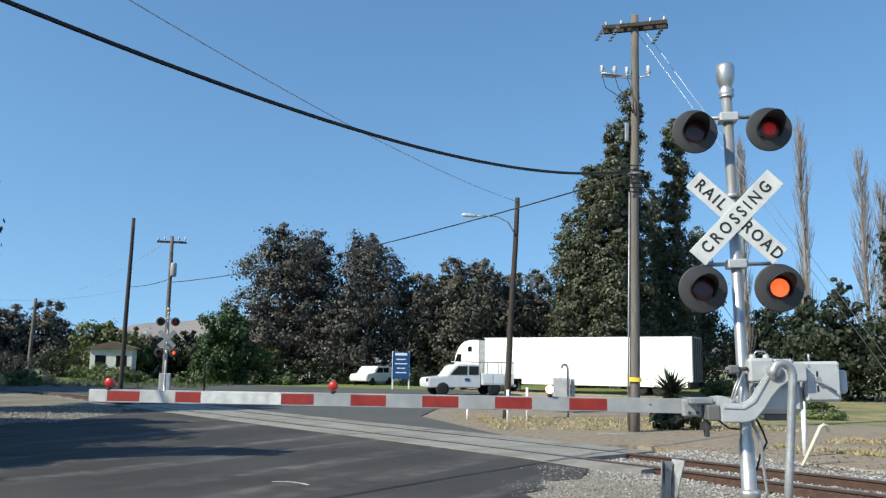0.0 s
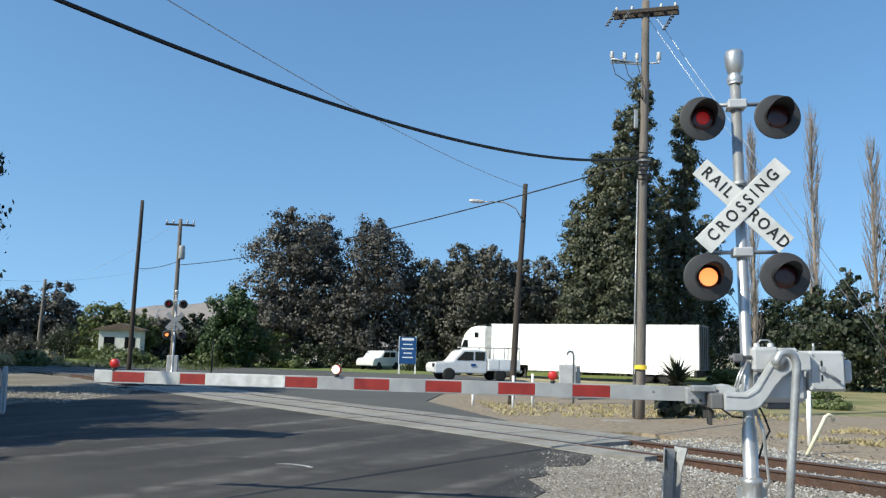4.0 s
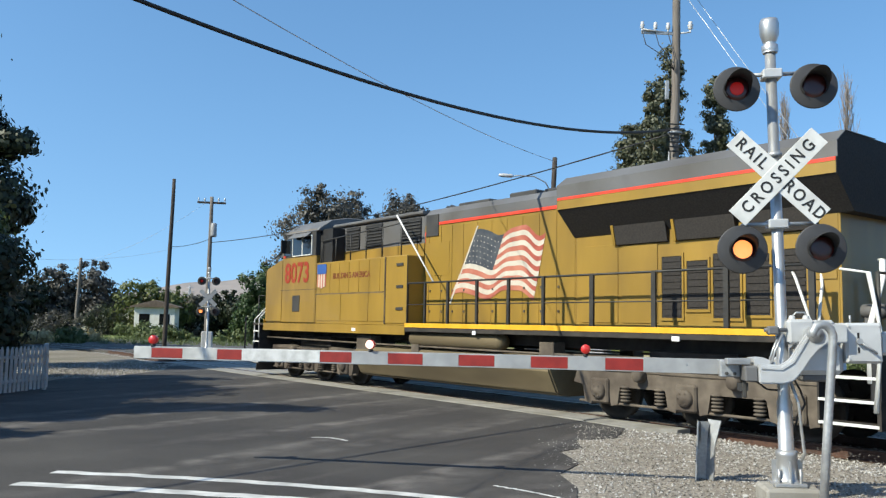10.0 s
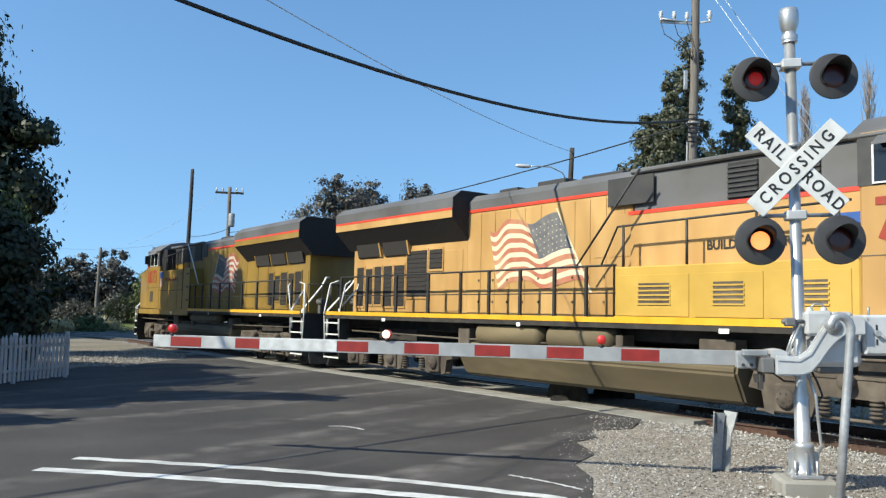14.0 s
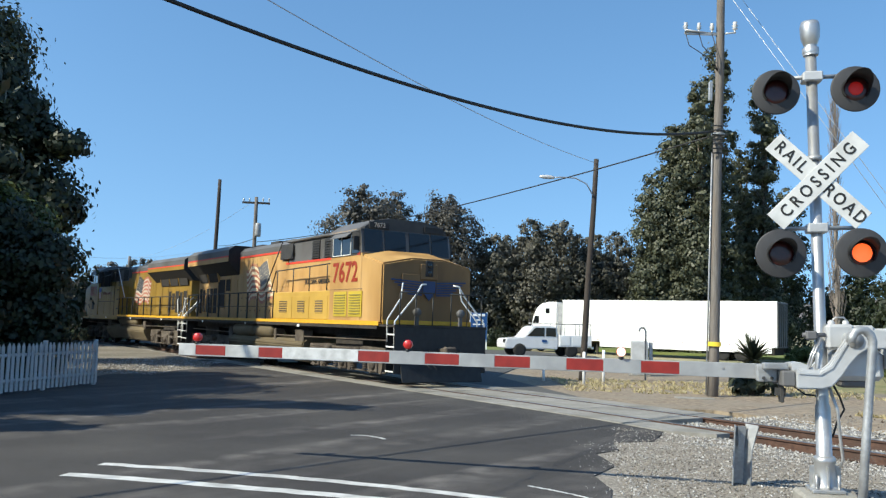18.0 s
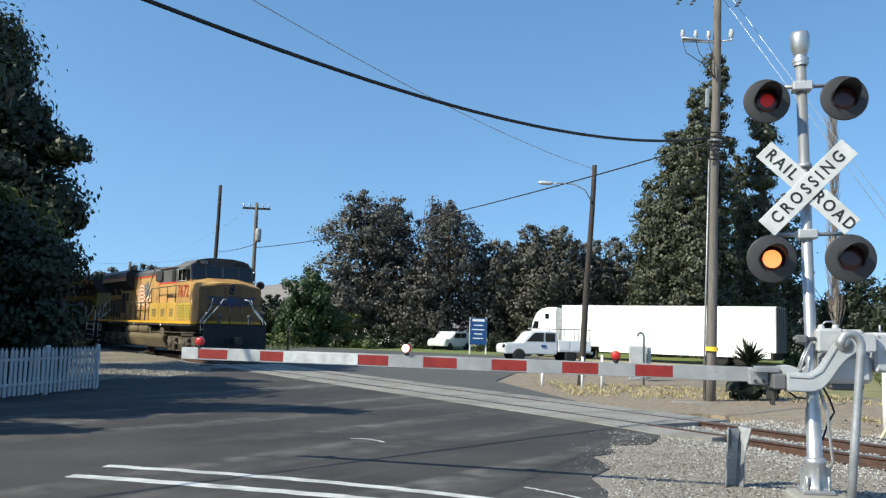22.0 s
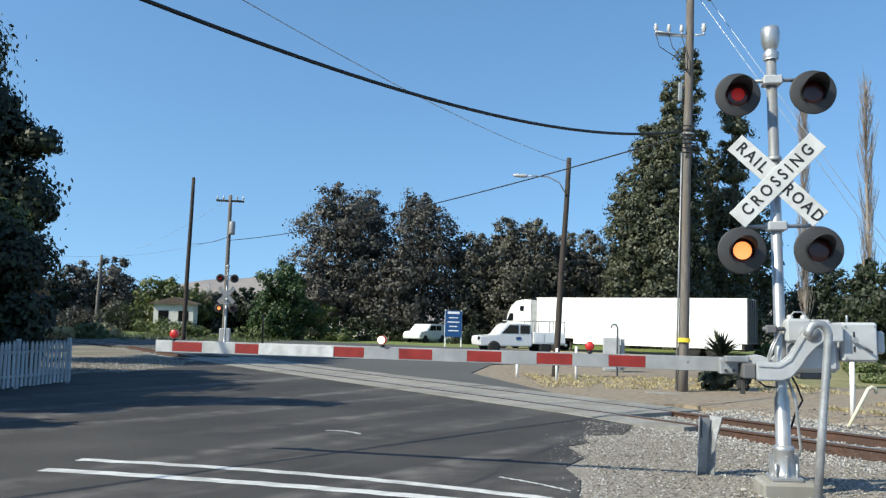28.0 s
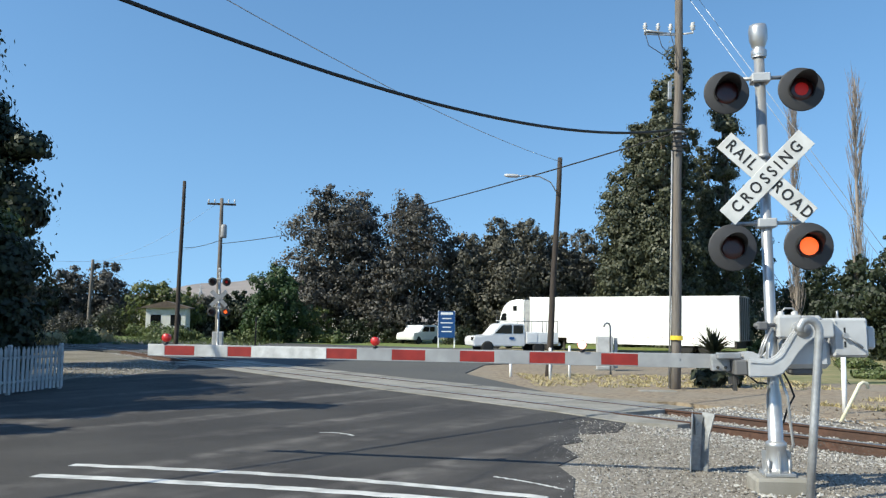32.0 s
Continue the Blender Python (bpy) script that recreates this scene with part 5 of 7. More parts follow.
    for s in (1, -1):
        part("wing_face", pr([(s * 1.507, 4.02), (s * 1.507, 4.2), (s * 1.495, 4.2), (s * 1.495, 4.02)], -10.24, -4.76, axis="x"), body, lo, "yellow radiator edge")
        part("wing_stripe", bx(-10.24, -4.76, s * 1.506 - 0.006, s * 1.506 + 0.006, 4.2, 4.255), M_STRIPE, lo, "red stripe on the radiator edge")
        part("wing_top", pr([(s * 1.508, 4.255), (s * 1.508, 4.5), (s * 1.25, 4.69), (s * 0.3, 4.69), (s * 0.3, 4.684), (s * 1.24, 4.682), (s * 1.494, 4.49), (s * 1.494, 4.255)], -10.26, -4.74, axis="x"), M_LOCOGREY, lo, "grey radiator roof")
        for x0 in (-9.7, -8.35) if faded else (-9.7, -8.35, -7.0):
            sc = part("screen", pr([(s * 0.98, 3.26), (s * 1.05, 3.28), (s * 1.15, 3.72), (s * 0.98, 3.72)], x0, x0 + 1.15, axis="x"), M_SCREEN, lo, "dark slanted intake screen")
            part("screen_edge", pr([(s * 0.98, 3.26), (s * 1.06, 3.27), (s * 1.16, 3.72), (s * 0.98, 3.72)], x0 + 1.16, x0 + 1.22, axis="x"), body, sc)
        for k, (w, z0, z1, dark) in enumerate(((0.7, 1.8, 3.3, 0), (0.55, 2.85, 3.35, 1), (0.9, 2.15, 3.35, 1), (0.5, 1.9, 3.0, 1), (0.42, 1.9, 3.0, 1), (0.36, 1.95, 3.0, 1), (0.36, 1.95, 2.95, 1), (0.36, 1.9, 3.0, 1)) if faded else ((0.9, 1.8, 3.3, 0), (0.8, 1.8, 3.3, 0), (0.42, 1.9, 3.0, 1), (0.42, 2.05, 2.9, 1), (0.5, 1.9, 3.0, 1), (0.42, 1.95, 2.95, 1), (0.5, 1.9, 3.0, 1), (0.36, 2.5, 3.0, 0))):
            x1 = -4.95 - (sum((0.7, 0.55, 0.9, 0.5, 0.42, 0.36, 0.36, 0.36)[:k]) if faded else sum((0.9, 0.8, 0.42, 0.42, 0.5, 0.42, 0.5, 0.36)[:k])) - 0.1 * k
            d = part("rear_door", bx(x1 - w, x1, s * 0.997 - 0.01, s * 0.997 + 0.01, z0, z1, bevel=0.005), M_SCREEN if dark else body, lo, "dark louvred door" if dark else "yellow rear door")
            if dark:
                fr = box(bmesh.new(), x1 - w - 0.035, x1 - w, s * 1.0 - 0.016, s * 1.0 + 0.016, z0 - 0.05, z1 + 0.05)
                box(fr, x1, x1 + 0.035, s * 1.0 - 0.016, s * 1.0 + 0.016, z0 - 0.05, z1 + 0.05)
                box(fr, x1 - w, x1, s * 1.0 - 0.016, s * 1.0 + 0.016, z1, z1 + 0.05)
                box(fr, x1 - w, x1, s * 1.0 - 0.016, s * 1.0 + 0.016, z0 - 0.05, z0)
                part("door_frame", fr, body, d)
                for j in range(int((z1 - z0) / 0.12)):
                    part("slat", bx(x1 - w + 0.02, x1 - 0.02, s * 1.012 - 0.008, s * 1.012 + 0.008, z0 + 0.04 + j * 0.12, z0 + 0.1 + j * 0.12), M_SCREEN, d)
    part("end_wall", bx(-10.03, -9.99, -0.98, 0.98, 1.7, 3.9), body, lo, "yellow rear end")
    # tank, reservoirs
    bm = prism(bmesh.new(), [(-1.3, 1.12), (-1.44, 0.98), (-1.46, 0.85), (-1.2, 0.36), (-0.9, 0.3), (0.9, 0.3), (1.2, 0.36), (1.46, 0.85), (1.44, 0.98), (1.3, 1.12)], -4.4, 4.8, axis="x")
    bmesh.ops.bevel(bm, geom=list(bm.edges), offset=0.04, segments=2, affect="EDGES")
    part("fuel_tank", bm, M_TANK, lo, "dusty brown fuel tank")
    for s in (1, -1):
        q = 1.3 if faded else 1.0
        for x0, x1 in ((-3.6, -0.7), (-0.5, 2.2)) if faded else ((-2.4, 2.9),):
            bm = lathe(bmesh.new(), [(0.0, x0), (0.13 * q, x0 + 0.03), (0.19 * q, x0 + 0.14), (0.2 * q, x0 + 0.2), (0.2 * q, x1 - 0.2), (0.19 * q, x1 - 0.14), (0.13 * q, x1 - 0.03), (0.0, x1)], 18, "x", (0, s * 1.25, 1.36 if not faded else 1.3))
            part("air_reservoir", bm, M_TANK, lo, "round dusty air tank")
        for x in (-4.5, 4.2, 2.4 if faded else 1.9):
            part("underframe_box", bx(x, x + 0.55, s * 1.2 - 0.15, s * 1.2 + 0.2, 1.0, 1.4, bevel=0.02) if s > 0 else bx(x, x + 0.55, -1.4, -1.05, 1.0, 1.4, bevel=0.02), M_GRIME, lo)
        part("brake_pipe", tb([(-9.5, s * 1.3, 1.2), (-4.4, s * 1.36, 1.16), (4.6, s * 1.36, 1.18), (9.6, s * 1.3, 1.22)], 0.025, 6), M_GRIME, lo)
    # ends
    for e in (1, -1):
        part("pilot_plate", bx(e * 10.5 - 0.04, e * 10.5 + 0.04, -1.5, 1.5, 0.75, 1.6, bevel=0.01), M_BLACK, lo, "black end plate")
        part("snow_plough", pr([(e * 10.48, 0.8), (e * 10.72, 0.14), (e * 10.68, 0.12), (e * 10.4, 0.7)], -1.3, 1.3), M_BLACK, lo, "dark pilot plough")
        bm = box(bmesh.new(), min(e * 10.4, e * 11.05), max(e * 10.4, e * 11.05), -0.12, 0.12, 0.8, 1.05, bevel=0.02)
        box(bm, min(e * 10.95, e * 11.18), max(e * 10.95, e * 11.18), -0.2, 0.16, 0.74, 1.1, bevel=0.04)
        part("coupler", bm, M_GRIME, lo, "knuckle coupler")
        bm = bmesh.new()
        for y in (-0.6, -0.4, 0.4, 0.6):
            tube(bm, [(e * 10.5, y, 1.0), (e * 10.75, y, 0.85), (e * 10.85, y, 0.6), (e * 10.95, y * 0.9, 0.5)], 0.025, 6)
        part("air_hose", bm, M_BLACK, lo)
        for s in (1, -1):
            steps(lo, e * 10.52, s, -e, True)
            bm = bmesh.new()
            tube(bm, [(e * 10.5, s * 1.5, 0.6), (e * 10.56, s * 1.5, 1.7), (e * 10.45, s * 1.42, 2.55), (e * 10.2, s * 1.38, 2.62)], 0.022, 6)
            tube(bm, [(e * 9.88, s * 1.52, 1.0), (e * 9.88, s * 1.52, 1.7), (e * 9.6, s * 1.5, 2.5), (e * 9.5, s * 1.4, 2.6)], 0.022, 6)
            if e < 0:
                part("corner_rail", bm, M_WHITERAIL, lo, "white corner grab rail")
            else:
                bm.free()
            bm = tb([(e * 10.46, s * 1.48, 1.0), (e * 10.46, s * 1.48, 1.75), (e * 10.4, s * 0.8, 2.5), (e * 10.36, s * 0.62, 2.78), (e * 10.3, s * 0.45, 2.8)], 0.026, 8)
            part("stair_rail", bm, M_WHITERAIL, lo, "white slanting stair rail")
            bm = tb([(e * 9.95, s * 1.5, 1.2), (e * 9.93, s * 1.5, 1.8), (e * 9.75, s * 1.02, 2.4), (e * 9.7, s * 0.95, 2.8), (e * 9.6, s * 0.9, 2.82)], 0.024, 8)
            part("stair_rail", bm, M_WHITERAIL, lo, "white slanting stair rail")
            bm = tb([(e * 10.5, s * 0.25, 2.55), (e * 10.5, s * 1.35, 2.55)], 0.02, 6)
            for y in (0.3, 0.85, 1.35):
                tube(bm, [(e * 10.5, s * y, 1.62), (e * 10.5, s * y, 2.55)], 0.02, 6)
            part("end_rail", bm, M_HANDRAIL, lo, "handrail across the platform end")
            bm = lathe(bmesh.new(), [(0.0, e * 10.42), (0.1, e * 10.41), (0.12, e * 10.35), (0.1, e * 10.2), (0.0, e * 10.18)], 14, "x", (0, s * 0.72, 2.02))
            box(bm, min(e * 10.24, e * 10.34), max(e * 10.24, e * 10.34), s * 0.72 - 0.05, s * 0.72 + 0.05, 1.64, 1.94)
            part("ditch_light", bm, M_LOCOGREY, lo, "round ditch light on a bracket")
    for s in (1, -1):
        # walkway rails
        xs = [2.75 - k * 1.4 for k in range(10)]
        for x in xs:
            part("rail_post", bx(x - 0.045, x + 0.045, s * 1.5 - 0.025, s * 1.5 + 0.025, 1.66, 2.72), M_HANDRAIL, lo, "dark handrail post")
        part("handrail", tb([(2.9, s * 1.5, 2.7), (-9.9, s * 1.5, 2.7)], 0.024, 6), M_HANDRAIL, lo, "dark walkway handrail")
        part("midrail", tb([(2.9, s * 1.5, 2.18), (-9.9, s * 1.5, 2.18)], 0.014, 6), M_HANDRAIL, lo)
        part("diagonal_rail", tb([(3.28, s * 1.48, 4.45), (0.9, s * 1.48, 2.72)], 0.022, 6), M_WHITERAIL if not faded else M_HANDRAIL, lo, "sloping grab rail")
    # true lengths along the frame: the hood and tail are shorter than first drawn
    drawn = (-11.2, -10.55, -10.25, -4.75, 0.0, 1.6, 2.3, 2.88, 3.55, 6.4, 8.2, 9.5, 10.55, 11.2)
    built = (-9.78, -9.3, -8.74, -3.08, 0.45, 1.45, 1.95, 2.02, 2.98, 6.62, 8.72, 10.0, 10.75, 11.3)
    for o in lo.children_recursive:
        if o.type == "MESH" and o.matrix_local == Matrix.Identity(4) and o.parent.matrix_local == Matrix.Identity(4):
            for p in o.data.vertices:
                p.co.x = float(np.interp(p.co.x, drawn, built))
        elif o.parent == lo:
            o.matrix_local = pose(float(np.interp(o.location.x, drawn, built)), 0, 0) @ pose(-o.location.x, 0, 0) @ o.matrix_local
    wave_flag(lo, v, 1.012, (M_FADERED, M_FADEWHITE, M_FADEBLUE) if faded else (M_FLAGRED, M_FLAGWHITE, M_FLAGBLUE))
    wheels = bogie(lo, BOGIE_F, v, 1) + bogie(lo, -BOGIE_R, v, -1)
    return lo, wheels


LOCO_A, WHEELS_A = locomotive("locomotive", 1, "8073", M_YELLOW, "leading yellow diesel locomotive with grey roof and painted flag", False)
LOCO_B, WHEELS_B = locomotive("locomotive", -1, "7672", M_YELLOW2, "faded yellow trailing locomotive with its cab facing backwards", True)


# ---- poles and cables ----
def pole(name, x, y, h, r, material, label, group="utility poles", lean=(0, 0)):
    p = thing(name, pose(x, y, 0, lean[0], lean[1], 0), label, "utility pole", group)
    n = 10
    part("shaft", tube(bmesh.new(), [(0.01 * math.sin(k), 0.01 * math.cos(k * 1.3), -0.3 + (h + 0.3) * k / n) for k in range(n + 1)], r, 12, r1=r * 0.72), material, p, "tapered round timber")
    return p


def insulator(bm, x, y, z, s=1.0):
    lathe(bm, [(0.02 * s, 0), (0.02 * s, 0.05 * s), (0.055 * s, 0.07 * s), (0.03 * s, 0.1 * s), (0.06 * s, 0.13 * s), (0.03 * s, 0.16 * s), (0.045 * s, 0.2 * s), (0.0, 0.22 * s)], 10, at=(x, y, z))


wood = pole("utility_pole", 6.85, 23.7, 12.2, 0.155, M_WOOD, "tall weathered timber pole with a double cross-arm", lean=(0, 1.2))
for y in (-0.17, 0.17):
    part("cross_arm", bx(-0.95, 0.95, y - 0.05, y + 0.05, 11.78, 11.9, bevel=0.008, m=pose(0, 0, 0, 0, 0, -22)), M_DARKWOOD, wood, "dark timber cross-arm")
bm = bmesh.new()
for x in (-0.85, -0.4, 0.45, 0.85):
    insulator(bm, x * 0.93, -x * 0.37, 11.9, 0.9)
part("insulators", bm, M_INSUL, wood, "grey insulators along the arm")
low_arm = part("lower_arm", box(tb([(-0.15, 0, 10.27), (-1.0, -0.1, 10.32)], 0.03, 8), -1.02, -0.1, -0.05, 0.0, 10.22, 10.3), M_GALV, wood, "short steel arm")
for x in (-1.0, -0.62, -0.25):
    bm = bmesh.new()
    insulator(bm, x, -0.05, 10.3, 1.25)
    part("insulator", bm, M_INSUL, low_arm)
for x0 in (-0.95, -0.55, 0.75):
    bm = bmesh.new()
    for k in range(5):
        lathe(bm, [(0.0, 0), (0.045, 0.015), (0.045, 0.05), (0.0, 0.07)], 8, at=(x0 - 0.06 * k, -0.2, 11.66 - 0.1 * k))
    tube(bm, [(x0, -0.2, 11.8), (x0 - 0.3, -0.2, 11.26)], 0.016, 6)
    part("strain_insulator", bm, M_LOCOGREY, wood, "hanging string of insulators")
for x0 in (-1.0, -0.62, -0.25):
    part("lead_wire", tb([(x0, -0.05, 10.27), (x0 + 0.1, -0.1, 9.87), (x0 * 0.4, -0.18, 9.52), (-0.1, -0.18, 9.12)], 0.012, 6), M_CABLE, wood, "curved black lead wire")
bm = tb([(0.12, -0.05, 10.27), (0.42, -0.05, 10.32)], 0.025, 6)
insulator(bm, 0.4, -0.05, 10.32, 1.5)
part("side_insulator", bm, M_INSUL, wood)
part("pole_strap", lathe(bmesh.new(), [(0.16, 7.3), (0.2, 7.3), (0.2, 7.36), (0.16, 7.36)], 12), M_GALV, wood)
bm = bmesh.new()
for k in range(7):
    z = 6.75 + k * 0.13
    box(bm, -0.22, 0.22, -0.2, -0.16, z, z + 0.03, m=None)
part("cable_clamps", bm, M_CABLE, wood, "cluster of dark cable clamps")
part("marker_band", lathe(bmesh.new(), [(0.2, 1.35), (0.2, 1.47)], 12), mat("yellow_band", (0.6, 0.45, 0.03), (0.7, 0.5, 0.05), 9, 0.5), wood, "yellow band")
part("conduit", tb([(-0.2, -0.06, 0), (-0.17, -0.05, 6.8)], 0.025, 8), M_GALV, wood)
part("meter_box", bx(-0.3, -0.2, -0.08, 0.02, 8.3, 8.85, bevel=0.01), M_GALV, wood, "small grey box")

lamp_pole = pole("street_lamp", 3.95, 28.8, 7.6, 0.115, M_DARKWOOD, "dark timber pole carrying a street lamp", lean=(0, 3.1))
bm = tb([(-0.05, -0.1, 6.3), (-0.3, -0.12, 6.68), (-0.7, -0.15, 6.85), (-1.2, -0.18, 6.84), (-1.45, -0.2, 6.8)], 0.022, 8)
part("lamp_arm", bm, M_GALV, lamp_pole, "curved galvanised lamp arm")
bm = lathe(bmesh.new(), [(0.0, -1.95), (0.04, -1.93), (0.07, -1.8), (0.065, -1.5), (0.03, -1.42), (0.0, -1.4)], 12, "x", (0, -0.22, 6.8))
part("lamp_head", bm, M_INSUL, lamp_pole, "pale lamp head")

pole("utility_pole", -15.1, 49.2, 10.0, 0.14, M_DARKWOOD, "bare dark timber pole beside the tracks", lean=(0, 0.8))
pc = pole("utility_pole", -14.05, 54.4, 9.75, 0.16, M_WOOD, "timber pole with a cross-arm and transformer gear")
part("cross_arm", bx(-0.9, 0.9, -0.06, 0.06, 9.3, 9.43, m=pose(0, 0, 0, 0, 0, 10)), M_DARKWOOD, pc)
bm = bmesh.new()
for x in (-0.85, -0.45, 0.45, 0.85):
    insulator(bm, x, 0, 9.43, 1.2)
part("insulators", bm, M_INSUL, pc)
part("transformer", lathe(bmesh.new(), [(0.0, 7.1), (0.18, 7.12), (0.2, 7.2), (0.2, 7.9), (0.15, 8.0), (0.0, 8.02)], 14, at=(0.25, -0.2, 0)), M_ARMGREY, pc, "grey transformer can")
pole("utility_pole", -36.8, 89.3, 8.1, 0.2, M_WOOD, "far leaning timber pole among trees", lean=(0, 1.5))


def sag(a, b, drop, n=40):
    a, b = Vector(a), Vector(b)
    return [a.lerp(b, t) - Vector((0, 0, 4 * drop * t * (1 - t))) for t in (i / n for i in range(n + 1))]


# the heavy cable hangs low over the road
def heavy(d):
    """A place on the heavy cable, d metres from its pole."""
    return Vector((6.85 - 0.682 * d, 23.7 - 0.731 * d, 7.421 - 0.25 * d + 0.01338 * d * d - 0.000153 * d ** 3))


bm = tb([heavy(i * 36 / 54) for i in range(55)], 0.036, 8)
solo("overhead_cable", bm, M_CABLE, "heavy black cable sagging low over the road", "cable", "overhead cables")
pole("utility_pole", -14.35, -9.3, 11, 0.18, M_WOOD, "timber pole that carries a thin wire on this side")
pole("utility_pole", -17.75, -2.6, 11, 0.18, M_WOOD, "timber pole that carries the heavy cable on this side")
for a, b, d, r, lab in (((6.75, 23.6, 7.25), (-14.0, 54.3, 6.75), 0.5, 0.022, "dark cable strung between two poles"), ((4.35, 28.8, 7.45), (-14.3, -9.2, 9.2), 1.35, 0.009, "thin wire running over the road"),
                        ((-14.0, 54.3, 7.0), (-15.1, 49.2, 6.0), 0.15, 0.015, "short dark cable between neighbouring poles"), ((-14.35, 54.4, 9.4), (-36.8, 89.3, 7.8), 0.8, 0.008, "thin line to the far pole"),
                        ((-14.3, 54.4, 6.9), (-24, 49, 5.2), 0.6, 0.007, "thin service wire beside the poles")):
    solo("overhead_cable", tb(sag(a, b, d), r, 6), M_CABLE if r > 0.01 else M_WIRE, lab, "cable", "overhead cables")
for dx, dz in ((0, 0), (0.32, 0.25)):
    solo("guy_wire", tb([(7.14 + dx * 0.3, 23.75, 11.75 + dz), (16.05 + dx, 24.6, -0.02)], 0.008, 6), M_WIRE, "pale steel guy wire from the pole to the ground", "wire", "guy wires")
solo("guy_wire", tb([(7.0, 23.7, 7.3), (13.2, 26.5, -0.02)], 0.009, 6), M_CABLE, "thin dark guy wire", "wire", "guy wires")

# ---- cabinet, pipes, posts beyond the tracks ----
cab_ = thing("equipment_cabinet", pose(6.75, 33, -0.03, 0, 0, -8), "pale grey steel equipment cabinet on a pad", "cabinet")
part("body", bx(-0.32, 0.32, -0.25, 0.25, 0.05, 1.34, bevel=0.02), M_MECH, cab_)
part("door", bx(-0.29, 0.29, -0.268, -0.252, 0.12, 1.28, bevel=0.005), M_MECH, cab_, "flush grey door")
part("plinth", bx(-0.4, 0.4, -0.33, 0.33, -0.1, 0.05), M_CONCRETE, cab_)
part("side_case", bx(0.36, 0.5, -0.1, 0.1, 0.1, 1.3, bevel=0.01), M_GALV, cab_)
bm = tb([(6.35, 30, -0.1), (6.35, 30, 1.7), (6.3, 30, 1.8), (6.22, 30, 1.82), (6.14, 30, 1.78), (6.12, 30, 1.68)], 0.035, 8)
solo("vent_pipe", bm, M_GALV, "hooked grey vent pipe", "pipe")
for x, y, h in ((3.75, 26.9, 1.0), (4.55, 28.0, 1.05), (2.6, 28.2, 0.6)):
    solo("white_post", tb([(x, y, -0.1), (x, y, h)], 0.045, 8), M_WHITE, "short white marker post in the dirt", "post", "marker posts")
solo("concrete_slab", bx(5.6, 6.6, 22.6, 22.95, -0.05, 0.0, bevel=0.02), M_CONCRETE, "broken concrete slab at the pole's foot", "slab")


# ---- vehicles ----
def wheel(parent, x, y, r, w, rim):
    wh = part("wheel", lathe(bmesh.new(), [(r * 0.6, -w / 2), (r * 0.92, -w / 2), (r, -w * 0.35), (r, w * 0.35), (r * 0.92, w / 2), (r * 0.6, w / 2)], 24, "y", (x, y, r)), M_RUBBER, parent, "black tyre")
    part("rim", lathe(bmesh.new(), [(0.0, -w * 0.3), (r * 0.25, -w * 0.38), (r * 0.6, -w * 0.5), (r * 0.62, w * 0.5), (r * 0.25, w * 0.38), (0.0, w * 0.3)], 18, "y", (x, y, r)), rim, wh)


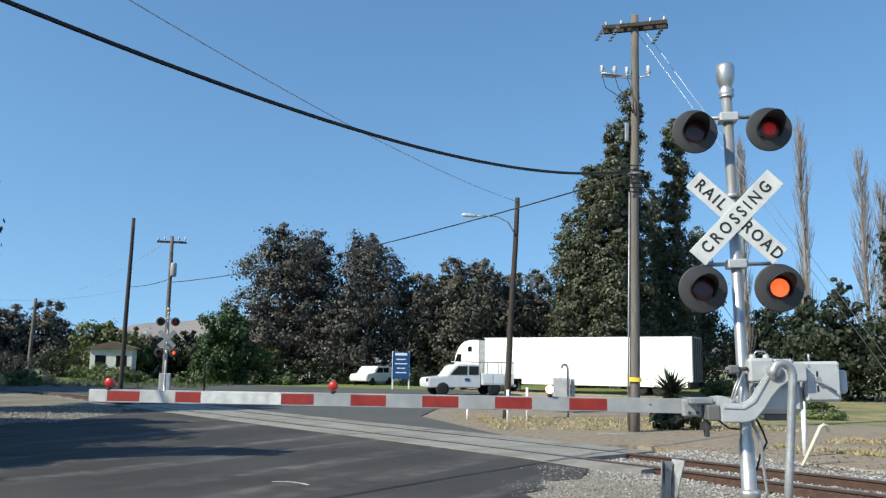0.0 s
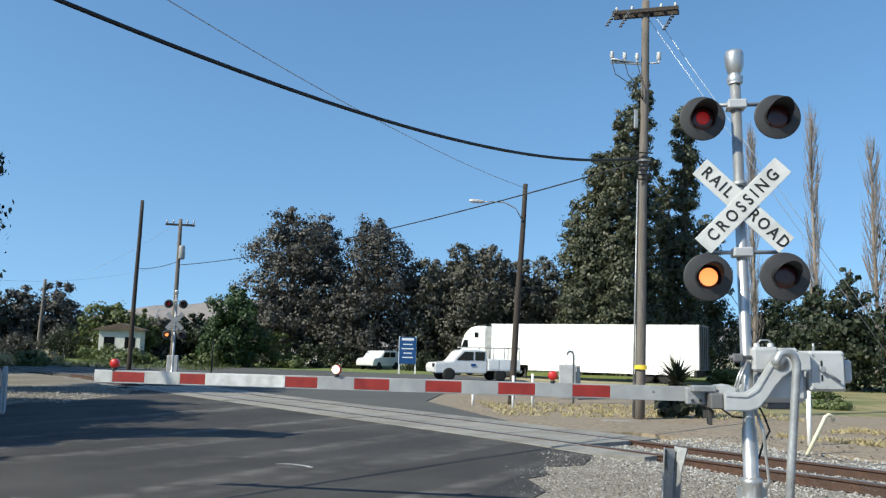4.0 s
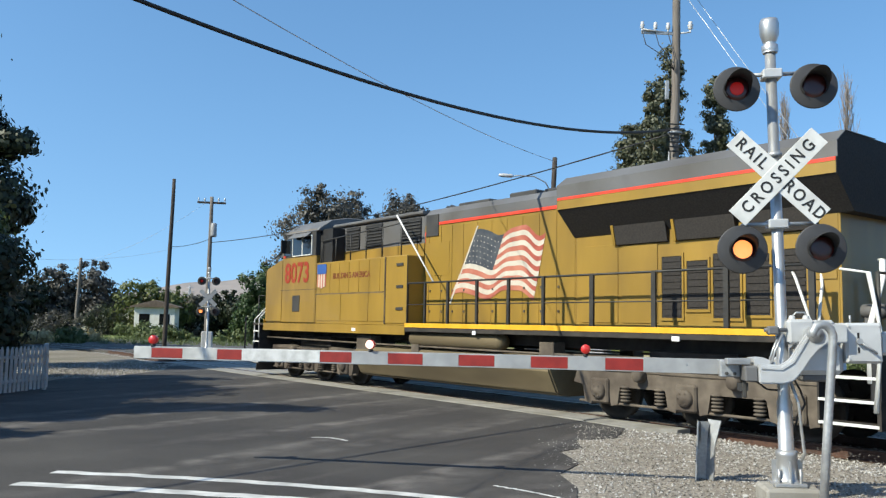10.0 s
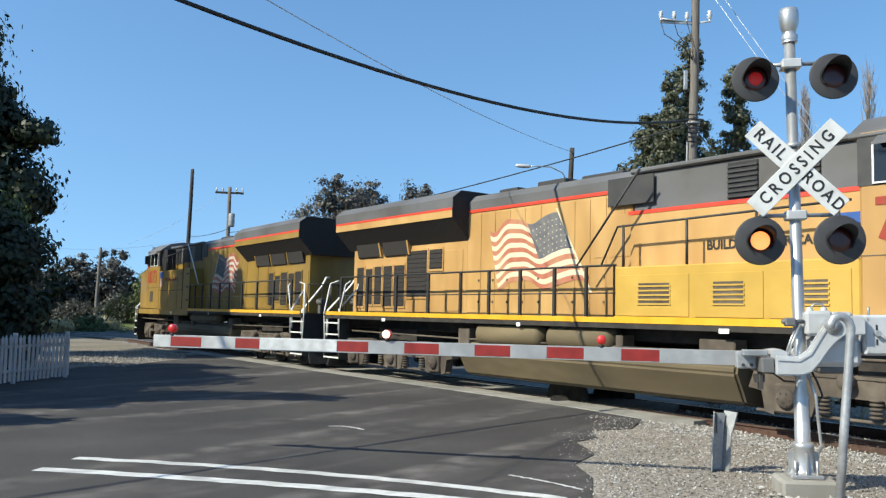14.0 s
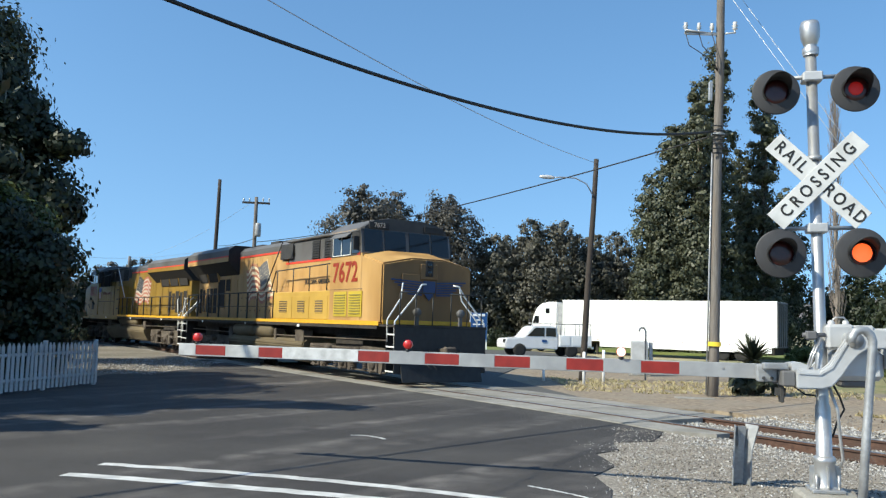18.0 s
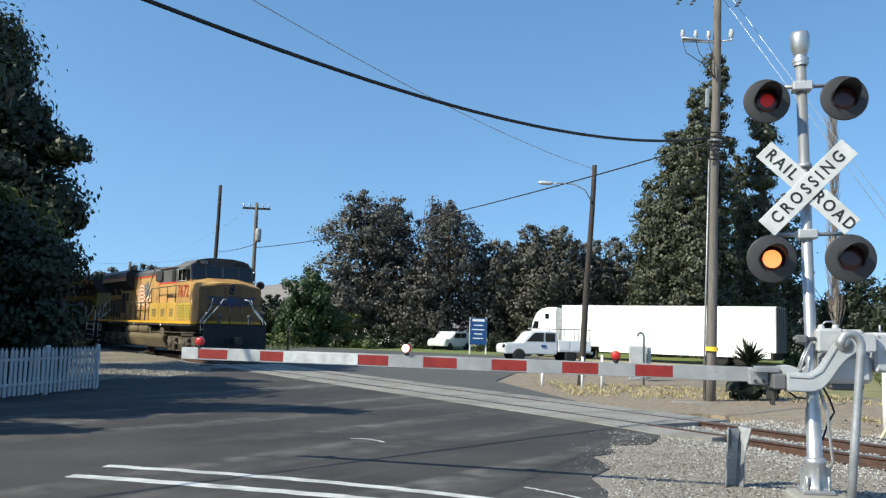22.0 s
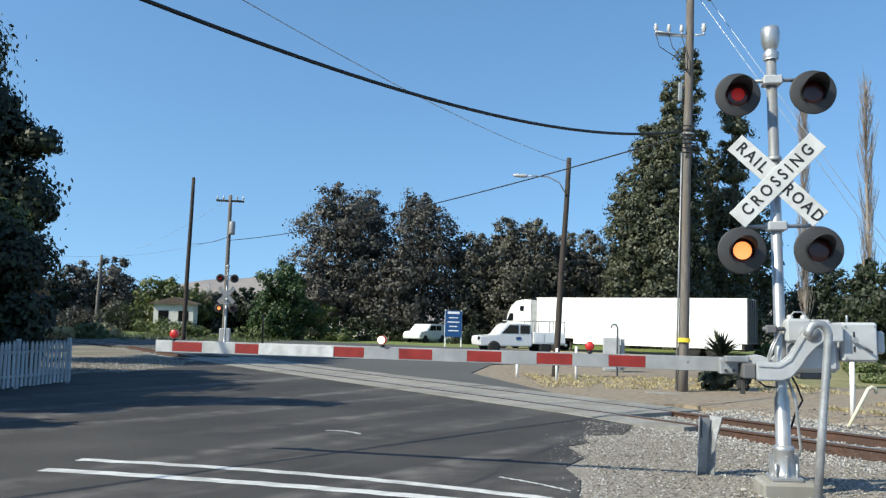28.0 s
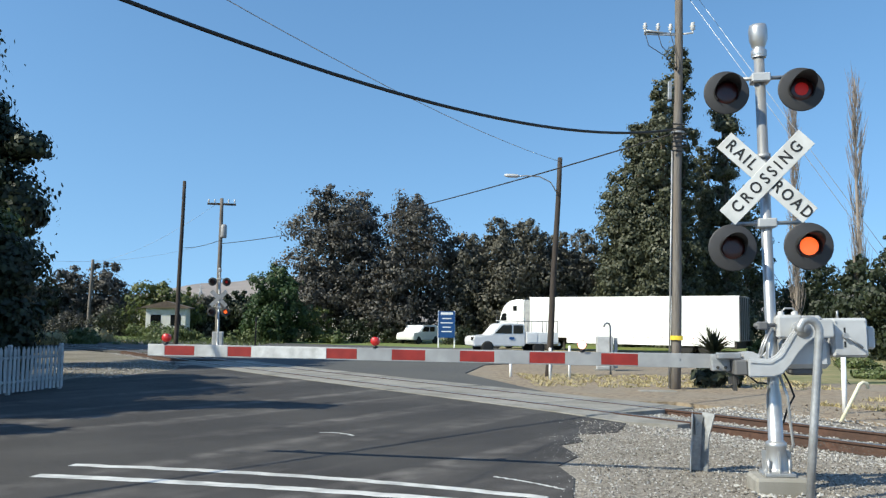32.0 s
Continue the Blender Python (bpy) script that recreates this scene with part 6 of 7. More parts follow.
def truck(m):
    """White tractor with sleeper and long white box trailer; nose towards -x, near side -y."""
    t = thing("semi_truck", m, "white articulated lorry with a long plain box trailer, parked", "truck")
    bm = box(bmesh.new(), 0, 16.1, -1.3, 1.3, 1.0, 4.12, bevel=0.03)
    part("trailer_box", bm, M_WHITE, t, "long white trailer box")
    part("top_rail", bx(-0.02, 16.13, -1.312, -1.3, 4.04, 4.13), M_WHITE, t)
    rd = part("rear_door", bx(16.1, 16.16, -1.28, 1.28, 1.0, 4.1), M_LOCOGREY, t, "dark grey trailer rear doors")
    for k in range(5):
        part("lock_rod", bx(16.16, 16.2, -1.1 + k * 0.52, -1.05 + k * 0.52, 1.1, 4.0), M_LOCODARK, rd)
    part("rear_bogie_cover", bx(15.5, 15.9, -1.25, 1.25, 0.5, 1.1), M_UNDER, t)
    part("side_skirt", bx(3.2, 15.75, -1.306, -1.27, 0.62, 1.14), M_WHITE, t, "white side skirt")
    part("chassis", bx(0.5, 15.5, -0.5, 0.5, 0.8, 1.1), M_UNDER, t)
    for k in range(14):
        part("side_marker", bx(0.8 + k * 1.1, 0.9 + k * 1.1, -1.312, -1.306, 1.12, 1.17), M_ARMRED, t)
    part("landing_leg", bx(2.7, 2.85, -0.9, -0.75, 0.05, 1.1), M_UNDER, t)
    # tractor: aerodynamic sleeper cab
    prof = [(-0.5, 0.8), (-0.5, 3.95), (-1.3, 3.98), (-2.0, 3.82), (-2.45, 3.4), (-2.75, 2.7), (-2.9, 2.0), (-3.5, 1.8), (-3.75, 1.5), (-3.8, 0.6), (-3.0, 0.55), (-2.8, 0.75)]
    bm = pr(prof, -1.22, 1.22)
    bmesh.ops.bevel(bm, geom=[e for e in bm.edges], offset=0.09, segments=3, affect="EDGES")
    part("cab", bm, M_WHITE, t, "white aerodynamic sleeper cab")
    part("cab_fairing", bx(-0.5, -0.05, -1.2, -1.14, 0.9, 3.9), M_GALV, t, "grey gap fairing")
    # black block stands in for the shade between tractor and trailer
    part("gap", bx(-0.48, -0.02, -1.0, 1.0, 0.9, 3.5), M_BLACK, t)
    part("side_window", pr([(-2.75, 2.2), (-2.15, 2.2), (-2.15, 2.85), (-2.5, 2.85)], -1.235, -1.215), M_GLASS, t, "dark door window")
    part("sleeper_window", bx(-1.55, -1.2, -1.235, -1.215, 3.05, 3.45, bevel=0.005), M_GLASS, t, "small dark sleeper window")
    part("windscreen", pr([(-2.92, 2.05), (-2.5, 3.35), (-2.45, 3.3), (-2.86, 2.02)], -1.05, 1.05), M_GLASS, t, "dark windscreen")
    part("mirror", bx(-2.95, -2.87, -1.5, -1.28, 2.0, 2.6), M_BLACK, t)
    part("fuel_tank", tb([(-2.3, -1.0, 0.75), (-0.9, -1.0, 0.75)], 0.3, 14), M_CHROME, t, "bright fuel tank")
    for x, y in ((-3.2, -1.05), (-3.2, 1.05), (0.0, -1.0), (0.0, 1.0), (1.3, -1.0), (1.3, 1.0), (12.4, -1.0), (12.4, 1.0), (13.7, -1.0), (13.7, 1.0)):
        wheel(t, x, y, 0.5, 0.3, M_CHROME)
    part("mud_flap", bx(14.6, 14.64, -1.25, -0.6, 0.2, 1.0), M_BLACK, t)
    return t


truck(pose(8.3, 67.0, -0.22, 0, 0, -34.5))


def pickup(m):
    """White utility pickup; nose towards -x."""
    p = thing("pickup_truck", m, "white utility pickup with tool bodies and a ladder rack", "pickup")
    prof = [(-2.55, 0.45), (-2.6, 0.8), (-2.5, 1.02), (-1.45, 1.12), (-0.95, 1.72), (-0.7, 1.8), (0.45, 1.8), (0.6, 1.7), (0.65, 1.1), (0.65, 0.45)]
    bm = pr(prof, -0.92, 0.92)
    bmesh.ops.bevel(bm, geom=[e for e in bm.edges], offset=0.05, segments=2, affect="EDGES")
    part("cab", bm, M_CARWHITE, p, "white cab and bonnet")
    part("utility_body", bx(0.7, 2.75, -0.98, 0.98, 0.6, 1.3, bevel=0.03), M_CARWHITE, p, "white tool body")
    for x in (0.8, 1.5, 2.15):
        part("locker_door", bx(x, x + 0.58, -0.995, -0.982, 0.7, 1.22, bevel=0.004), M_WHITE, p)
    part("rear_bumper", bx(2.75, 2.9, -0.9, 0.9, 0.5, 0.65), M_CHROME, p)
    for x0, x1 in ((-0.9, -0.2), (-0.1, 0.5)):
        part("side_window", pr([(x0 if x0 > -0.5 else -0.75, 1.7), (x1, 1.7), (x1, 1.2), (x0 - 0.35 if x0 < -0.5 else x0, 1.2)], -0.935, -0.915), M_GLASS, p, "dark side window")
    part("windscreen", pr([(-1.42, 1.15), (-0.98, 1.68), (-0.95, 1.66), (-1.38, 1.13)], -0.8, 0.8), M_GLASS, p, "dark windscreen")
    bm = bmesh.new()
    for x in (0.8, 1.75, 2.7):
        for y in (-0.9, 0.9):
            tube(bm, [(x, y, 1.3), (x, y, 1.95)], 0.03, 6)
        tube(bm, [(x, -0.9, 1.95), (x, 0.9, 1.95)], 0.03, 6)
    for y in (-0.9, 0.9):
        tube(bm, [(-0.6, y, 1.95), (2.75, y, 1.95)], 0.03, 6)
    part("ladder_rack", bm, M_GALV, p, "grey ladder rack")
    part("door_emblem", bx(-0.35, -0.05, -0.945, -0.935, 0.85, 1.0), M_BLUESIGN, p)
    part("headlight", bx(-2.6, -2.52, -0.85, -0.5, 0.78, 0.98), M_GLASS, p)
    for x in (-1.7, 1.5):
        for y in (-0.85, 0.85):
            wheel(p, x, y, 0.38, 0.24, M_CHROME)
    return p


pickup(Matrix(((0.97, -0.24, 0, 4.6), (0.24, 0.97, 0, 50.5), (0, 0, 1, -0.0), (0, 0, 0, 1))))


def car(m, body, label, van=False):
    c = thing("parked_car", m, label, "car", "parked cars")
    h = 1.9 if van else 1.65
    prof = [(-2.25, 0.35), (-2.3, 0.75), (-2.1, 0.95), (-1.2, 1.05), (-0.6, h - 0.05), (0.0, h), (1.5, h), (2.05, 1.1), (2.2, 0.95), (2.25, 0.35)]
    bm = pr(prof, -0.9, 0.9)
    bmesh.ops.bevel(bm, geom=[e for e in bm.edges], offset=0.06, segments=2, affect="EDGES")
    part("body", bm, body, c)
    for x0, x1 in ((-0.55, 0.25), (0.35, 1.15)):
        part("side_window", pr([(x0 - 0.3 if x0 < 0 else x0, 1.08), (x1, 1.08), (x1, h - 0.15), (x0, h - 0.15)], -0.915, -0.9), M_GLASS, c, "dark side window")
    for x in (-1.4, 1.35):
        for y in (-0.82, 0.82):
            wheel(c, x, y, 0.34, 0.22, M_CHROME)
    return c


car(pose(-1.3, 74, -0.05, 0, 0, 58), M_CARWHITE, "white sport utility car parked by the trees")
car(pose(-3.4, 90, -0.05, 0, 0, 6), M_CARDARK, "dark car parked behind the white one")
car(pose(-33.5, 99, -0.05, 0, 0, 15), M_CARDARK, "dark van parked by distant buildings", van=True)

# blue sign board with lines of unreadable lettering
sg = thing("blue_sign", pose(0.95, 62.2, -0.05, 0, 0, 6), "blue notice board on two white posts", "sign")
part("panel", bx(-0.62, 0.62, -0.04, 0.04, 0.75, 2.7, bevel=0.01), M_BLUESIGN, sg, "blue panel")
for x in (-0.6, 0.6):
    part("sign_post", bx(x - 0.05, x + 0.05, 0.04, 0.12, -0.1, 2.75), M_WHITE, sg)
for k, w in enumerate((0.9, 0.7, 0.9, 0.6, 0.8)):
    part("text_bar", bx(-w / 2, w / 2, -0.05, -0.042, 2.45 - k * 0.32, 2.53 - k * 0.32 + (0.1 if k == 0 else 0)), M_WHITE, sg)

# ---- picket fence ----
F0, F1 = Vector((-9.2, 21.0, 0)), Vector((-10.35, 13.0, 0))
fence = thing("picket_fence", None, "white painted picket fence at the roadside", "fence")
fd = (F1 - F0).normalized()
fang = math.degrees(math.atan2(fd.y, fd.x))
pick = bm_mesh("picket", pr([(-0.045, 0.05), (0.045, 0.05), (0.045, 1.0), (0.0, 1.08), (-0.045, 1.0)], -0.011, 0.011), M_FENCE)
for i in range(52):
    pt = F0 + fd * (0.06 + i * 0.155)
    o = part("picket", pick, None, fence)
    o.matrix_world = pose(pt.x, pt.y, random.uniform(-0.015, 0.015), random.uniform(-1, 1), random.uniform(-1.2, 1.2), fang)
for z in (0.28, 0.82):
    a, b = F0 + Vector((-0.03, 0, 0)), F1 + Vector((-0.03, 0, 0))
    part("fence_rail", tube(bmesh.new(), [(a.x, a.y, z), (b.x, b.y, z)], 0.04, 4), M_FENCE, fence)
for i in range(5):
    pt = F0 + fd * (0.05 + i * 1.98)
    part("fence_post", bx(pt.x - 0.09, pt.x - 0.01, pt.y - 0.05, pt.y + 0.05, -0.2, 1.12, bevel=0.01), M_FENCE, fence)


# ---- trees ----
rng = np.random.default_rng(7)


def leaf_cloud(centers, radii, count, size, flat=0.7, shell=0.55, droop=0.0, clump=44):
    """Leaves in tufts over the lobes: light tufts with dark gaps between; returns vertices and faces."""
    centers, radii = np.array(centers), np.array(radii)
    vol = radii[:, 0] * radii[:, 1] * radii[:, 2]
    nsub = max(4 * len(centers), count // clump)
    lobe = rng.choice(len(centers), nsub, p=vol ** 0.58 / (vol ** 0.58).sum())
    d0 = rng.normal(size=(nsub, 3))
    d0 /= np.linalg.norm(d0, axis=1)[:, None]
    rad = (shell + (1 - shell) * rng.random(nsub) ** 0.6) * (1 + 0.1 * np.clip(rng.normal(size=nsub), -2, 1.8))
    tuft = centers[lobe] + d0 * radii[lobe] * rad[:, None]
    spread = np.clip(radii[lobe].mean(1) * 0.19, 0.06, 0.4) * (0.6 + 0.8 * rng.random(nsub))
    own = rng.integers(0, nsub, count)
    d = rng.normal(size=(count, 3))
    d[:, 2] *= 0.75
    c = tuft[own] + d * spread[own][:, None]
    nrm = d / (np.linalg.norm(d, axis=1)[:, None] + 1e-9) + 0.45 * d0[own] + 0.25 * rng.normal(size=(count, 3))
    sz = size * (0.6 + 0.8 * rng.random(count))
    a = rng.normal(size=(count, 3))
    a[:, 2] -= droop
    b = np.cross(a, nrm)
    b /= np.linalg.norm(b, axis=1)[:, None] + 1e-9
    a = np.cross(nrm, b)
    a /= np.linalg.norm(a, axis=1)[:, None] + 1e-9
    a, b = a * sz[:, None], b * (sz * flat)[:, None]
    v = np.stack([c - a, c + b - a * 0.1, c + a, c - b - a * 0.1], 1).reshape(-1, 3)
    return v, np.arange(count)[:, None] * 4 + np.array([0, 1, 2, 3])


def cloud_part(name, parent, material, label, *a, **k):
    v, f_ = leaf_cloud(*a, **k)
    me = bpy.data.meshes.new(name)
    me.from_pydata(v.tolist(), [], f_.tolist())
    me.materials.append(material)
    return part(name, me, None, parent, label)


def tree(x, y, h, r, material, label, lobes=9, leaves=5000, size=0.32, base=0.18, bark=M_BARK, top=0.9, trunk=0.25, group="", shape="round", seed=0, droop=0.2):
    """Tapered trunk, limbs to every lobe, crown of many sprays."""
    rnd = random.Random(seed * 77 + int(x * 13 + y * 7))
    t = thing("tree", pose(x, y, -0.2), label, "tree", group)
    cs, rs = [], []
    for i in range(lobes):
        f_ = (i + 0.5) / lobes
        z = h * (base + (top - base) * f_)
        if shape == "round":
            prof = math.sin(math.pi * (0.18 + 0.78 * f_)) ** 0.8
        elif shape == "column":
            prof = 1.0 - 0.52 * f_
        else:
            prof = 1.0 - 0.95 * f_
        ang = i * 2.4 + rnd.uniform(-0.5, 0.5)
        off = r * prof * rnd.uniform(0.15, 0.62)
        lr = r * prof * rnd.uniform(0.42, 0.62) + 0.1 * r
        cs.append((off * math.cos(ang), off * math.sin(ang), z))
        rs.append((lr, lr, lr * rnd.uniform(0.75, 1.25) * (1.5 if shape == "column" else 1.0)))
    pts = [(rnd.uniform(-0.06, 0.06) * k * r / 5, rnd.uniform(-0.06, 0.06) * k * r / 5, h * 0.86 * k / 7) for k in range(8)]
    part("trunk", tube(bmesh.new(), pts, trunk, 9, r1=trunk * 0.18), bark, t, "tapered trunk")
    for c in cs:
        k = min(7, max(1, int(7 * (c[2] / h) * 0.8)))
        p = Vector(pts[k])
        mid = p.lerp(Vector(c), 0.5) + Vector((0, 0, 0.06 * h))
        part("limb", tube(bmesh.new(), [p, mid, c], trunk * 0.38, 6, r1=trunk * 0.1), bark, t)
    cloud_part("crown", t, material, "dense uneven leaves", cs, rs, leaves, size, droop=droop)
    return t


def bare_tree(x, y, h, r, label, seed=1):
    """Leafless upright poplar: trunk and many steep twigs."""
    rnd = random.Random(seed)
    t = thing("tree", pose(x, y, -0.2), label, "tree", "leafless poplars")
    part("trunk", tb([(0.05 * math.sin(k), 0.05 * math.cos(k), h * k / 8) for k in range(9)], 0.22, 8, r1=0.03), M_TWIG, t, "slim grey trunk")
    bm = bmesh.new()
    for i in range(150):
        z = h * (0.1 + 0.86 * rnd.random())
        a = rnd.uniform(0, 6.28)
        rr = r * (1.0 - 0.6 * (z / h)) * rnd.uniform(0.35, 1.0)
        ln = rnd.uniform(0.1, 0.2) * h * (1.1 - 0.6 * z / h)
        p = Vector((0, 0, z))
        q = p + Vector((rr * 0.6 * math.cos(a), rr * 0.6 * math.sin(a), ln * 0.4))
        e = p + Vector((rr * math.cos(a), rr * math.sin(a), ln))
        tube(bm, [p, q, e], 0.04, 3, r1=0.012, caps=False)
        for j in range(3):
            e2 = q.lerp(e, rnd.random()) + Vector((rnd.uniform(-0.3, 0.3), rnd.uniform(-0.3, 0.3), rnd.uniform(0.4, 1.2)))
            tube(bm, [q.lerp(e, 0.3 * j), e2], 0.018, 3, r1=0.008, caps=False)
    part("bare_crown", bm, M_TWIG, t, "steep bare twigs")
    return t


def at_px(px, d):
    return (px - 784) / 1474 * d


for px, d, h, r, lob, lv, lab in ((600, 78, 16.2, 4.6, 14, 9000, "tall grey-green gum tree with ragged crown"), (655, 82, 16.4, 4.0, 11, 7000, "gum tree behind its neighbour"), (750, 79, 15.2, 4.6, 13, 9000, "broad grey-green gum tree"), (700, 76, 8.0, 3.5, 8, 4000, "low dark gum tree between taller ones"), (575, 77, 8.5, 3.2, 8, 3500, "low gum tree at the row's end")):
    tree(at_px(px, d), d, h, r, M_GUM, lab, lob, lv * 2, 0.135, group="gum trees", trunk=0.32, base=0.16)
for px, d, h, r, lab in ((835, 80, 11.6, 3.6, "rounded grey-green street tree"), (893, 79, 12.6, 3.8, "rounded grey-green tree in a row"), (950, 80, 12.8, 3.9, "dense grey-green tree behind the lorry"), (1003, 82, 12.0, 3.6, "dense grey-green tree in the row"), (1050, 84, 12.8, 3.4, "grey-green tree beside the tall ones"), (1100, 83, 9.5, 3.4, "lower tree in the street row"), (865, 84, 10.0, 3.6, "lower grey-green tree filling the row"), (922, 85, 10.4, 3.6, "lower grey-green tree filling the row"), (977, 85, 10.6, 3.6, "lower grey-green tree filling the row"), (1028, 86, 10.4, 3.6, "lower grey-green tree filling the row")):
    tree(at_px(px, d), d, h, r, M_GUM2, lab, 12, 15000, 0.135, base=0.1, group="row of street trees", trunk=0.25)
for px, d, h, r, lv, lab in ((1112, 72, 14.5, 2.7, 6500, "olive-green columnar tree at the group's edge"), (1148, 71, 19.0, 2.6, 8000, "tall olive-green columnar tree"), (1190, 70, 23.0, 2.4, 8000, "very tall olive-green columnar tree"), (1222, 72, 26.6, 2.2, 8000, "tallest olive-green columnar tree of the group"), (1268, 76, 18.0, 2.3, 6000, "tall dark columnar tree behind the signal"), (1305, 75, 25.0, 2.3, 7500, "very tall dark columnar tree behind the signal"), (1340, 80, 15, 3.2, 4500, "lower dark tree beside the tall ones")):
    tree(at_px(px, d), d, h, r, M_POPLAR, lab, 20, lv * 3, 0.14, base=0.06, top=0.99, shape="column", group="tall trees", trunk=0.4, droop=0.5)
for px, d, h, r in ((1428, 66, 20, 1.0), (1542, 62, 21, 1.3), (1655, 60, 18, 1.6), (1692, 58, 15, 1.5)):
    bare_tree(at_px(px, d), d, h, r, "tall slim leafless grey poplar tree", px)
for px, d, h, r, lab in ((1470, 78, 9, 3.4, "dark evergreen beyond the lawn"), (1535, 52, 7.6, 2.7, "dark pine beside the lawn"), (1600, 48, 8.5, 3.0, "dark pine with drooping boughs"), (1425, 84, 6.5, 3.4, "low dark tree in the distance"), (1760, 40, 16.5, 3.2, "dark tall pine at the clearing's edge")):
    tree(at_px(px, d), d, h, r, M_DARKLEAF, lab, 10, 9000, 0.13, base=0.12, shape="cone" if px in (1535, 1600, 1760) else "round", group="dark evergreens")
tree(at_px(507, 70), 70, 7.1, 2.6, M_GREEN, "fresh green rounded tree by the street", 10, 12000, 0.12, base=0.08, group="street trees")
tree(at_px(480, 72), 72, 5.2, 1.8, M_GREEN, "smaller fresh green tree by the street", 7, 6000, 0.12, base=0.08, group="street trees")
for px, d, h, r, m_, lab in ((140, 96, 8.6, 3.4, M_GUM, "distant dull green tree at the field's edge"), (205, 98, 9.0, 3.4, M_GUM, "distant grey-green tree behind a pole"), (235, 100, 5.5, 3.0, M_GUM2, "low distant tree behind the tracks"), (290, 90, 6.0, 3.6, M_BRIGHTLEAF, "distant light green spreading tree"), (340, 92, 5.4, 3.0, M_BRIGHTLEAF, "distant light green tree by pale buildings"), (385, 95, 4.6, 2.6, M_GUM2, "low tree near the far signal"), (440, 96, 5.6, 2.6, M_DARKLEAF, "dark distant tree behind the far signal"), (20, 90, 10, 4.5, M_GUM, "distant tree at the field's edge"), (95, 94, 6.5, 3.6, M_DARKLEAF, "distant dark tree in the field"), (-60, 95, 10, 4.5, M_GUM, "distant tree beyond the fence")):
    tree(at_px(px, d), d, h, r, m_, lab, 9, 7000, 0.16, base=0.1, group="distant trees")
# big trees by the fence, and unseen ones placed to shade road and train
tree(-13.4, 20.6, 4.6, 2.3, M_DARKLEAF, "dark shrubby tree behind the fence", 9, 12000, 0.1, base=0.05, trunk=0.14, group="roadside trees")
# row past the left edge, placed for the shade on the far train
for x, y, h in ((-27.2, 46.2, 14.5), (-29.6, 50.0, 14.0), (-32.4, 53.4, 14.5), (-35.6, 56.4, 13.5), (-39.4, 59.0, 13.5), (-43.0, 61.6, 13.0)):
    tree(x, y, h, 3.0, M_DARKLEAF, "dark tree in the row placed to shade the far tracks", 12, 26000, 0.2, base=0.16, trunk=0.25, group="trees along the tracks")
# added out of view: crowns that block low skylight and deepen the shade
for x, y, h in ((-27.5, 20.5, 12.0), (-31.0, 27.0, 13.0), (-26.0, 12.0, 11.5), (-36.5, 35.0, 13.5)):
    tree(x, y, h, 4.2, M_DARKLEAF, "unseen dark tree added to block low skylight", 12, 16000, 0.24, base=0.1, trunk=0.28, group="grove beyond the fence")
tree(-15.4, 15.0, 9.0, 3.3, M_DARKLEAF, "roadside tree shading the fence and asphalt", 12, 9000, 0.16, base=0.2, trunk=0.25, group="roadside trees")


def layered_tree(x, y, lobes, label, leaves=16000, size=0.14, shell=0.15, material=M_DARKLEAF):
    """A spreading tree whose few flat boughs throw streaks of shade over the road."""
    t = thing("tree", pose(x, y, -0.2), label, "tree", "roadside trees")
    top = max(l[2] for l in lobes)
    part("trunk", tb([(0, 0, 0), (0.1, 0.05, top * 0.5), (0.0, 0.1, top)], 0.22, 9, r1=0.06), M_BARK, t, "tapered trunk")
    for lx, ly, lz, rx, ry, rz in lobes:
        part("limb", tb([(0, 0, lz * 0.6), ((lx - x) * 0.5, (ly - y) * 0.5, lz * 0.9), (lx - x, ly - y, lz)], 0.08, 6, r1=0.03), M_BARK, t)
    cloud_part("crown", t, material, "uneven boughs of small leaves", [(lx - x, ly - y, lz) for lx, ly, lz, *_ in lobes], [l[3:] for l in lobes], leaves, size, shell=shell)


layered_tree(-18.0, 29.0, [(-19.94, 29.71, 11.97, 1.93, 1.93, 1.53), (-20.75, 31.53, 9.74, 1.83, 2.03, 1.42), (-19.22, 31.74, 12.79, 1.53, 1.73, 1.22), (-16.37, 28.48, 9.02, 1.27, 1.32, 0.97), (-15.35, 28.48, 8.11, 1.02, 1.12, 0.81), (-14.19, 28.48, 7.85, 0.79, 0.91, 0.51), (-15.84, 28.48, 6.02, 1.82, 1.82, 1.48), (-14.42, 28.48, 5.45, 0.85, 1.03, 0.79), (-18.01, 29.05, 10.34, 2.03, 2.03, 1.42), (-18.23, 29.05, 6.82, 2.73, 2.5, 2.5)], "large dark broadleaf tree beside the picket fence", 70000, 0.1, 0.3)
# out of view: small lobes set along the sun's rays to streak the train
layered_tree(-21.0, 28.6, [(-17.9, 26.4, 11.6, 0.45, 0.45, 1.7), (-19.0, 27.6, 12.4, 0.4, 0.4, 1.4), (-22.4, 33.0, 12.0, 0.45, 0.45, 1.5), (-21.2, 30.9, 13.0, 0.8, 0.8, 1.3)], "unseen tall tree with slim lobes placed to dapple the train", 12000, 0.11, 0.2)
layered_tree(-12.6, 21.8, [(-11.15, 21.4, 3.15, 0.95, 0.95, 0.85), (-11.1, 21.5, 1.65, 1.0, 1.0, 1.0), (-13.3, 21.9, 2.6, 1.9, 1.4, 1.9), (-12.0, 21.6, 0.9, 1.6, 1.0, 0.9), (-13.0, 21.9, 4.3, 1.4, 1.2, 0.8)], "dense dark tree growing over the end of the fence", 30000, 0.075, 0.35)
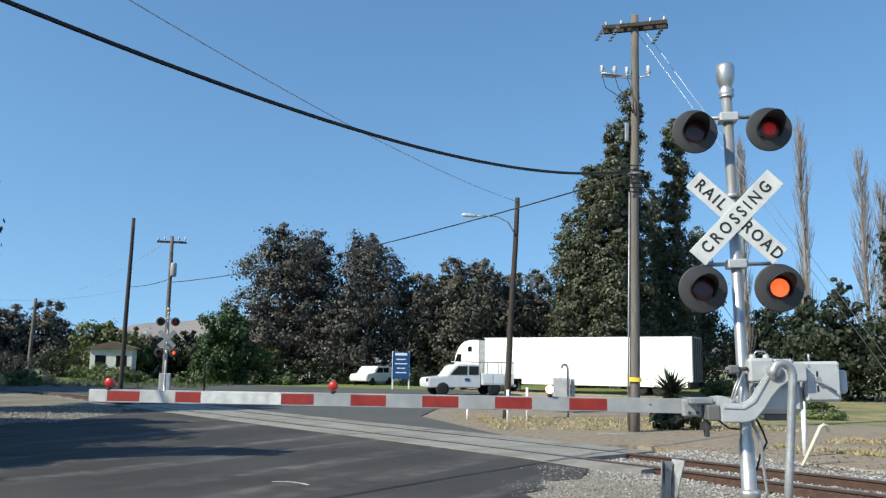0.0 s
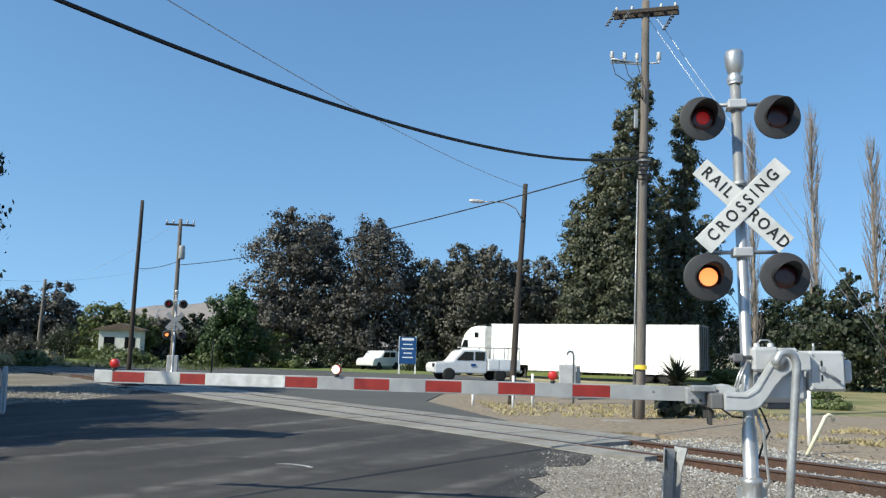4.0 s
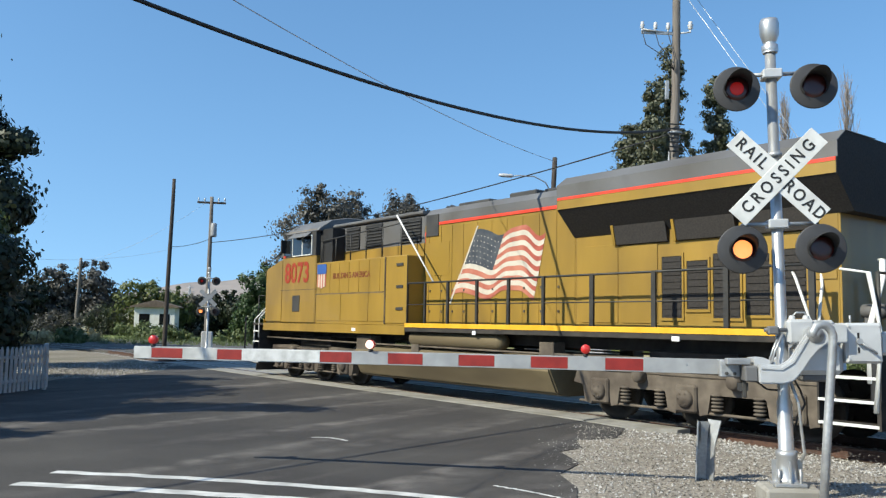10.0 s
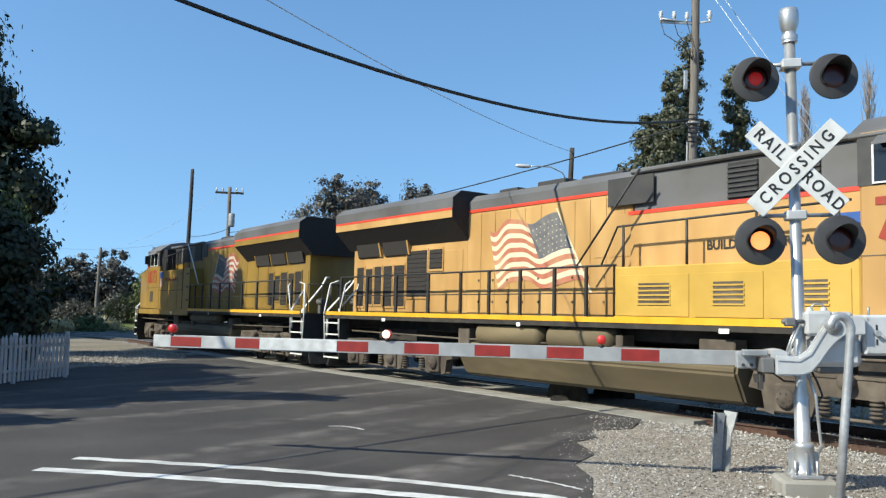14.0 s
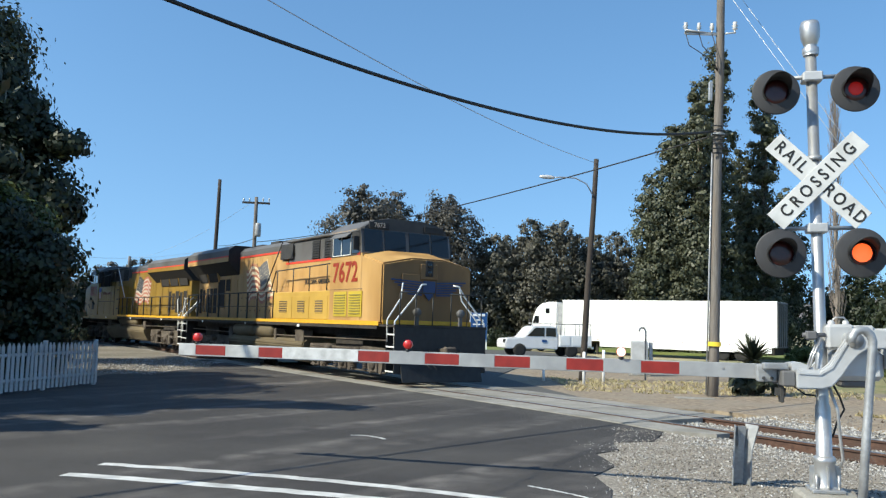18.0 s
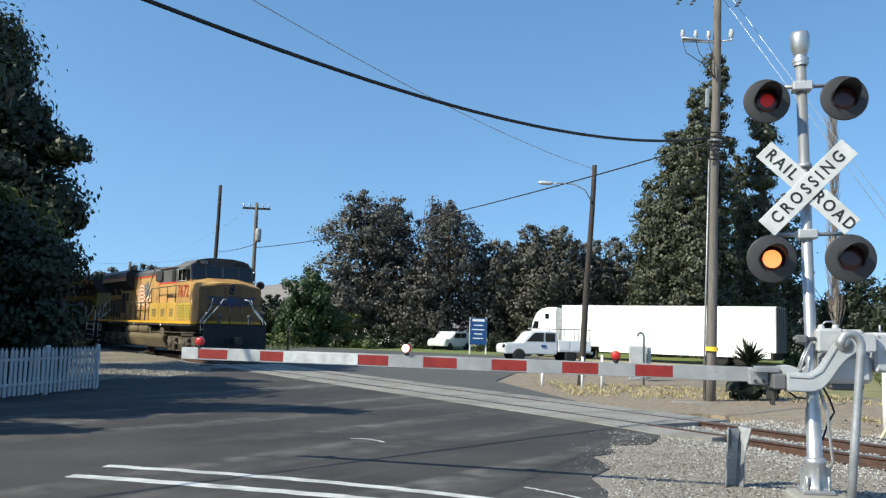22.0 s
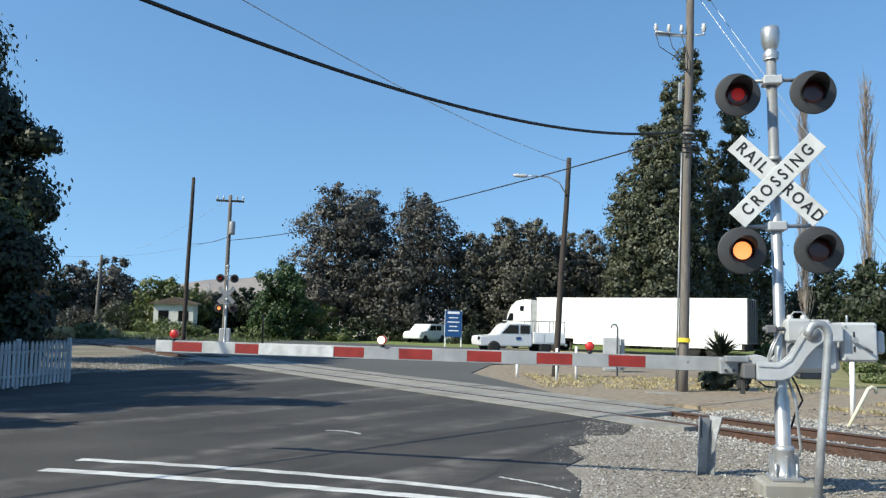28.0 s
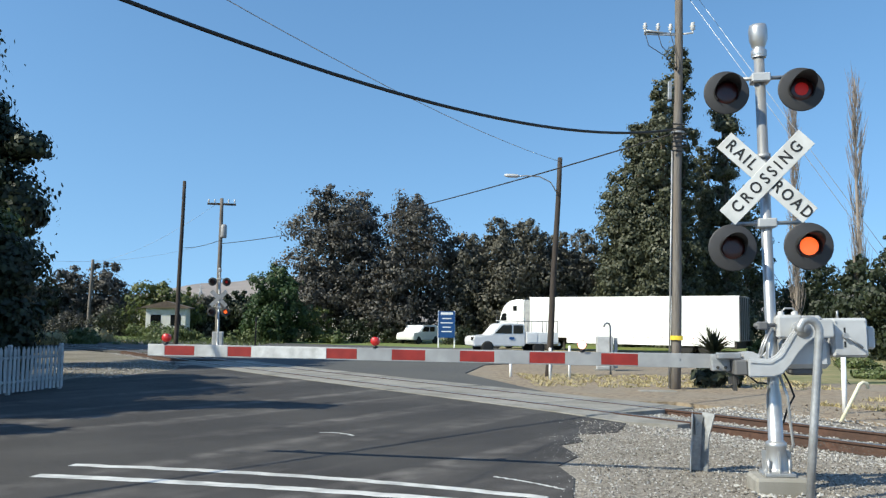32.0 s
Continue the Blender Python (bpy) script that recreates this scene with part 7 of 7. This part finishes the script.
layered_tree(-13.3, 23.6, [(-12.9, 23.6, 4.4, 0.9, 0.9, 0.7), (-12.3, 23.4, 3.9, 0.6, 0.7, 0.5), (-13.6, 23.4, 5.0, 0.9, 0.8, 0.6)], "bright green lower tree beside the fence", 12000, 0.075, 0.35, M_BRIGHTLEAF)
layered_tree(-13.5, 12.8, [(-15.86, 11.12, 6.0, 1.8, 1.0, 0.5), (-14.86, 16.12, 6.0, 1.8, 0.9, 0.5), (-13.56, 12.12, 6.0, 1.4, 0.6, 0.3), (-13.26, 13.72, 6.0, 2.4, 0.95, 0.45), (-10.66, 14.17, 6.1, 2.3, 0.5, 0.22), (-15.23, 13.14, 5.6, 1.8, 1.1, 0.6), (-15.83, 14.54, 5.6, 1.6, 3.4, 1.2)], "spreading roadside tree with flat boughs", 60000, 0.17)
layered_tree(-16.2, 14.9, [(-15.96, 15.92, 6.0, 1.3, 2.6, 1.1), (-15.74, 12.23, 5.8, 1.3, 2.2, 1.0), (-17.01, 14.68, 7.0, 1.6, 2.6, 1.2), (-15.1, 17.6, 6.2, 1.6, 2.2, 1.2), (-15.4, 14.6, 6.2, 1.5, 2.5, 1.2)], "dense roadside tree whose shade covers the fence", 60000, 0.16, 0.2)
# out of view: broad crown made dense to block sky and darken the road
layered_tree(-18.1, 15.5, [(-17.97, 16.13, 8.0, 3.0, 3.0, 1.8), (-16.41, 12.78, 7.0, 2.0, 2.0, 1.3), (-19.91, 18.3, 8.6, 2.2, 2.0, 1.4), (-18.79, 15.54, 10.0, 2.2, 2.2, 1.5), (-21.0, 16.36, 8.5, 2.6, 2.6, 2.0), (-19.47, 12.63, 8.0, 2.4, 2.4, 1.8)], "great dense unseen tree that blocks sky over the road", 80000, 0.2, 0.2)
layered_tree(-14.1, 9.0, [(-13.76, 9.82, 6.0, 1.5, 0.5, 0.25), (-15.63, 9.24, 5.6, 1.6, 0.7, 0.5)], "slim roadside tree with thin boughs", 16000, 0.17)
layered_tree(-17.6, 21.0, [(-16.06, 21.32, 6.2, 2.6, 0.8, 0.35), (-18.71, 21.28, 7.0, 2.2, 1.2, 0.8), (-14.06, 22.22, 6.0, 1.6, 0.5, 0.25), (-15.83, 18.04, 5.6, 1.6, 2.2, 1.0)], "wide roadside tree near the fence", 40000, 0.18)


def bush(x, y, r, h, material, label, leaves=700, size=0.14):
    b = thing("bush", pose(x, y, -0.12), label, "bush", "low bushes")
    cs = [(random.uniform(-0.5, 0.5) * r, random.uniform(-0.5, 0.5) * r, h * random.uniform(0.25, 0.6)) for _ in range(5)]
    cloud_part("foliage", b, material, "", cs, [(r * 0.6, r * 0.6, h * 0.42)] * 5, leaves, size)
    part("stem", tb([(0, 0, -0.05), (0.05, 0, h * 0.5)], 0.03, 6), M_BARK, b)


for px, d, r, h, m_ in ((580, 74, 1.6, 3.2, M_BRIGHTLEAF), (540, 73, 1.2, 1.4, M_STRAW), (605, 70, 1.4, 1.3, M_WEED), (460, 68, 1.5, 1.1, M_WEED), (350, 70, 1.8, 1.2, M_WEED), (200, 64, 1.7, 1.2, M_STRAW), (170, 60, 1.2, 1.2, M_WEED), (220, 88, 3.0, 3.2, M_DARKLEAF), (150, 85, 2.5, 3.0, M_GUM), (830, 72, 2.0, 1.6, M_DARKLEAF), (640, 74, 2.4, 2.5, M_DARKLEAF), (720, 76, 2.4, 2.4, M_DARKLEAF), (1380, 60, 1.5, 1.2, M_WEED), (1530, 38, 1.0, 0.6, M_WEED), (1560, 30, 0.9, 0.5, M_WEED), (120, 56, 1.6, 1.0, M_STRAW), (285, 80, 1.8, 1.7, M_WEED), (335, 79, 1.6, 1.5, M_DARKLEAF), (308, 76, 1.5, 1.1, M_WEED)):
    bush(at_px(px, d), d, r, h, m_, "low ragged roadside bush in dry soil", 2200, 0.1 if d > 50 else 0.06)

# yucca by the pole: spiky head over a dark skirt
yu = thing("yucca", pose(8.25, 24.6, -0.03), "spiky dark yucca beside the timber pole", "plant")
bm = bmesh.new()
for i in range(130):
    a, el = random.uniform(0, 6.28), random.uniform(-0.9, 1.45)
    ln = random.uniform(0.6, 1.0)
    c = Vector((0, 0, 1.0))
    d = Vector((math.cos(a) * math.cos(el), math.sin(a) * math.cos(el), math.sin(el)))
    side = d.cross(Vector((0.1, 0.2, 1))).normalized() * 0.036
    tip = c + d * ln + Vector((0, 0, -0.08 * ln))
    m0 = c + d * 0.08
    v4 = [bm.verts.new(p) for p in (m0 - side, c + d * ln * 0.5 - side * 1.2 + Vector((0, 0, 0.02)), tip, c + d * ln * 0.5 + side * 1.2 + Vector((0, 0, 0.02)), m0 + side)]
    bm.faces.new(v4)
part("spiky_leaves", bm, M_PALM, yu, "stiff pointed leaves")
part("trunk", tb([(0, 0, -0.1), (0.03, 0, 0.95)], 0.16, 8, r1=0.1), M_BARK, yu)
cloud_part("dead_skirt", yu, M_PALM, "dark hanging dead leaves", [(0, 0, 0.45), (-0.35, -0.1, 0.25), (0.45, 0, 0.25)], [(0.4, 0.4, 0.4), (0.4, 0.3, 0.25), (0.4, 0.3, 0.25)], 900, 0.13)


# ---- grass, stones (uncountable) ----
def tufts(name, spots, material, label, blade=0.22, z=-0.04):
    v, f_ = [], []
    for x, y, s in spots:
        for k in range(7):
            a = random.uniform(0, 6.28)
            h = blade * s * random.uniform(0.5, 1.2)
            bx_, by_ = x + random.uniform(-0.09, 0.09) * s, y + random.uniform(-0.09, 0.09) * s
            w = 0.016 * s
            lean = random.uniform(0.5, 1.6) * h
            i = len(v)
            v += [(bx_ - w * math.sin(a), by_ + w * math.cos(a), z), (bx_ + w * math.sin(a), by_ - w * math.cos(a), z), (bx_ + lean * math.cos(a), by_ + lean * math.sin(a), z + h)]
            f_.append((i, i + 1, i + 2))
    me = bpy.data.meshes.new(name)
    me.from_pydata(v, [], f_)
    me.materials.append(material)
    tagged(new(name, me), label, "grass", kind="stuff")


def far_side(n, s0, s1, o0, o1):
    out = []
    for _ in range(n):
        s, o = random.uniform(s0, s1), -(o0 + (o1 - o0) * random.random() ** 1.2)
        x, y, _a = track(s, o)
        if noise.noise((x * 0.35, y * 0.35, 3)) > 0.0:
            out.append((x, y, random.uniform(0.7, 1.6)))
    return out


tufts("dry_grass", far_side(7500, -26, 0.5, 5.0, 13), M_STRAW, "pale dry straw grass on the verge", 0.085)
tufts("dry_grass", [(random.uniform(3, 12), random.uniform(24, 30), random.uniform(0.8, 1.6)) for _ in range(900)], M_STRAW, "short dry grass near the poles", 0.07)
tufts("green_grass", [(random.uniform(-42, -12), random.uniform(58, 78), random.uniform(1.2, 2.2)) for _ in range(1400)], M_WEED, "weeds along the far tracks", 0.18, -0.05)
tufts("green_grass", far_side(900, -30, -2, 10, 22), M_WEED, "green grass tufts behind the tracks", 0.14)


def stones(name, spots, material, label):
    """Angular little stones, one mesh."""
    base = np.array([(0.6, 0, 0.1), (0.1, 0.55, -0.1), (-0.6, 0.15, 0.0), (-0.1, -0.5, 0.1), (0.05, 0.05, 0.5), (0, 0, -0.3)])
    tri = np.array([(0, 1, 4), (1, 2, 4), (2, 3, 4), (3, 0, 4), (1, 0, 5), (2, 1, 5), (3, 2, 5), (0, 3, 5)])
    n = len(spots)
    sp = np.array(spots)
    b = base[None] + rng.normal(0, 0.13, (n, 6, 3))
    a = rng.random(n) * 6.28
    c, s = np.cos(a)[:, None], np.sin(a)[:, None]
    v = np.stack([b[..., 0] * c - b[..., 1] * s, b[..., 0] * s + b[..., 1] * c, b[..., 2]], -1) * sp[:, None, 3:4] + sp[:, None, :3]
    f_ = (tri[None] + (np.arange(n) * 6)[:, None, None]).reshape(-1, 3)
    me = bpy.data.meshes.new(name)
    me.from_pydata(v.reshape(-1, 3).tolist(), [], f_.tolist())
    me.materials.append(material)
    tagged(new(name, me), label, "stones", kind="stuff")


def ballast_spots(n, s0, s1, o0, o1, size):
    out = []
    for _ in range(n):
        s, o = random.uniform(s0, s1), random.uniform(o0, o1)
        if 0.62 < abs(o) < 0.88:
            continue
        x, y, _a = track(s, o)
        out.append((x, y, bed_z(s, o) + 0.012, size * random.uniform(0.5, 1.4)))
    return out


stones("ballast_stones", ballast_spots(15000, -16, 1.2, -2.8, 3.4, 0.034), M_STONE, "pale crushed ballast stones")
stones("ballast_stones", ballast_spots(11000, -16, 1.2, -4.5, 3.4, 0.036), M_STONE2, "dull grey ballast stones")
stones("ballast_stones", ballast_spots(3500, 24.6, 48, -2.8, 5.5, 0.045), M_STONE, "pale stones along the far stretch of track")
spots = []
while len(spots) < 17000:
    x, y = random.uniform(1.4, 10), random.uniform(5.5, 15.4)
    if x > 1.5 + 0.16 * max(0, y - 8.4) and (x - 4.3) * 0.816 + (y - 15.6) * 0.578 < -1.2:
        spots.append((x, y, -0.005, random.choice((0.012, 0.016, 0.022, 0.03)) * random.uniform(0.6, 1.2)))
stones("gravel_stones", spots[:12000], M_STONE2, "loose grey gravel on the shoulder")
stones("gravel_stones", spots[12000:], M_STONE, "loose pale gravel on the shoulder")
stones("gravel_stones", [(random.gauss(1.7 + 0.12 * (y - 8.4), 0.25), y, 0.0, random.uniform(0.006, 0.02)) for y in (random.uniform(7.5, 13.5) for _ in range(500))], M_STONE, "gravel strewn along the road's edge")

stones("pale_gravel", [(random.uniform(-14, -9.3), random.uniform(25, 33.5), 0.0, random.uniform(0.02, 0.055)) for _ in range(1500)], M_STONE, "pale loose gravel beside the far track")
stones("dark_gravel", [(random.uniform(-14, -9.5), random.uniform(25, 33.5), 0.0, random.uniform(0.02, 0.06)) for _ in range(3200)], M_STONE2, "dull stones and debris beside the far track")
stones("gravel_stones", [(random.uniform(1.9, 8), random.uniform(6, 13), -0.008, random.uniform(0.01, 0.028)) for _ in range(3500)], mat("dark_gravel_stone", (0.06, 0.052, 0.045), (0.12, 0.105, 0.09), 20, 0.9), "dark loose gravel on the shoulder")
spots = []
for _ in range(2600):
    x, y, _a = track(random.uniform(-22, 0.5), -random.uniform(2.8, 12))
    spots.append((x, y, -0.025, random.choice((0.02, 0.03, 0.05)) * random.uniform(0.5, 1.2)))
stones("soil_clods", spots, mat("dark_clod", (0.07, 0.052, 0.038), (0.13, 0.1, 0.075), 12, 0.95), "dark clods and leaf litter on the soil")
stones("white_rocks", [(3.75 + random.gauss(0, 0.3), 8.75 + random.gauss(0, 0.25), 0.01, random.uniform(0.03, 0.065)) for _ in range(38)], M_STONE, "pale broken rocks round the signal's footing")

# ---- houses and the hills ----
def house(x, y, w, d, h, wall, label, turn, roof=M_ROOF):
    hs = thing("house", pose(x, y, -0.05, 0, 0, turn), label, "house", "distant buildings")
    part("wall", bx(-w / 2, w / 2, -d / 2, d / 2, 0, h), wall, hs)
    part("roof", pr([(-w / 2 - 0.4, h), (0, h + w * 0.16), (w / 2 + 0.4, h), (w / 2 + 0.4, h - 0.12), (-w / 2 - 0.4, h - 0.12)], -d / 2 - 0.3, d / 2 + 0.3), roof, hs, "pitched roof")
    for k in (-0.25, 0.25):
        part("window", bx(k * w - 0.5, k * w + 0.5, -d / 2 - 0.02, -d / 2 + 0.02, h * 0.4, h * 0.75), M_GLASS, hs, "dark window")


house(-29, 97, 9, 6, 2.9, M_PALEWALL, "low pale building in the distance", 5)
house(-47, 104, 8, 6, 3.0, M_PALEWALL, "small pale house half hidden by trees", 10)
house(-27.4, 86.5, 3.9, 3.0, 3.1, M_PALEWALL, "small white house under trees by the tracks", 8)
house(-8, 96, 10, 6, 3.2, M_PALEWALL, "pale building glimpsed between trunks", 0)


def hills():
    bm = bmesh.new()
    prev = None
    for i in range(141):
        a = radians(-65 + i * 130 / 140)
        d = 2900
        h = 62 + 96 * math.exp(-((i - 60) / 9.5) ** 2) + 45 * math.exp(-((i - 100) / 18) ** 2) + 16 * noise.noise((i * 0.22, 0, 0)) + 6 * noise.noise((i * 0.9, 4, 0))
        row = [bm.verts.new((d2 * math.sin(a), d2 * math.cos(a), z)) for d2, z in ((d * 0.8, -6), (d * 0.88, h * 0.35 + 12 * noise.noise((i * 0.5, 7, 0))), (d * 0.95, h * 0.75), (d, h), (d * 1.1, -6))]
        if prev:
            for k in range(4):
                bm.faces.new((prev[k], row[k], row[k + 1], prev[k + 1]))
        prev = row
    bmesh.ops.recalc_face_normals(bm, faces=bm.faces)
    return bm


solo("hills", hills(), M_HILL, "hazy bare brown hills along the horizon", "hill", kind="structure", smooth=True)
py = thing("lattice_pylon", pose(-330, 1180, 0), "distant lattice power pylon before the hills", "pylon")
bm = bmesh.new()
for s in (1, -1):
    for q in (1, -1):
        tube(bm, [(s * 5, q * 5, 0), (s * 1.3, q * 1.3, 38), (0, 0, 52)], 0.45, 4)
part("tower", bm, M_GALV, py)
for z, w in ((34, 8), (41, 7), (47, 5)):
    part("pylon_arm", tb([(-w, 0, z), (w, 0, z)], 0.35, 4), M_GALV, py)


# ---- what moves: the train and the flashing lamps ----
SKEYS = [(0, -39.4), (2, -30.5), (4, -21.6), (6.0, -12.6), (7.0, -8.15), (8.0, -3.65), (9.0, 0.8), (10.0, 5.1), (11.0, 9.5), (12.0, 13.92), (13.0, 18.22), (14.0, 22.5), (15.0, 26.75), (16.0, 31.0), (17.0, 35.25), (18.0, 39.6), (19.0, 43.85), (20.0, 48.3), (21.0, 52.9), (22.0, 57.4), (23.0, 62.0), (24.0, 66.7), (25.0, 71.5), (28.0, 85.6), (32.0, 103.4)]
LOCO_LEN = 19.56


def s_at(t):
    return float(np.interp(t, [k[0] for k in SKEYS], [k[1] for k in SKEYS]))


def loco_pose(c, back):
    x1, y1, _a = track(c + 6.9)
    x2, y2, _a = track(c - 6.9)
    ang = math.degrees(math.atan2(y1 - y2, x1 - x2)) + (180 if back else 0)
    return pose((x1 + x2) / 2, (y1 + y2) / 2, RAIL_Z, 0, 0, ang)


PERIOD, PHASE = 1.187, 0.69


def flash_rows(left, rest, out):
    """Rows for a lamp core: out in front of its lens while lit, drawn in behind it while dark."""
    rows, k = [], 0
    half = PERIOD / 2
    t0 = -PHASE * PERIOD
    lit = lambda t: (((t / PERIOD + PHASE) % 1) < 0.5) == left
    rows.append((0, out if lit(0) else rest))
    n = 0
    while True:
        t = t0 + n * half
        n += 1
        if t < 0.1:
            continue
        if t > 31.9:
            break
        f0 = round(t * FPS)
        rows.append(((f0 - 1) / FPS, out if lit(t - 0.15) else rest))
        rows.append((f0 / FPS, out if lit(t + 0.15) else rest))
    rows.append((32.0, out if lit(32.0) else rest))
    return rows


def motions():
    ts = [i * 0.5 for i in range(65)]
    walk(LOCO_A, [(t, loco_pose(s_at(t), False)) for t in ts])
    walk(LOCO_B, [(t, loco_pose(s_at(t) - LOCO_LEN, True)) for t in ts])
    for wheels, way in ((WHEELS_A, 1), (WHEELS_B, -1)):
        for w in wheels:
            base = w.matrix_local.translation.copy()
            rows = []
            for i in range(0, 960, 4):
                t = i / FPS
                rows.append((t, pose(base.x, 0, base.z, 0, math.degrees(way * (s_at(t) + 40) / 0.533) % 360, 0)))
            rows.append((32.0, pose(base.x, 0, base.z, 0, math.degrees(way * (s_at(32.0) + 40) / 0.533) % 360, 0)))
            walk(w, rows)
    for left, core in CORES:
        walk(core, flash_rows(left, pose(0, 0.03, 0), pose(0, 0, 0)))
    for left, core in FAR_CORES:
        walk(core, flash_rows(left, pose(0, 0.03, 0), pose(0, 0, 0)))
    for left, core in ARM_CORES:
        walk(core, flash_rows(left, pose(0, 0, 0), pose(0, 0.062, 0)))


motions()
